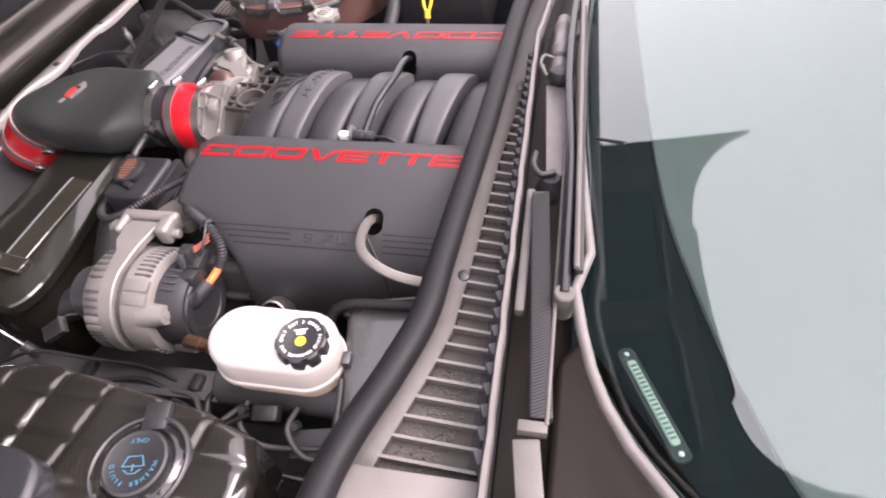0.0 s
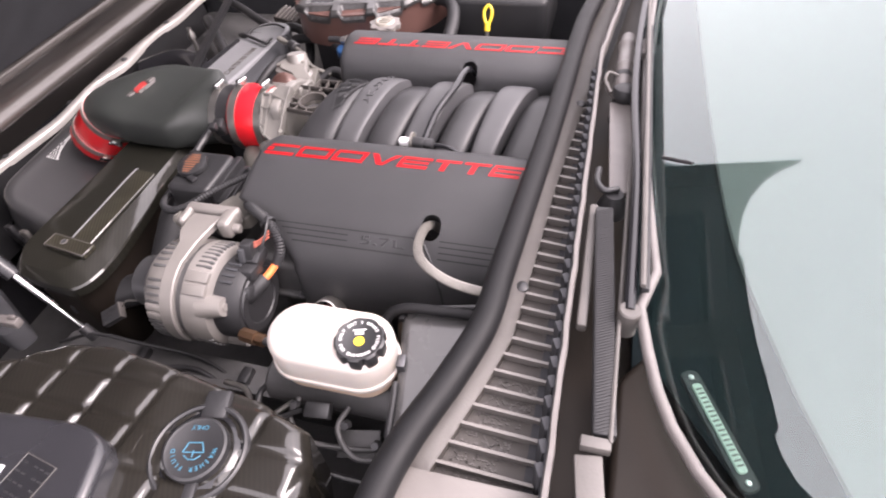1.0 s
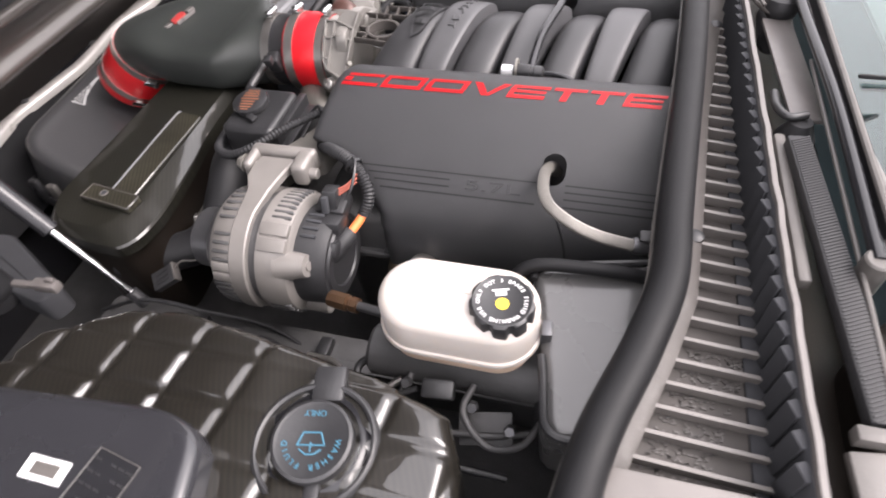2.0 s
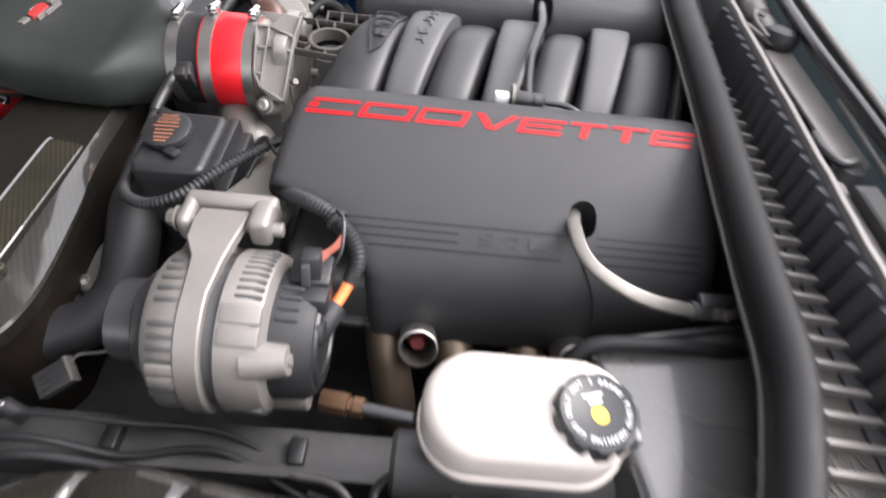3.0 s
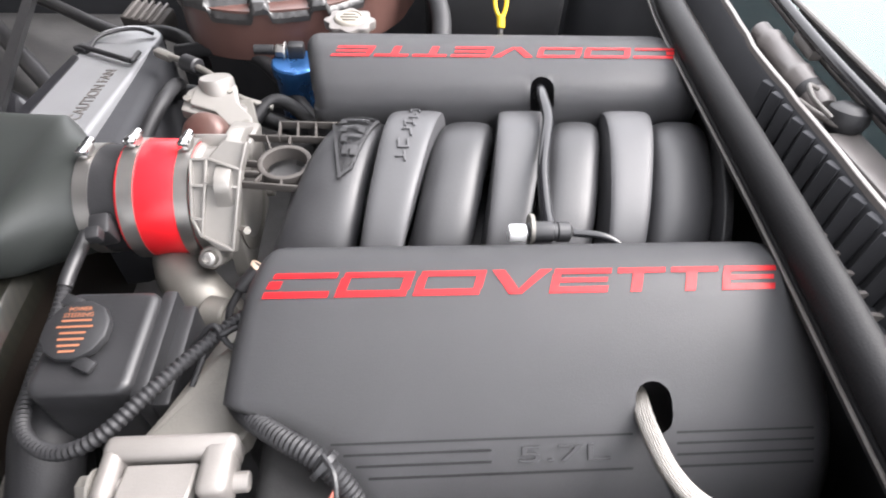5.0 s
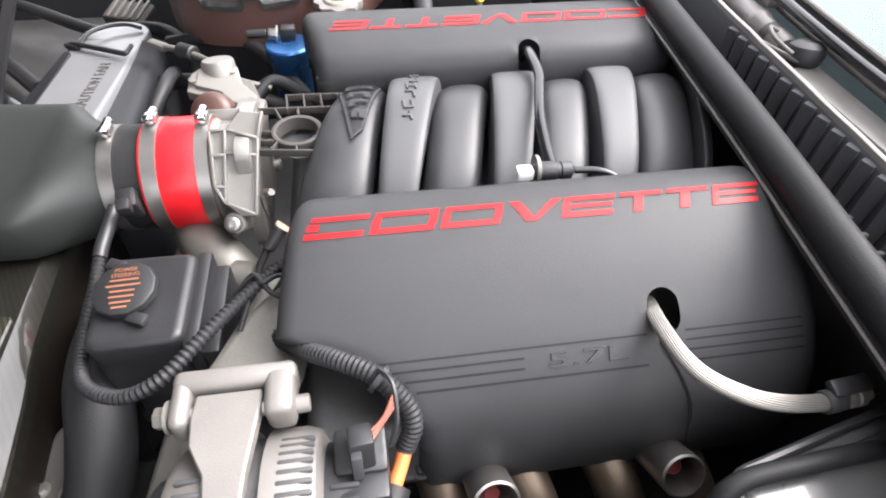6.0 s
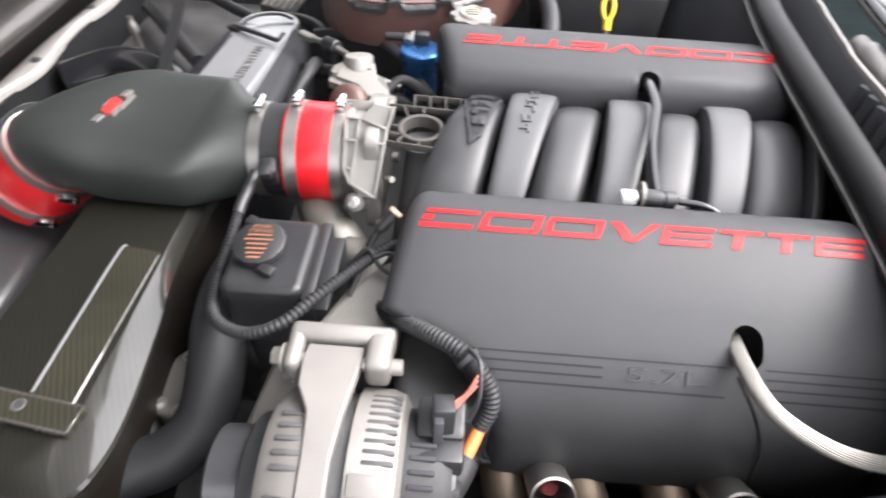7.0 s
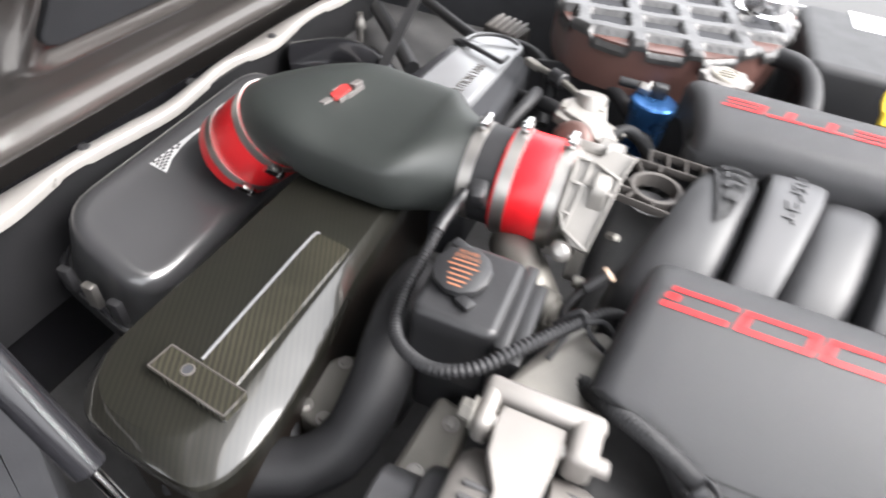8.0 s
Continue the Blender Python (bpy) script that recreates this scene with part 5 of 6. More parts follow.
for i in range(5):
    for j in range(4):
        if (i * 7 + j * 3) % 4:
            block((0.0048, 0.0016, 0.0004), lb @ Matrix.Translation((-0.0135 + i * 0.0068, -0.013 + j * 0.0085, 0.0005)), 0, 1, bars)
part("label_print", bars, BLACK, bt, "grey print")
part("label_border", sweep(bmesh.new(), [lb @ Vector(v) for v in ((-0.0182, -0.019, 0.0006), (0.0182, -0.019, 0.0006), (0.0182, 0.019, 0.0006), (-0.0182, 0.019, 0.0006), (-0.0182, -0.019, 0.0006))], 0.0005, 5), DUSTY, bt, "thin pale border")
part("label_sticker", block((0.034, 0.0155, 0.0006), axes((-0.247, -0.6365, 0.9125), (1.0, 0.0, 0), (0, 0, 1)), 0), PAPER, bt, "white sticker")
part("sticker_print", block((0.021, 0.009, 0.0008), axes((-0.247, -0.6365, 0.9125), (1.0, 0.0, 0), (0, 0, 1)), 0), DUSTY, bt, "grey print")

# ---- cowl panel, seal, vents ----
SEAL = [(0.262, 0.72), (0.236, 0.5), (0.208, 0.30), (0.196, 0.20), (0.180, -0.07), (0.166, -0.25), (0.160, -0.33), (0.155, -0.40), (0.137, -0.465), (0.112, -0.535), (0.100, -0.60), (0.095, -0.72)]
seal = thing("cowl_seal", (0.17, -0.1, 0.895), "thick black rubber hood seal along the cowl", "rubber seal")
part("bulb", sweep(bmesh.new(), spline([(x, y, 0.917) for x, y in SEAL], 8), 0.0148, 16), SEALRUBBER, seal)
part("carrier", sweep(bmesh.new(), spline([(x - 0.006, y, 0.899) for x, y in SEAL], 8), 0.007, 8), BLACK, seal)
# paler bead stands in for light caught along the carrier
part("carrier_glint", sweep(bmesh.new(), spline([(x - 0.0145, y, 0.903) for x, y in SEAL], 8), 0.0016, 6), DUSTY, seal)


def seal_x(y):
    for (x0, y0), (x1, y1) in zip(SEAL, SEAL[1:]):
        if y1 <= y <= y0:
            return x1 + (x0 - x1) * (y - y1) / (y0 - y1)
    return SEAL[-1][0]


VENT = [(0.222, 0.05), (0.2, -0.15), (0.19, -0.30), (0.182, -0.40), (0.166, -0.455), (0.135, -0.545)]


def vent_x(y):
    for (x0, y0), (x1, y1) in zip(VENT, VENT[1:]):
        if y1 <= y <= y0:
            return x1 + (x0 - x1) * (y - y1) / (y0 - y1)
    return VENT[0][0] if y > 0 else VENT[-1][0]


cw = thing("cowl_vent", (0.2, -0.1, 0.87), "grey-brown plastic cowl panel with slatted air vent", "cowl panel")
bm = bmesh.new()
rows = []
N = 120
for i in range(N + 1):
    y = 0.72 - 1.46 * i / N
    s = seal_x(y)
    v = vent_x(y) if -0.55 < y < 0.05 else 0.232 + 0.06 * max(0, y)
    rear = 0.236 + 0.12 * max(0, y - 0.1)
    v = min(v, rear)
    rows.append([bm.verts.new(q) for q in ((s - 0.011, y, 0.894), (s - 0.012, y, 0.897), (s + 0.008, y, 0.899), (s + (v - s) * 0.6, y, 0.897), (v - 0.002, y, 0.8945), (v, y, 0.893), (v, y, 0.874))])
for r0, r1 in zip(rows, rows[1:]):
    for k in range(6):
        bm.faces.new((r0[k], r0[k + 1], r1[k + 1], r1[k]))
bmesh.ops.solidify(bm, geom=bm.faces[:], thickness=0.002)
part("panel", bm, COWL, cw)
bm = bmesh.new()
rows = []
for i in range(61):
    y = 0.72 - 1.46 * i / 60
    x = 0.229 + 0.12 * max(0, y - 0.1)
    rows.append([bm.verts.new(q) for q in (((vent_x(y) - 0.012 if -0.56 < y < 0.05 else x - 0.02), y, 0.868), (x, y, 0.870), (x, y, 0.932), (x + 0.003, y, 0.9365), (x + 0.006, y, 0.9365), (x + 0.0068, y, 0.93), (x + 0.0068, y, 0.86))])
for r0, r1 in zip(rows, rows[1:]):
    for k in range(6):
        bm.faces.new((r0[k], r0[k + 1], r1[k + 1], r1[k]))
part("rear_lip", bm, VOID, cw)
bm = bmesh.new()
rows = []
for i in range(61):
    y = 0.72 - 1.46 * i / 60
    x = 0.229 + 0.12 * max(0, y - 0.1)
    x += 0.0009 * math.sin(i * 2.3) * math.sin(i * 0.7)
    rows.append([bm.verts.new(q) for q in ((x + 0.0015, y, 0.9345), (x + 0.002, y, 0.9390), (x + 0.0025, y, 0.9395), (x + 0.0065, y, 0.9395), (x + 0.007, y, 0.9388), (x + 0.0075, y, 0.92))])
for r0, r1 in zip(rows, rows[1:]):
    for k in range(5):
        bm.faces.new((r0[k], r0[k + 1], r1[k + 1], r1[k]))
# sky sheen along the lip is put into a paler plastic
part("lip_edge", bm, LIPEDGE, cw, "lip edge, paler for the sky sheen on it")
bm = bmesh.new()
rows = []
for i in range(61):
    y = 0.066 - 0.612 * i / 60
    rows.append([bm.verts.new(q) for q in ((vent_x(y) - 0.001, y, 0.8785), (vent_x(y) - 0.001, y, 0.8815), (0.2287, y, 0.8815), (0.2287, y, 0.8785))])
for r0, r1 in zip(rows, rows[1:]):
    for k in range(4):
        bm.faces.new((r0[k], r0[(k + 1) % 4], r1[(k + 1) % 4], r1[k]))
bm.faces.new(rows[0])
bm.faces.new(rows[-1][::-1])
part("vent_floor", bm, SLAT, cw, "brown perforated vent floor")
part("end_plate", block((0.12, 0.15, 0.006), Matrix.Translation((0.175, -0.625, 0.906)), 0.002), COWL, cw)
y = 0.058
while y > -0.545:
    x0, x1 = vent_x(y) - 0.001, 0.229
    if x1 - x0 > 0.004:
        part("slat", block((x1 - x0, 0.0034, 0.012), axes(((x0 + x1) / 2, y, 0.8873), (x1 - x0, -0.004, 0.0), (0, -0.10, 1)), 0.0004, 1), COWL, cw)
    part("tooth", block((0.007, 0.012, 0.050), Matrix.Translation((0.2276, y - 0.003, 0.908)) @ Matrix.Rotation(radians(24), 4, "Z"), 0.0006, 1), VOID, cw)
    y -= 0.0198
mesh_bm = bmesh.new()
rng = random.Random(4)
for i in range(420):
    y = rng.uniform(-0.54, -0.44)
    x = rng.uniform(vent_x(y) + 0.006, vent_x(y) + 0.05)
    block((0.0018, 0.0018, 0.0012), Matrix.Translation((x, y, 0.8822)), 0, 1, mesh_bm)
tagged(part("grit", mesh_bm, DUSTY, cw, "pale grit caught in the vent"), kind="stuff")
for y in (0.026, -0.331):
    part("push_pin", lathe([(0, 0.008), (0.003, 0.0075), (0.005, 0.004), (0.005, 0)], (vent_x(y) - 0.006, y, 0.893), (0, 0, 1), 16), BLACK, cw)

# ---- wiper mechanism ----
sheet("cowl_trough", [(0.238, -0.72, 0.865), (0.335, -0.72, 0.865), (0.335, 0.72, 0.865), (0.238, 0.72, 0.865)], BODYDARK, "dark brown drain trough below the windscreen", "trough", 0.01)
wp = thing("wiper_linkage", (0.26, -0.2, 0.875), "wiper linkage with pale motor and black grip strip", "wiper linkage")
part("grip_strip", block((0.019, 0.265, 0.012), axes((0.2655, -0.372, 0.935), (1, 0.06, 0), (0, 0, 1)), 0.002), RUBBER, wp, "ribbed black strip")
rib = bmesh.new()
for i in range(86):
    block((0.0172, 0.0013, 0.0009), axes((0.2655 + 0.06 * (i * 0.003 - 0.13) * -1, -0.50 + i * 0.003, 0.9414), (1, 0.5, 0), (0, 0, 1)), 0, 1, rib)
part("strip_ribs", rib, RUBBER, wp)
part("strip_edge", rod((0.278, -0.51, 0.941), (0.283, -0.12, 0.941), 0.0020, 8), DUSTY, wp)
part("strip_end", block((0.024, 0.010, 0.012), Matrix.Translation((0.267, -0.512, 0.936)), 0.0015), DUSTY, wp)
part("bracket", block((0.022, 0.09, 0.008), axes((0.269, -0.563, 0.922), (1, 0.15, 0), (0, -0.2, 1)), 0.0015), DUSTY, wp)
part("cover_plate", block((0.030, 0.185, 0.005), axes((0.272, -0.105, 0.924), (1, 0.05, 0), (0.0, 0, 1)), 0.0015), EDGE, wp, "pale dusty cover plate")
part("motor", rod((0.272, -0.025, 0.905), (0.276, 0.035, 0.905), 0.019, 20), BLACK, wp, "grimy black motor")
part("motor_arm", lathe([(0, 0), (0, 0.010), (0.006, 0.0125), (0.050, 0.0125), (0.052, 0.0138), (0.058, 0.0138), (0.060, 0.0125), (0.110, 0.0120), (0.112, 0.0135), (0.122, 0.0135), (0.124, 0.010), (0.145, 0.010), (0.145, 0)], (0.268, 0.022, 0.926), (0.02, 1, 0.01), 24), EDGE, wp, "pale dusty cylinder")
part("arm_band", lathe([(0.020, 0.0131), (0.026, 0.0134), (0.032, 0.0131)], (0.268, 0.022, 0.926), (0.02, 1, 0.01), 24), RUBBER, wp)
part("motor_cap", lathe([(-0.004, 0.008), (0.004, 0.016), (0.012, 0.0185), (0.020, 0.0165), (0.024, 0.010), (0.024, 0)], (0.271, -0.004, 0.922), (0.05, 0.2, 1), 22), RUBBER, wp, "black rubber gaiter")
part("stub", block((0.016, 0.045, 0.012), axes((0.291, 0.112, 0.940), (1, -0.1, 0), (0, 0, 1)), 0.004, 2), COWL, wp)
part("lead", tube([(0.252, -0.008, 0.938), (0.243, 0.012, 0.944), (0.247, 0.030, 0.946), (0.260, 0.034, 0.940)], 0.0022, 8, 8), DUSTY, wp)
part("pivot_boot", lathe([(0, 0.016), (0.012, 0.018), (0.022, 0.013), (0.03, 0.010), (0.03, 0)], (0.268, -0.205, 0.90), (0, 0, 1), 20), RUBBER, wp, "black rubber boot")
part("crank", tube([(0.248, -0.165, 0.932), (0.247, -0.19, 0.934), (0.256, -0.205, 0.934), (0.272, -0.20, 0.934)], 0.0038), BLACK, wp)
part("crank", tube([(0.245, 0.03, 0.93), (0.250, 0.005, 0.932), (0.262, -0.012, 0.932), (0.28, -0.01, 0.932)], 0.003), DUSTY, wp)
part("side_plate", block((0.010, 0.17, 0.012), Matrix.Translation((0.247, -0.31, 0.925)), 0.003), DUSTY, wp)
part("pivot", rod((0.287, -0.385, 0.92), (0.287, -0.385, 0.953), 0.010, 18), DUSTY, wp)
wa = thing("windscreen_wiper", (0.293, -0.15, 0.92), "black wiper arm and blade lying along the glass", "wiper")
part("arm", tube([(0.287, -0.385, 0.95), (0.288, -0.2, 0.952), (0.282, -0.02, 0.952), (0.286, 0.15, 0.954), (0.30, 0.35, 0.96)], 0.0055), GLOSSY, wa)
part("blade", block((0.008, 0.52, 0.014), axes((0.300, -0.10, 0.948), (1, 0.0, 0), (0, 0, 1)), 0.002), RUBBER, wa)
part("nozzle", rod((0.317, -0.152, 0.947), (0.346, -0.178, 0.9625), 0.0022, 8), RUBBER, wa, "small black washer nozzle")
part("blade_spine", rod((0.297, -0.36, 0.958), (0.297, 0.30, 0.958), 0.003, 8), DUSTY, wa)

# ---- windscreen ----
GA = radians(30)


def glass_pt(u, y):
    """u metres up the glass from its lower edge."""
    bow = 0.126 * y * y
    return Vector((0.305 + bow + u * math.cos(GA), y, 0.934 + bow * math.tan(GA) + u * math.sin(GA)))


wsn = thing("windscreen", (0.31, 0, 0.90), "green-tinted laminated windscreen", "windscreen", kind="structure")
CORNER = [(0.297, -0.375), (0.304, -0.42), (0.312, -0.457), (0.323, -0.488), (0.341, -0.523), (0.368, -0.562), (0.42, -0.62)]
gn = Vector((-math.sin(GA), 0, math.cos(GA)))


def low_edge(y):
    """x of the glass's lower edge; it sweeps back at the corner."""
    if y > CORNER[0][1]:
        k = max(0.0, min(1.0, (-0.20 - y) / 0.175))
        return (0.305 + 0.126 * y * y) * (1 - k * k * (3 - 2 * k)) + 0.299 * k * k * (3 - 2 * k)
    for (x0, y0), (x1, y1) in zip(CORNER, CORNER[1:]):
        if y1 <= y <= y0:
            return x0 + 0.002 + (x1 - x0) * (y0 - y) / (y0 - y1)
    return CORNER[-1][0]


bm = bmesh.new()
faces_ = []
for side in (0.0, -0.0045):
    rows = []
    for i in range(65):
        y = -0.62 + 1.27 * i / 64
        x0, x1 = low_edge(y), glass_pt(0.95, y).x
        steep = math.tan(GA) + 0.02 * min(1, max(0, (abs(y) - 0.36) / 0.1))
        rows.append([bm.verts.new(Vector((x, y, 0.980 + (x - 0.385) * steep)) + gn * (side - 0.315 * y ** 4 - 1.2 * max(0, abs(y) - 0.36) ** 3)) for x in (x0 + (x1 - x0) * k / 14 for k in range(15))])
    for r0, r1 in zip(rows, rows[1:]):
        for k in range(14):
            bm.faces.new((r0[k], r0[k + 1], r1[k + 1], r1[k]))
    faces_.append(rows)
hi_, lo_ = ([q[0] for q in g] + g[-1][1:] + [q[-1] for q in g[::-1]][1:] + g[0][::-1][1:-1] for g in faces_)
for a, b in zip(range(len(hi_)), list(range(1, len(hi_))) + [0]):
    bm.faces.new((hi_[a], lo_[a], lo_[b], hi_[b]))
gl = part("pane", bm, GLASS, wsn, angle=40)
gl.visible_shadow = False
trim = [glass_pt(0.0, 0.66 - 0.99 * i / 20) + Vector((-0.008, 0, 0.003)) for i in range(21)] + [Vector((x, y, 0.944 + max(0, x - 0.33) * 0.3)) for x, y in CORNER]
part("lower_trim", sweep(bmesh.new(), trim, 0.0052, 10), EDGE, wsn, "weathered edge trim")
sheet("dashboard", [(0.30, -0.68, 0.885), (1.1, -0.68, 0.93), (1.1, 0.68, 0.93), (0.30, 0.68, 0.885)], DASH, "dark dashboard top below the windscreen", "dashboard", 0.02)
PADEDGE = [(0.388, 0.66), (0.389, 0.25), (0.392, 0.0), (0.397, -0.15), (0.408, -0.26), (0.435, -0.39), (0.451, -0.446), (0.472, -0.51), (0.50, -0.56), (0.56, -0.66)]
pad = bmesh.new()
rows = []
for v in spline([(x, y, 0) for x, y in PADEDGE], 6):
    z = 0.885 + (v.x - 0.30) * 0.05625
    rows.append([pad.verts.new(q) for q in ((v.x, v.y, z), (v.x + 0.001, v.y, z + 0.004), (v.x + 0.005, v.y, z + 0.006), (1.05, v.y, 0.935), (1.05, v.y, 0.925))])
for r0, r1 in zip(rows, rows[1:]):
    for k in range(4):
        pad.faces.new((r0[k], r0[k + 1], r1[k + 1], r1[k]))
bmesh.ops.recalc_face_normals(pad, faces=pad.faces[:])
single("dash_pad", pad, DASHPAD, "pale grey dashboard pad behind a dark front strip", "dashboard", kind="structure")
sheet("roof", [(1.08, -0.72, 1.42), (1.08, 0.72, 1.42), (2.4, 0.72, 1.40), (2.4, -0.72, 1.40)], DASH, "dark roof lining over the cabin", "roof", 0.02)
sheet("cabin_side_left", [(0.36, -0.70, 0.4), (2.4, -0.70, 0.4), (2.4, -0.70, 1.42), (1.08, -0.70, 1.42)], DASH, "dark side of the cabin", "wall", 0.02)
sheet("cabin_side_right", [(2.4, 0.70, 0.4), (0.36, 0.70, 0.4), (1.08, 0.70, 1.42), (2.4, 0.70, 1.42)], DASH, "dark side of the cabin", "wall", 0.02)
sheet("cabin_wall", [(2.4, 0.7, 0.4), (2.4, -0.7, 0.4), (2.4, -0.7, 1.40), (2.4, 0.7, 1.40)], DASH, "dark cabin behind the glass", "wall", 0.02)
pl = thing("dash_plate", (0.37, -0.48, 0.905), "pale printed plate on the dashboard", "plate")
plm = axes((0.366, -0.466, 0.917), (0.42, -0.93, 0), (0, 0, 1))
part("surround", slab(rounded(-0.054, -0.0085, 0.054, 0.0085, 0.007), -0.004, 0.0, 0.0015, 2, plm), RUBBER, pl, "dark bezel")
part("plate", slab(rounded(-0.040, -0.0042, 0.040, 0.0042, 0.003), 0.0, 0.002, 0.001, 2, plm), PALEGREEN, pl)
pbars = bmesh.new()
for k in range(17):
    block((0.0016, 0.0058, 0.0006), plm @ Matrix.Translation((-0.034 + 0.00425 * k, 0.0, 0.0022)), 0, 1, pbars)
part("plate_print", pbars, DUSTY, pl, "dark printed bars")
for sx in (-1, 1):
    part("rivet", lathe([(0, 0.0026), (0.001, 0.0022), (0.0014, 0)], plm @ Vector((0.047 * sx, 0, 0.0)), (0, 0, 1), 10), STEEL, pl)
single("cowl_corner", slab(soften([(0.275, -0.74), (0.285, -0.43), (0.312, -0.395), (0.362, -0.50), (0.415, -0.58), (0.54, -0.74)][::-1], 0.01), 0.86, 0.905, 0.006, 3), BODYDARK, "dark brown body corner beside the windscreen", "body panel", kind="structure")

# ---- far side: coolant tank, caps, box, dipstick, catch can ----
CO = [(-0.435, 0.438), (-0.412, 0.363), (-0.385, 0.316), (-0.345, 0.297), (-0.30, 0.292), (-0.21, 0.310), (-0.155, 0.353), (-0.115, 0.403), (-0.088, 0.488), (-0.085, 0.600), (-0.435, 0.600)]
ct = quilt("coolant_tank", (-0.26, 0.4, 0.72), CO, 0.888, 0.072, 0.062, "dark moulded coolant tank with reddish translucent side", "coolant tank", 0.012, 0.006, TANKTOP, wells=True, origin=(-0.368, 0.316), turn=13)
for i in range(-1, 5):
    for j in range(0, 6):
        gu, gv = 0.072 * (i + 0.5), 0.062 * (j + 0.5)
        c13, s13 = math.cos(radians(13)), math.sin(radians(13))
        wx, wy = -0.368 + gu * c13 - gv * s13, 0.316 + gu * s13 + gv * c13
        inside = min(((bx - ax) * (wy - ay) - (by - ay) * (wx - ax)) / math.hypot(bx - ax, by - ay) for (ax, ay), (bx, by) in zip(CO, CO[1:] + CO[:1]))
        if inside > 0.024:
            # matt slab laid in each well in place of its shade
            part("recess", block((0.050, 0.040, 0.004), Matrix.Translation((wx, wy, 0.8785)) @ Matrix.Rotation(radians(13), 4, "Z"), 0.001, 1), VOID, ct)
part("side", slab(soften([(x * 0.985 - 0.004, y + 0.004) for x, y in CO], 0.03), 0.812, 0.878, 0.0, 1), TANKSIDE, ct, "reddish translucent lower half")
CC = Vector((-0.179, 0.281, 0.8775))
lob = bmesh.new()
rings = []
for z, r in ((-0.012, 0.026), (-0.010, 0.0285), (-0.002, 0.0295), (0.0, 0.0285), (0.0008, 0.0225)):
    rings.append([lob.verts.new(CC + Vector((math.cos(a), math.sin(a), 0)) * (r + (0.0026 * math.cos(8 * a) if r > 0.025 else 0)) + Vector((0, 0, z))) for a in (2 * math.pi * k / 64 for k in range(64))])
for r0, r1 in zip(rings, rings[1:]):
    for k in range(64):
        lob.faces.new((r0[k], r0[(k + 1) % 64], r1[(k + 1) % 64], r1[k]))
lob.faces.new(rings[-1])
pcap = part("pressure_cap", lob, COWL, ct, "aged cream lobed pressure cap")
part("cap_top", lathe([(0.0005, 0.0195), (0.003, 0.0185), (0.0045, 0.0165), (0.0045, 0.0150), (0.0030, 0.0140), (0.0030, 0)], CC, (0, 0, 1), 28), CAPCREAM, pcap, "cream cap centre")
for k in range(3):
    part("cap_bar", block((0.022 - 0.006 * abs(k - 1), 0.0028, 0.0022), Matrix.Translation(CC + Vector((0, 0.007 * (k - 1), 0.0040))), 0.0005), CAPCREAM, pcap)
part("cap_neck", lathe([(-0.05, 0.017), (-0.008, 0.017)], CC, (0, 0, 1), 18), TANKSIDE, ct)
part("filler_cap", lathe([(-0.02, 0.040), (0.0, 0.040), (0.003, 0.036), (0.003, 0.034), (0.022, 0.034), (0.024, 0.031), (0.024, 0)], (-0.14, 0.52, 0.889), (0, 0, 1), 36), CHROME, ct, "chromed filler cap")
fb = thing("fuse_box", (0.02, 0.44, 0.74), "dark plastic fuse box with clear lid label", "fuse box")
part("case", slab(soften([(-0.075, 0.392), (0.12, 0.392), (0.12, 0.64), (-0.075, 0.64)], 0.02), 0.76, 0.878, 0.012, 3), RUBBER, fb)
part("lid_label", block((0.10, 0.075, 0.001), Matrix.Translation((0.045, 0.60, 0.8785)), 0), PAPER, fb, "pale printed label")
ds = thing("dipstick", (0.007, 0.288, 0.82), "yellow looped oil dipstick handle", "dipstick")
part("handle", sweep(bmesh.new(), spline([(0.012, 0.320, 0.853), (0.007, 0.327, 0.864), (0.007, 0.334, 0.874), (0.014, 0.339, 0.881), (0.021, 0.334, 0.874), (0.021, 0.327, 0.864), (0.017, 0.320, 0.853)], 6), 0.0029, 10), YELLOW, ds)
part("collar", rod((0.015, 0.313, 0.842), (0.0145, 0.321, 0.856), 0.0055), YELLOW, ds)
part("stem", rod((0.015, 0.290, 0.74), (0.015, 0.3132, 0.8425), 0.0035), STEEL, ds)
cc = thing("catch_can", (-0.24, 0.25, 0.75), "blue anodised oil catch can with black fitting", "catch can")
part("can", lathe([(0, 0), (0, 0.024), (0.06, 0.026), (0.064, 0.029), (0.076, 0.029), (0.078, 0.027), (0.078, 0)], (-0.240, 0.250, 0.752), (0, 0, 1), 32), BLUE, cc)
part("fitting", block((0.02, 0.016, 0.018), Matrix.Translation((-0.238, 0.262, 0.838)), 0.003), BLACK, cc)
part("nut", hexbolt((-0.252, 0.262, 0.836), (-1, 0, 0.1), 0.008, 0.012), STEEL, cc)
part("barb", rod((-0.265, 0.262, 0.838), (-0.29, 0.262, 0.838), 0.006), RUBBER, cc)

nudge(cc, -0.009, 0.006, 0.006)
nudge(ds, 0, 0.001, 0.010)

# ---- hoses and cables ----
rh = thing("radiator_hose", (-0.40, -0.27, 0.69), "thick black moulded radiator hose with faint print", "hose")
part("hose", tube([(-0.425, -0.06, 0.72), (-0.415, -0.12, 0.752), (-0.402, -0.18, 0.768), (-0.396, -0.222, 0.752), (-0.402, -0.258, 0.722), (-0.425, -0.286, 0.704), (-0.462, -0.304, 0.698), (-0.50, -0.318, 0.697), (-0.53, -0.33, 0.70)], 0.0262, 10, 24), RUBBER, rh)
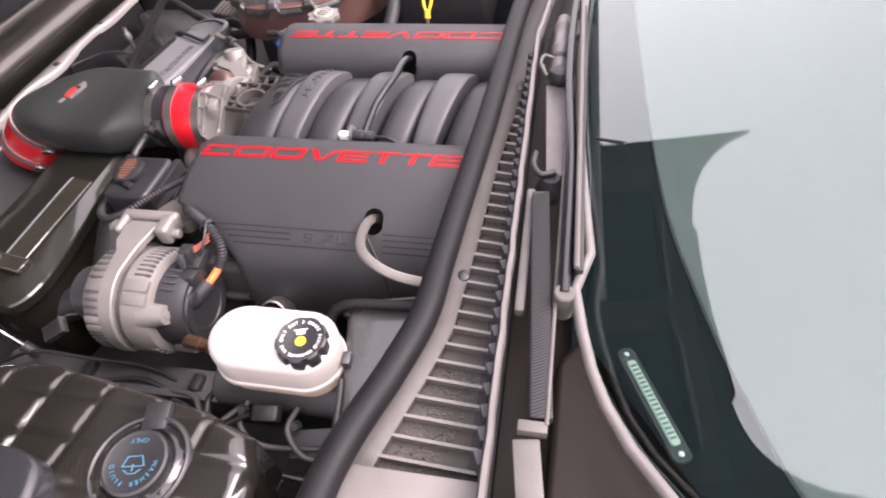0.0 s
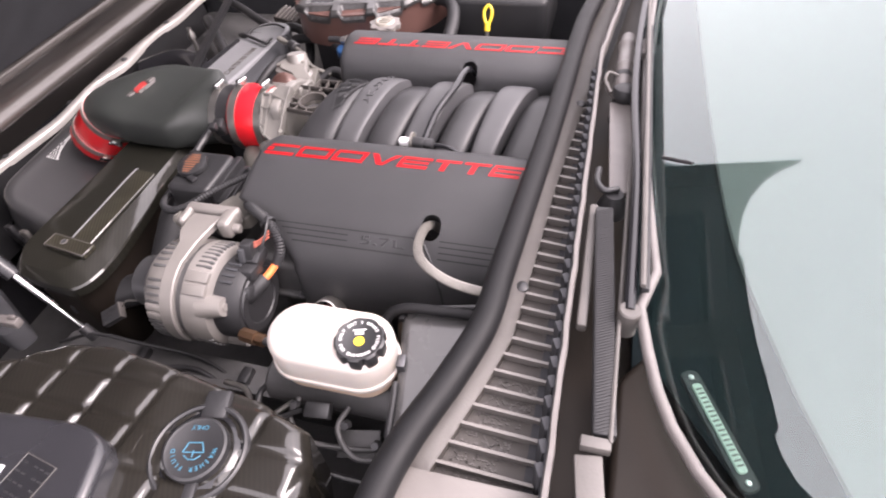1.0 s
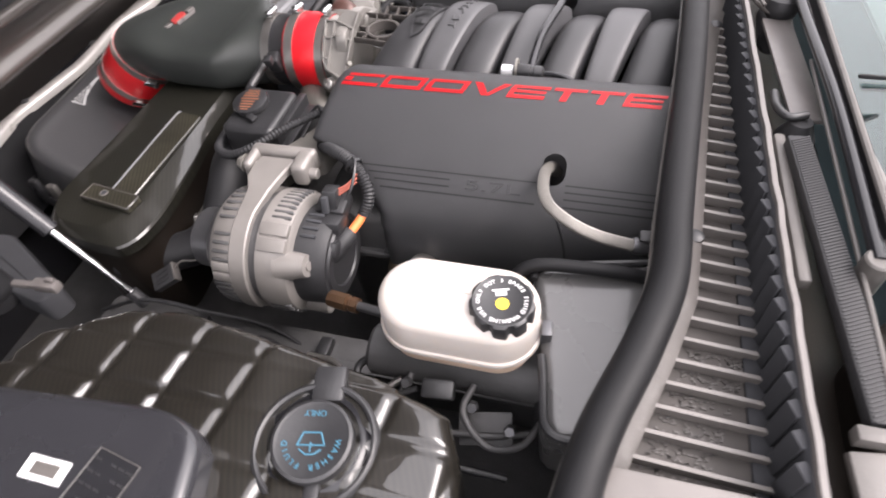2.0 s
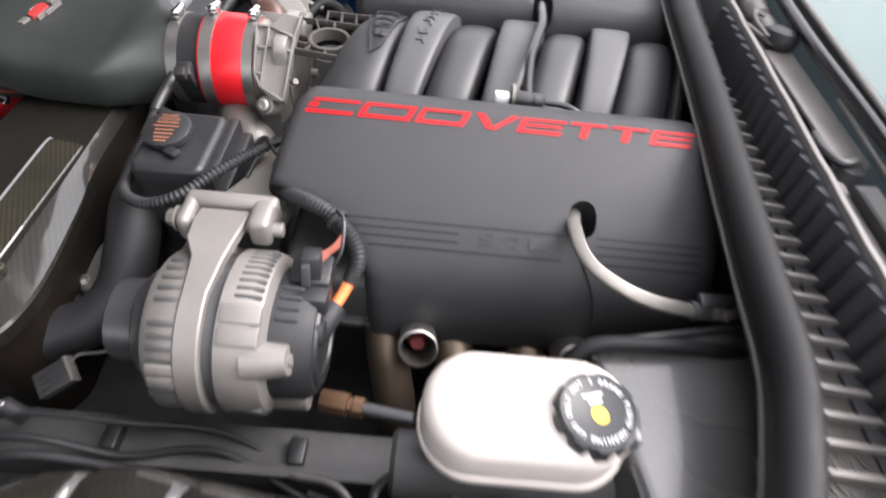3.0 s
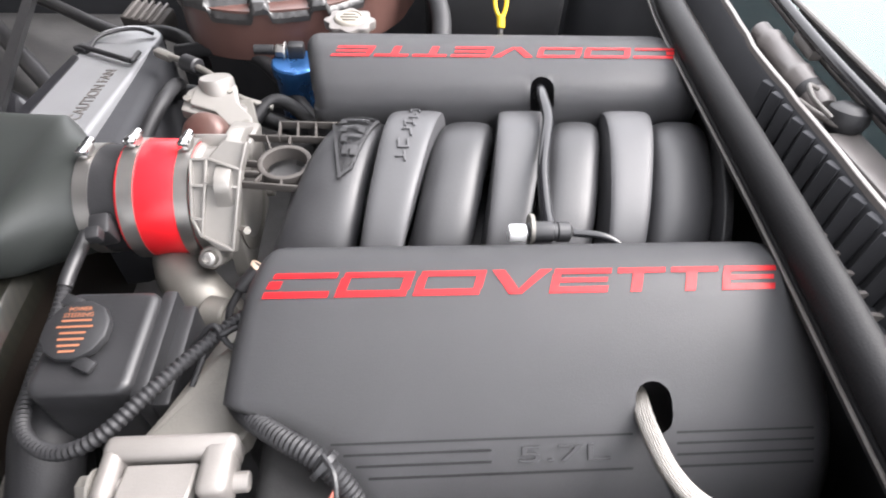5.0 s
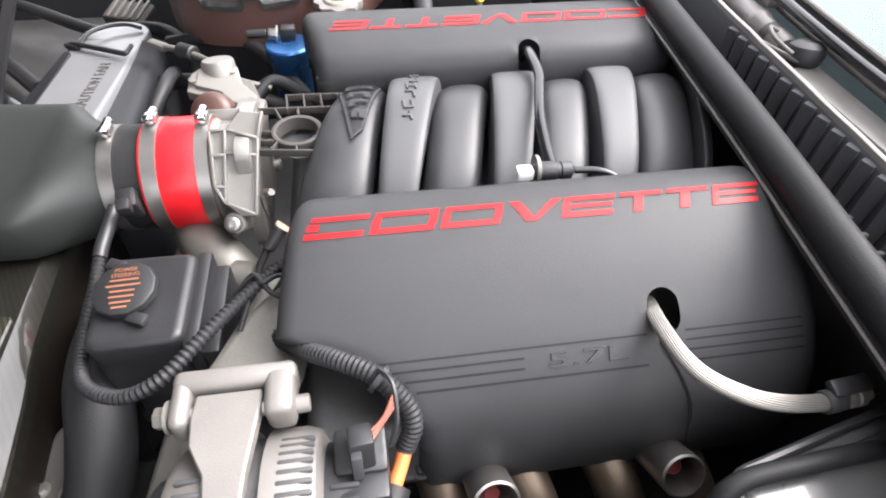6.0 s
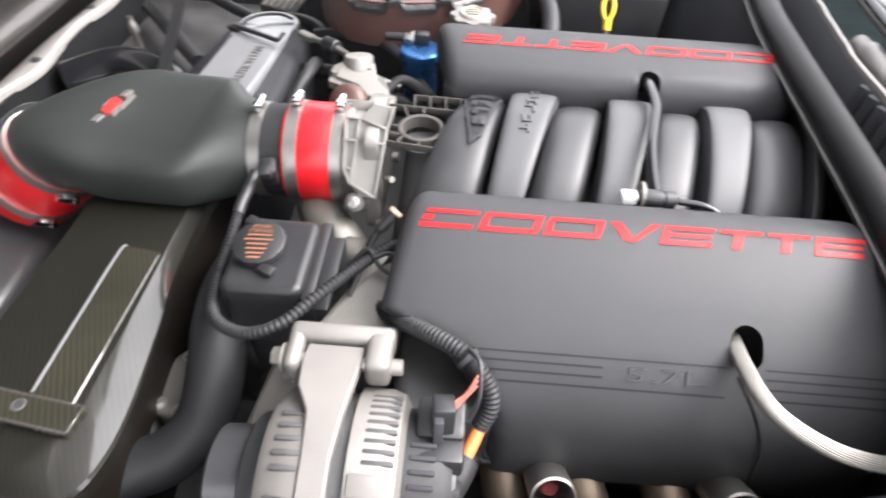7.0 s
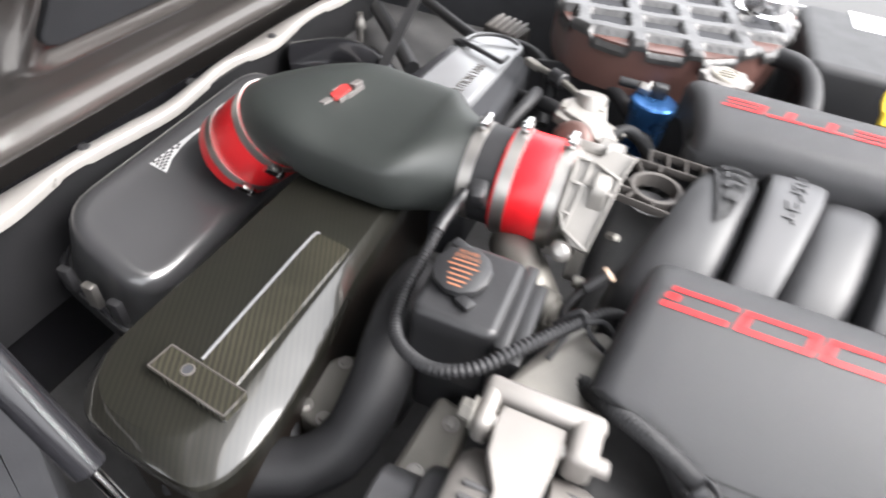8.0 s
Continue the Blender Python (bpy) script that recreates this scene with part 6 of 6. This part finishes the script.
for k in range(4):
    part("print_mark", block((0.006, 0.0016, 0.0004), axes((-0.466 + 0.009 * (k % 2), -0.306 - 0.010 * (k // 2), 0.7246 - 0.0025 * (k // 2)), (1, 0.3, 0), (0, -0.3, 1)), 0), DUSTY, rh)
wl_ = thing("wiring_loom", (-0.35, -0.2, 0.84), "black corrugated wiring loom in a loop", "cable")
LP = [(-0.396, -0.035, 0.835), (-0.402, -0.07, 0.825), (-0.403, -0.115, 0.814), (-0.400, -0.165, 0.812), (-0.384, -0.212, 0.822), (-0.350, -0.235, 0.834), (-0.318, -0.232, 0.846), (-0.290, -0.202, 0.852), (-0.265, -0.168, 0.850), (-0.238, -0.135, 0.845), (-0.21, -0.12, 0.83)]
part("sleeve", corrugated(LP, 0.0058, 0.0046, 0.2), RUBBER, wl_)
part("taped_end", tube(LP[:2] + [(-0.403, -0.085, 0.821)], 0.0062), BLACK, wl_)
part("plug", block((0.019, 0.022, 0.026), axes((-0.385, -0.028, 0.832), (1, 0.2, 0), (0, -0.3, 1)), 0.004), BLACK, wl_)
part("plug_clip", block((0.012, 0.012, 0.012), axes((-0.380, -0.05, 0.848), (1, 0.2, 0), (0, -0.3, 1)), 0.002), BLACK, wl_)
aw = thing("alternator_loom", (-0.18, -0.26, 0.82), "thick black corrugated alternator cable with tie", "cable")
LQ = [(-0.245, -0.19, 0.825), (-0.222, -0.222, 0.852), (-0.195, -0.245, 0.868), (-0.168, -0.262, 0.869), (-0.150, -0.277, 0.854), (-0.1465, -0.287, 0.840), (-0.1525, -0.294, 0.824)]
part("sleeve", corrugated(LQ, 0.0074, 0.0036), RUBBER, aw)
part("cable_tie", lathe([(-0.002, 0.0092), (-0.002, 0.0104), (0.002, 0.0104), (0.002, 0.0092)], (-0.166, -0.264, 0.868), (0.6, -0.5, -0.3), 20), BLACK, aw)
part("tie_tail", tube([(-0.166, -0.262, 0.878), (-0.158, -0.275, 0.880), (-0.157, -0.295, 0.868), (-0.163, -0.305, 0.855)], 0.0017, 6, 6), BLACK, aw)
single("orange_cable", tube([(-0.1515, -0.292, 0.826), (-0.157, -0.305, 0.819), (-0.164, -0.319, 0.8135)], 0.0052), ORANGEWIRE, "orange sleeved end of the alternator cable", "cable")
for k in range(3):
    single("red_wire", tube([(-0.158, -0.277 - 0.002 * k, 0.868 - 0.004 * k), (-0.166, -0.290, 0.863 - 0.003 * k), (-0.175, -0.297 - 0.002 * k, 0.861 - 0.003 * k)], 0.0011, 6, 6), COPPER, "thin copper-red wire beside the alternator", "wire", "alternator wires")
hz = thing("braided_hose", (0.10, -0.28, 0.82), "braided steel hose with black end fitting", "hose")
HOSE = spline([(0.052, -0.205, 0.835), (0.0470, -0.2150, 0.852), (0.0430, -0.2280, 0.8605), (0.0413, -0.2400, 0.8640), (0.0418, -0.2571, 0.8668), (0.0449, -0.2752, 0.868), (0.0538, -0.2907, 0.867), (0.071, -0.303, 0.864), (0.0906, -0.3105, 0.860), (0.1127, -0.3136, 0.856), (0.1368, -0.3139, 0.852)], 8)
part("core", sweep(bmesh.new(), HOSE, 0.0053, 16), BRAID, hz)
strands = bmesh.new()
up_ = None
ring = []
for i, p in enumerate(HOSE):
    d = (HOSE[min(i + 1, len(HOSE) - 1)] - HOSE[max(i - 1, 0)]).normalized()
    up_ = d.orthogonal().normalized() if up_ is None else (up_ - d * up_.dot(d)).normalized()
    ring.append((p, up_, d.cross(up_)))
for k in range(22):
    sweep(strands, [p + (u * math.cos(a) + v * math.sin(a)) * 0.0055 for (p, u, v), a in ((q, 2 * math.pi * k / 22 + 0.016 * i) for i, q in enumerate(ring))], 0.00065, 5, False)
tagged(part("braid", strands, BRAID, hz, "woven bright steel strands"), kind="stuff")
FD = Vector((0.0305, 0.0035, -0.004)).normalized()
FO = Vector((0.1352, -0.3139, 0.8522))
part("crimp", lathe([(0, 0), (0, 0.0078), (0.002, 0.0084), (0.010, 0.0084), (0.012, 0.0078), (0.016, 0.0078), (0.016, 0)], FO, FD, 20), CASTG, hz, "dull grey crimped collar")
part("nut", hexbolt(FO + FD * 0.016, FD, 0.0088, 0.006, False), CASTD, hz, "pale hex nut")
part("adapter", lathe([(0.021, 0), (0.021, 0.0062), (0.027, 0.0062), (0.028, 0.0078), (0.034, 0.0078), (0.035, 0.005), (0.042, 0.005), (0.042, 0)], FO, FD, 18), CASTD, hz)
part("clip", block((0.030, 0.012, 0.008), axes(FO + FD * 0.020 + Vector((0, 0.004, 0.0105)), FD, (0, -0.3, 1)), 0.002), BLACK, hz, "black plastic clip")
fl = thing("fuel_line", (0.0, 0.0, 0.85), "steel line with plastic connector and white cap", "pipe")
part("pipe", tube([(0.030, 0.135, 0.868), (0.026, 0.11, 0.890), (0.023, 0.082, 0.898), (0.021, 0.045, 0.9), (0.014, 0.015, 0.898), (0.006, -0.02, 0.894), (0.003, -0.05, 0.889), (0.002, -0.07, 0.886), (0.002, -0.088, 0.884)], 0.0054, 8, 12), GLOSSY, fl)
part("sleeve", lathe([(0, 0), (0, 0.0065), (0.004, 0.0085), (0.020, 0.0085), (0.021, 0.0072), (0.024, 0.0072), (0.025, 0.0082), (0.034, 0.0082), (0.037, 0.004), (0.037, 0)], (-0.018, -0.089, 0.886), (1, 0.0, -0.03), 20), BLACK, fl, "black connector sleeve")
part("washer", lathe([(0, 0.004), (0, 0.0125), (0.003, 0.0125), (0.003, 0.004)], (-0.016, -0.087, 0.887), (1, 0, 0), 24), CASTD, fl)
part("end_cap", block((0.015, 0.011, 0.011), Matrix.Translation((-0.0255, -0.09, 0.886)), 0.002), PAPER, fl, "white end cap")
part("branch", tube([(0.02, -0.09, 0.885), (0.04, -0.094, 0.886), (0.055, -0.099, 0.882), (0.066, -0.105, 0.872)], 0.0032), GLOSSY, fl)

su = thing("hood_strut", (-0.44, -0.398, 0.72), "black gas strut with bright rod holding the hood", "gas strut")
S0, SD = Vector((-0.440, -0.398, 0.735)), Vector((-0.5346, 0.0793, 0.8414))
part("rod", rod(S0, S0 + SD * 0.12, 0.004, 12), CHROME, su, "bright piston rod")
part("cylinder", rod(S0 + SD * 0.115, S0 + SD * 0.385, 0.0105, 20), GLOSSY, su)
part("socket", rod(S0 - SD * 0.02, S0 + SD * 0.005, 0.008, 12), BLACK, su)

# ---- bracket frame by the throttle ----
fr = thing("sensor_bracket", (-0.23, 0.07, 0.79), "open grey-black plastic lattice bracket with round socket", "bracket")
zb = 0.822
part("ring", lathe([(0, 0.0205), (0, 0.0252), (0.014, 0.0252), (0.0145, 0.0245), (0.0145, 0.0212), (0.014, 0.0205), (0, 0.0205)], (-0.228, 0.066, zb - 0.01), (0, 0, 1), 32), SLAT, fr)
part("socket_floor", lathe([(0, 0.02), (0, 0)], (-0.228, 0.066, zb - 0.016), (0, 0, 1), 24), DARK, fr)
for x0, y0, x1, y1 in ((-0.241, 0.130, -0.180, 0.128), (-0.270, 0.108, -0.180, 0.103), (-0.241, 0.131, -0.239, 0.104), (-0.223, 0.129, -0.221, 0.106), (-0.205, 0.129, -0.203, 0.105), (-0.187, 0.128, -0.186, 0.104), (-0.269, 0.109, -0.265, 0.039), (-0.267, 0.039, -0.195, 0.030), (-0.268, 0.069, -0.254, 0.067), (-0.252, 0.108, -0.244, 0.086), (-0.228, 0.094, -0.228, 0.106), (-0.228, 0.041, -0.228, 0.034), (-0.246, 0.050, -0.252, 0.039), (-0.268, 0.054, -0.250, 0.052), (-0.203, 0.066, -0.190, 0.068)):
    a, b = Vector((x0, y0, zb)), Vector((x1, y1, zb))
    part("bar", block(((b - a).length, 0.0019, 0.008), axes((a + b) / 2, b - a, (0, 0, 1)), 0.0005), SLAT, fr)

nudge(fr, 0.001, -0.0395, 0.038)

# ---- below: engine block, header pipes, plugs ----
single("engine_block", slab(soften([(-0.26, -0.20), (0.19, -0.20), (0.19, 0.24), (-0.26, 0.24)], 0.03), 0.48, 0.74, 0.03, 3), DARK, "dark grimy engine block below the covers", "engine")
vc = thing("valve_cover", (-0.02, -0.20, 0.735), "dull grimy cast valve cover under the engine cover", "valve cover")
part("casting", slab(soften([(-0.225, -0.278), (0.185, -0.278), (0.185, -0.125), (-0.225, -0.125)], 0.02), 0.742, 0.800, 0.012, 3), DARK, vc)
part("flange", slab(soften([(-0.232, -0.286), (0.192, -0.286), (0.192, -0.120), (-0.232, -0.120)], 0.02), 0.735, 0.743, 0.002, 1), DARK, vc)
for x in (-0.21, -0.14, -0.05, 0.04, 0.13):
    part("bolt", hexbolt((x, -0.2815, 0.743), (0, 0, 1), 0.005, 0.006), CASTG, vc)
for k, x in enumerate((-0.125, -0.055, 0.02, 0.085)):
    hp = thing("header_pipe", (x, -0.30, 0.55), "heat-stained steel exhaust header pipe", "exhaust pipe", "header pipes")
    part("pipe", tube([(x, -0.22, 0.70), (x, -0.27, 0.715), (x + 0.01, -0.31, 0.70), (x + 0.02, -0.335, 0.65), (x + 0.02, -0.34, 0.54)], 0.021, 8, 20), BROWN, hp)
for x in (-0.09, 0.06):
    sp = thing("spark_plug_boot", (x, -0.30, 0.72), "red plug boot inside a steel heat shield", "spark plug", "plug boots")
    part("shield", lathe([(0, 0.018), (0.045, 0.019), (0.046, 0.017), (0.002, 0.016)], (x, -0.285, 0.735), (0.05, -0.72, 0.55), 24), STEEL, sp)
    part("boot", lathe([(0, 0), (0, 0.008), (0.024, 0.009), (0.030, 0.006), (0.030, 0)], (x, -0.287, 0.737), (0.05, -0.72, 0.55), 16), DARKRED, sp)

# ---- clutter at the front and far side ----
def loose(name, pts, rad, material, label, category, group=""):
    return single(name, tube(pts, rad, 8, 10), material, label, category, group)


loose("coolant_hose", [(-0.43, 0.05, 0.74), (-0.41, 0.14, 0.80), (-0.395, 0.20, 0.82), (-0.40, 0.26, 0.80), (-0.42, 0.30, 0.76)], 0.0085, RUBBER, "black coolant hose arching beside the fan shroud", "hose", "front hoses")
loose("coolant_hose", [(-0.42, 0.34, 0.80), (-0.36, 0.32, 0.815), (-0.30, 0.30, 0.81), (-0.24, 0.22, 0.79), (-0.20, 0.17, 0.76)], 0.010, RUBBER, "black coolant hose running behind the throttle body", "hose", "front hoses")
loose("coolant_hose", [(-0.30, 0.16, 0.80), (-0.27, 0.20, 0.815), (-0.235, 0.19, 0.80), (-0.21, 0.16, 0.77)], 0.0085, RUBBER, "short black hose below the catch can", "hose", "front hoses")
loose("coolant_hose", [(-0.44, 0.29, 0.77), (-0.37, 0.25, 0.79), (-0.30, 0.22, 0.78), (-0.22, 0.215, 0.75)], 0.011, RUBBER, "thick black hose low behind the throttle body", "hose", "front hoses")
loose("coolant_hose", [(-0.15, 0.43, 0.845), (-0.11, 0.425, 0.862), (-0.075, 0.40, 0.862), (-0.062, 0.35, 0.848), (-0.066, 0.29, 0.82), (-0.075, 0.25, 0.77)], 0.0135, RUBBER, "thick black hose bending down from the coolant tank", "hose", "front hoses")
loose("brace_rod", [(-0.80, 0.64, 0.752), (-0.70, 0.58, 0.75), (-0.60, 0.51, 0.748), (-0.52, 0.47, 0.74)], 0.010, BLACK, "black rod across the front corner of the bay", "rod", "front rods")
loose("brace_rod", [(-0.80, 0.56, 0.722), (-0.72, 0.47, 0.72), (-0.64, 0.38, 0.715)], 0.014, BLACK, "black rod across the front corner of the bay", "rod", "front rods")
loose("coolant_hose", [(-0.60, 0.55, 0.70), (-0.50, 0.46, 0.765), (-0.44, 0.42, 0.775), (-0.40, 0.36, 0.77), (-0.39, 0.30, 0.73)], 0.011, RUBBER, "black hose beside the coolant tank", "hose", "front hoses")
rc = thing("ribbed_connector", (-0.52, 0.50, 0.74), "dusty grey ribbed connector at the front corner", "connector")
part("shell", block((0.07, 0.045, 0.03), axes((-0.517, 0.505, 0.762), (1, -0.3, 0), (0, -0.2, 1)), 0.004), SLAT, rc)
for k in range(5):
    part("rib", block((0.004, 0.046, 0.006), axes((-0.541 + 0.012 * k, 0.512 - 0.0036 * k, 0.777), (1, -0.3, 0), (0, -0.2, 1)), 0.001), COWL, rc)
vl = thing("vacuum_line", (-0.38, 0.25, 0.82), "steel vacuum line with black joint", "pipe")
part("line", tube([(-0.445, 0.300, 0.832), (-0.41, 0.275, 0.838), (-0.37, 0.245, 0.838), (-0.33, 0.205, 0.832), (-0.29, 0.20, 0.82)], 0.0042), CASTD, vl)
part("joint", rod((-0.405, 0.272, 0.838), (-0.385, 0.258, 0.839), 0.0105), BLACK, vl)
part("end_fitting", block((0.03, 0.012, 0.010), axes((-0.437, 0.295, 0.834), (1, -0.7, 0.1), (0, 0, 1)), 0.003), CASTD, vl)
nudge(vl, 0.02, -0.010, -0.008)
lat = thing("hood_latch_post", (-0.778, 0.45, 0.70), "small bright hood latch post", "latch post")
part("post", lathe([(0, 0), (0, 0.005), (0.03, 0.005), (0.032, 0.009), (0.045, 0.008), (0.05, 0.005), (0.06, 0.005), (0.06, 0)], (-0.778, 0.45, 0.695), (0, 0, 1), 16), STEEL, lat)
single("cross_brace", sweep(bmesh.new(), spline([(-0.70, 0.55, 0.79), (-0.66, 0.36, 0.775), (-0.63, 0.22, 0.76)], 6), 0.018, 4, True, 0.5), BLACK, "black diagonal brace at the front of the bay", "brace")
single("duct", tube([(-0.82, 0.30, 0.71), (-0.74, 0.33, 0.725), (-0.66, 0.30, 0.72), (-0.60, 0.24, 0.70)], 0.035, 8, 20), GLOSSY, "glossy black duct at the front of the bay", "duct")
single("front_tray", slab(soften([(-0.90, 0.20), (-0.58, 0.20), (-0.56, 0.70), (-0.90, 0.70)], 0.03), 0.52, 0.68, 0.012, 3), DARK, "dark grimy tray at the front corner", "tray")
# ---- pump castings, belt and wires below the hose ----
wpump = thing("water_pump", (-0.36, -0.22, 0.62), "dull cast water pump with bolt bosses", "water pump")
part("cover", slab(soften([(-0.470, -0.245), (-0.435, -0.255), (-0.425, -0.20), (-0.438, -0.165), (-0.466, -0.18)], 0.012), 0.65, 0.702, 0.005, 3), CASTD, wpump)
part("arm", slab(soften([(-0.355, -0.29), (-0.315, -0.30), (-0.31, -0.21), (-0.345, -0.20)], 0.012), 0.70, 0.752, 0.005, 3), CASTD, wpump)
for x, y, z in ((-0.460, -0.238, 0.702), (-0.438, -0.243, 0.702), (-0.450, -0.182, 0.702), (-0.335, -0.275, 0.752), (-0.325, -0.225, 0.752)):
    part("bolt", hexbolt((x, y, z), (0, 0, 1), 0.005, 0.005), STEEL, wpump)
part("neck", tube([(-0.435, -0.275, 0.66), (-0.462, -0.265, 0.69), (-0.478, -0.235, 0.695), (-0.478, -0.19, 0.68)], 0.011, 8, 14), RUBBER, wpump)
pulley = thing("idler_pulley", (-0.41, -0.10, 0.60), "dark ribbed drive belt over a pulley", "drive belt")
part("belt", lathe([(-0.012, 0.068), (0.012, 0.068), (0.012, 0.062), (-0.012, 0.062), (-0.012, 0.068)], (-0.405, -0.13, 0.66), (1, 0, 0), 40), RUBBER, pulley)
part("wheel", lathe([(-0.01, 0.0), (-0.01, 0.02), (0.0, 0.03), (0.0, 0.058), (-0.01, 0.062), (0.01, 0.062)], (-0.405, -0.13, 0.66), (1, 0, 0), 40), DARK, pulley)
rng = random.Random(11)
for k in range(5):
    y0 = -0.40 - 0.02 * k
    loose("engine_wire", [(-0.52 + 0.02 * k, y0, 0.68), (-0.42, y0 + rng.uniform(-0.03, 0.03), 0.735 - 0.008 * k), (-0.34, y0 + rng.uniform(-0.03, 0.02), 0.715 + rng.uniform(-0.02, 0.02)), (-0.26, y0 + rng.uniform(-0.02, 0.04), 0.70), (-0.17, y0 - 0.02, 0.67)], 0.0026 + 0.0010 * (k % 3), RUBBER, "thin black cable below the alternator", "cable", "low cables")
plugs = thing("cable_connector", (-0.44, -0.44, 0.74), "grey plastic cable connector among dark wires", "connector")
part("shell", block((0.034, 0.014, 0.014), axes((-0.530, -0.424, 0.765), (1, 0.05, 0), (0, 0, 1)), 0.003), EDGE, plugs)
part("neck", block((0.036, 0.009, 0.009), axes((-0.560, -0.427, 0.764), (1, 0.1, 0), (0, 0, 1)), 0.003), EDGE, plugs)
part("latch", block((0.012, 0.006, 0.006), axes((-0.522, -0.421, 0.774), (1, 0.05, 0), (0, 0, 1)), 0.002), EDGE, plugs)
can = thing("canister", (-0.63, -0.43, 0.70), "dull black moulded canister beside the strut", "canister")
part("body", lathe([(0, 0), (0, 0.026), (0.05, 0.028), (0.058, 0.024), (0.060, 0.014), (0.066, 0.012), (0.066, 0)], (-0.655, -0.425, 0.70), (0.1, 0.0, 1), 28), BLACK, can)
part("band", lathe([(0.02, 0.0275), (0.024, 0.029), (0.034, 0.029), (0.038, 0.0278)], (-0.655, -0.425, 0.70), (0.1, 0.0, 1), 28), BLACK, can)
single("support_bracket", slab(soften([(-0.72, -0.40), (-0.57, -0.43), (-0.56, -0.40), (-0.70, -0.33), (-0.76, -0.34)], 0.012), 0.68, 0.722, 0.006, 2), VOID, "dusty dark support bracket beside the strut", "bracket")
fl_m = axes((-0.407, -0.371, 0.742), (0.80, 0.60, 0.0), (-0.15, -0.45, 0.85))
flap = thing("cable_connector", (-0.407, -0.371, 0.73), "dark flat cable connector with a pale edge", "connector")
part("shell", block((0.034, 0.024, 0.010), fl_m, 0.0015, 2), BLACK, flap)
part("rim", block((0.003, 0.025, 0.011), fl_m @ Matrix.Translation((0.0165, 0, 0.0005)), 0.0008), DUSTY, flap)
for k in range(3):
    part("rib", block((0.020, 0.0016, 0.0012), fl_m @ Matrix.Translation((-0.002, -0.006 + 0.006 * k, 0.0055)), 0.0003), BLACK, flap)
part("lead", tube([tuple(fl_m @ Vector(v)) for v in ((0.017, 0.004, 0), (0.030, 0.006, 0.004), (0.052, -0.004, 0.004), (0.085, -0.012, 0.0))], 0.0014, 8, 6), DUSTY, flap)
rail = thing("subframe_rail", (-0.20, -0.40, 0.62), "dark chassis rail below the alternator", "chassis rail")
part("beam", block((0.62, 0.05, 0.06), Matrix.Translation((-0.20, -0.40, 0.66)), 0.01, 2), DARK, rail)
part("flange", block((0.60, 0.012, 0.008), Matrix.Translation((-0.20, -0.420, 0.693)), 0.002), DARK, rail)
for x in (-0.36, -0.19, -0.06):
    part("cable_clip", block((0.016, 0.026, 0.014), Matrix.Translation((x, -0.402, 0.695)), 0.003), BLACK, rail)
sn = thing("temperature_sensor", (-0.24, -0.05, 0.80), "small sensor plug on a clear-collared lead", "sensor")
part("body", rod((-0.255, -0.085, 0.835), (-0.238, -0.07, 0.85), 0.006), BLACK, sn)
part("collar", lathe([(0, 0.0072), (0.004, 0.0072)], (-0.240, -0.072, 0.848), (0.017, 0.015, 0.015), 16), AMBER, sn)
part("lead", tube([(-0.255, -0.085, 0.835), (-0.265, -0.10, 0.82), (-0.262, -0.115, 0.80)], 0.0035), RUBBER, sn)

nudge(sn, -0.0046, 0.0, -0.022)

wire_paths = [[(-0.262, -0.145, 0.845), (-0.252, -0.158, 0.853), (-0.238, -0.150, 0.850), (-0.222, -0.160, 0.842)], [(-0.275, -0.16, 0.84), (-0.258, -0.152, 0.856), (-0.246, -0.163, 0.846), (-0.230, -0.168, 0.838)], [(-0.27, -0.19, 0.835), (-0.262, -0.165, 0.847), (-0.263, -0.145, 0.842)]]
for pts in wire_paths:
    loose("engine_wire", pts, 0.0022, RUBBER, "thin black wire beside the engine cover", "cable", "cover wires")
brake = thing("brake_pipework", (0.0, -0.48, 0.72), "steel brake pipes and bracket below the reservoir", "brake pipes")
part("pipe", tube([(-0.05, -0.462, 0.80), (-0.055, -0.485, 0.79), (-0.03, -0.50, 0.775), (0.03, -0.495, 0.77), (0.07, -0.48, 0.76)], 0.0032), DARK, brake)
part("pipe", tube([(0.01, -0.462, 0.80), (0.005, -0.488, 0.795), (0.03, -0.51, 0.785), (0.06, -0.50, 0.775), (0.075, -0.47, 0.77)], 0.0032), DARK, brake)
part("pipe", tube([(-0.09, -0.44, 0.79), (-0.11, -0.46, 0.78), (-0.09, -0.49, 0.77), (-0.02, -0.52, 0.755), (0.05, -0.52, 0.74)], 0.004), BLACK, brake)
part("plate", block((0.05, 0.03, 0.004), axes((0.025, -0.488, 0.768), (1, 0.2, 0), (0, -0.5, 1)), 0.001), DARK, brake)
for x, y, z in ((0.048, -0.487, 0.775), (0.012, -0.478, 0.790), (-0.052, -0.470, 0.797)):
    part("union_nut", hexbolt((x, y, z), (0, -0.6, 0.8), 0.0055, 0.010, False), CASTG, brake)
part("clip", block((0.010, 0.016, 0.022), axes((0.068, -0.425, 0.848), (1, 0.1, 0), (0, 0, 1)), 0.002), CASTG, brake, "grey metal clip")
part("sensor_plug", block((0.03, 0.018, 0.016), axes((-0.02, -0.476, 0.806), (1, 0.1, 0), (0, -0.4, 1)), 0.003), BLACK, brake)
part("sensor_lead", tube([(-0.04, -0.478, 0.803), (-0.08, -0.49, 0.79), (-0.12, -0.475, 0.785), (-0.16, -0.46, 0.77)], 0.003), RUBBER, brake)
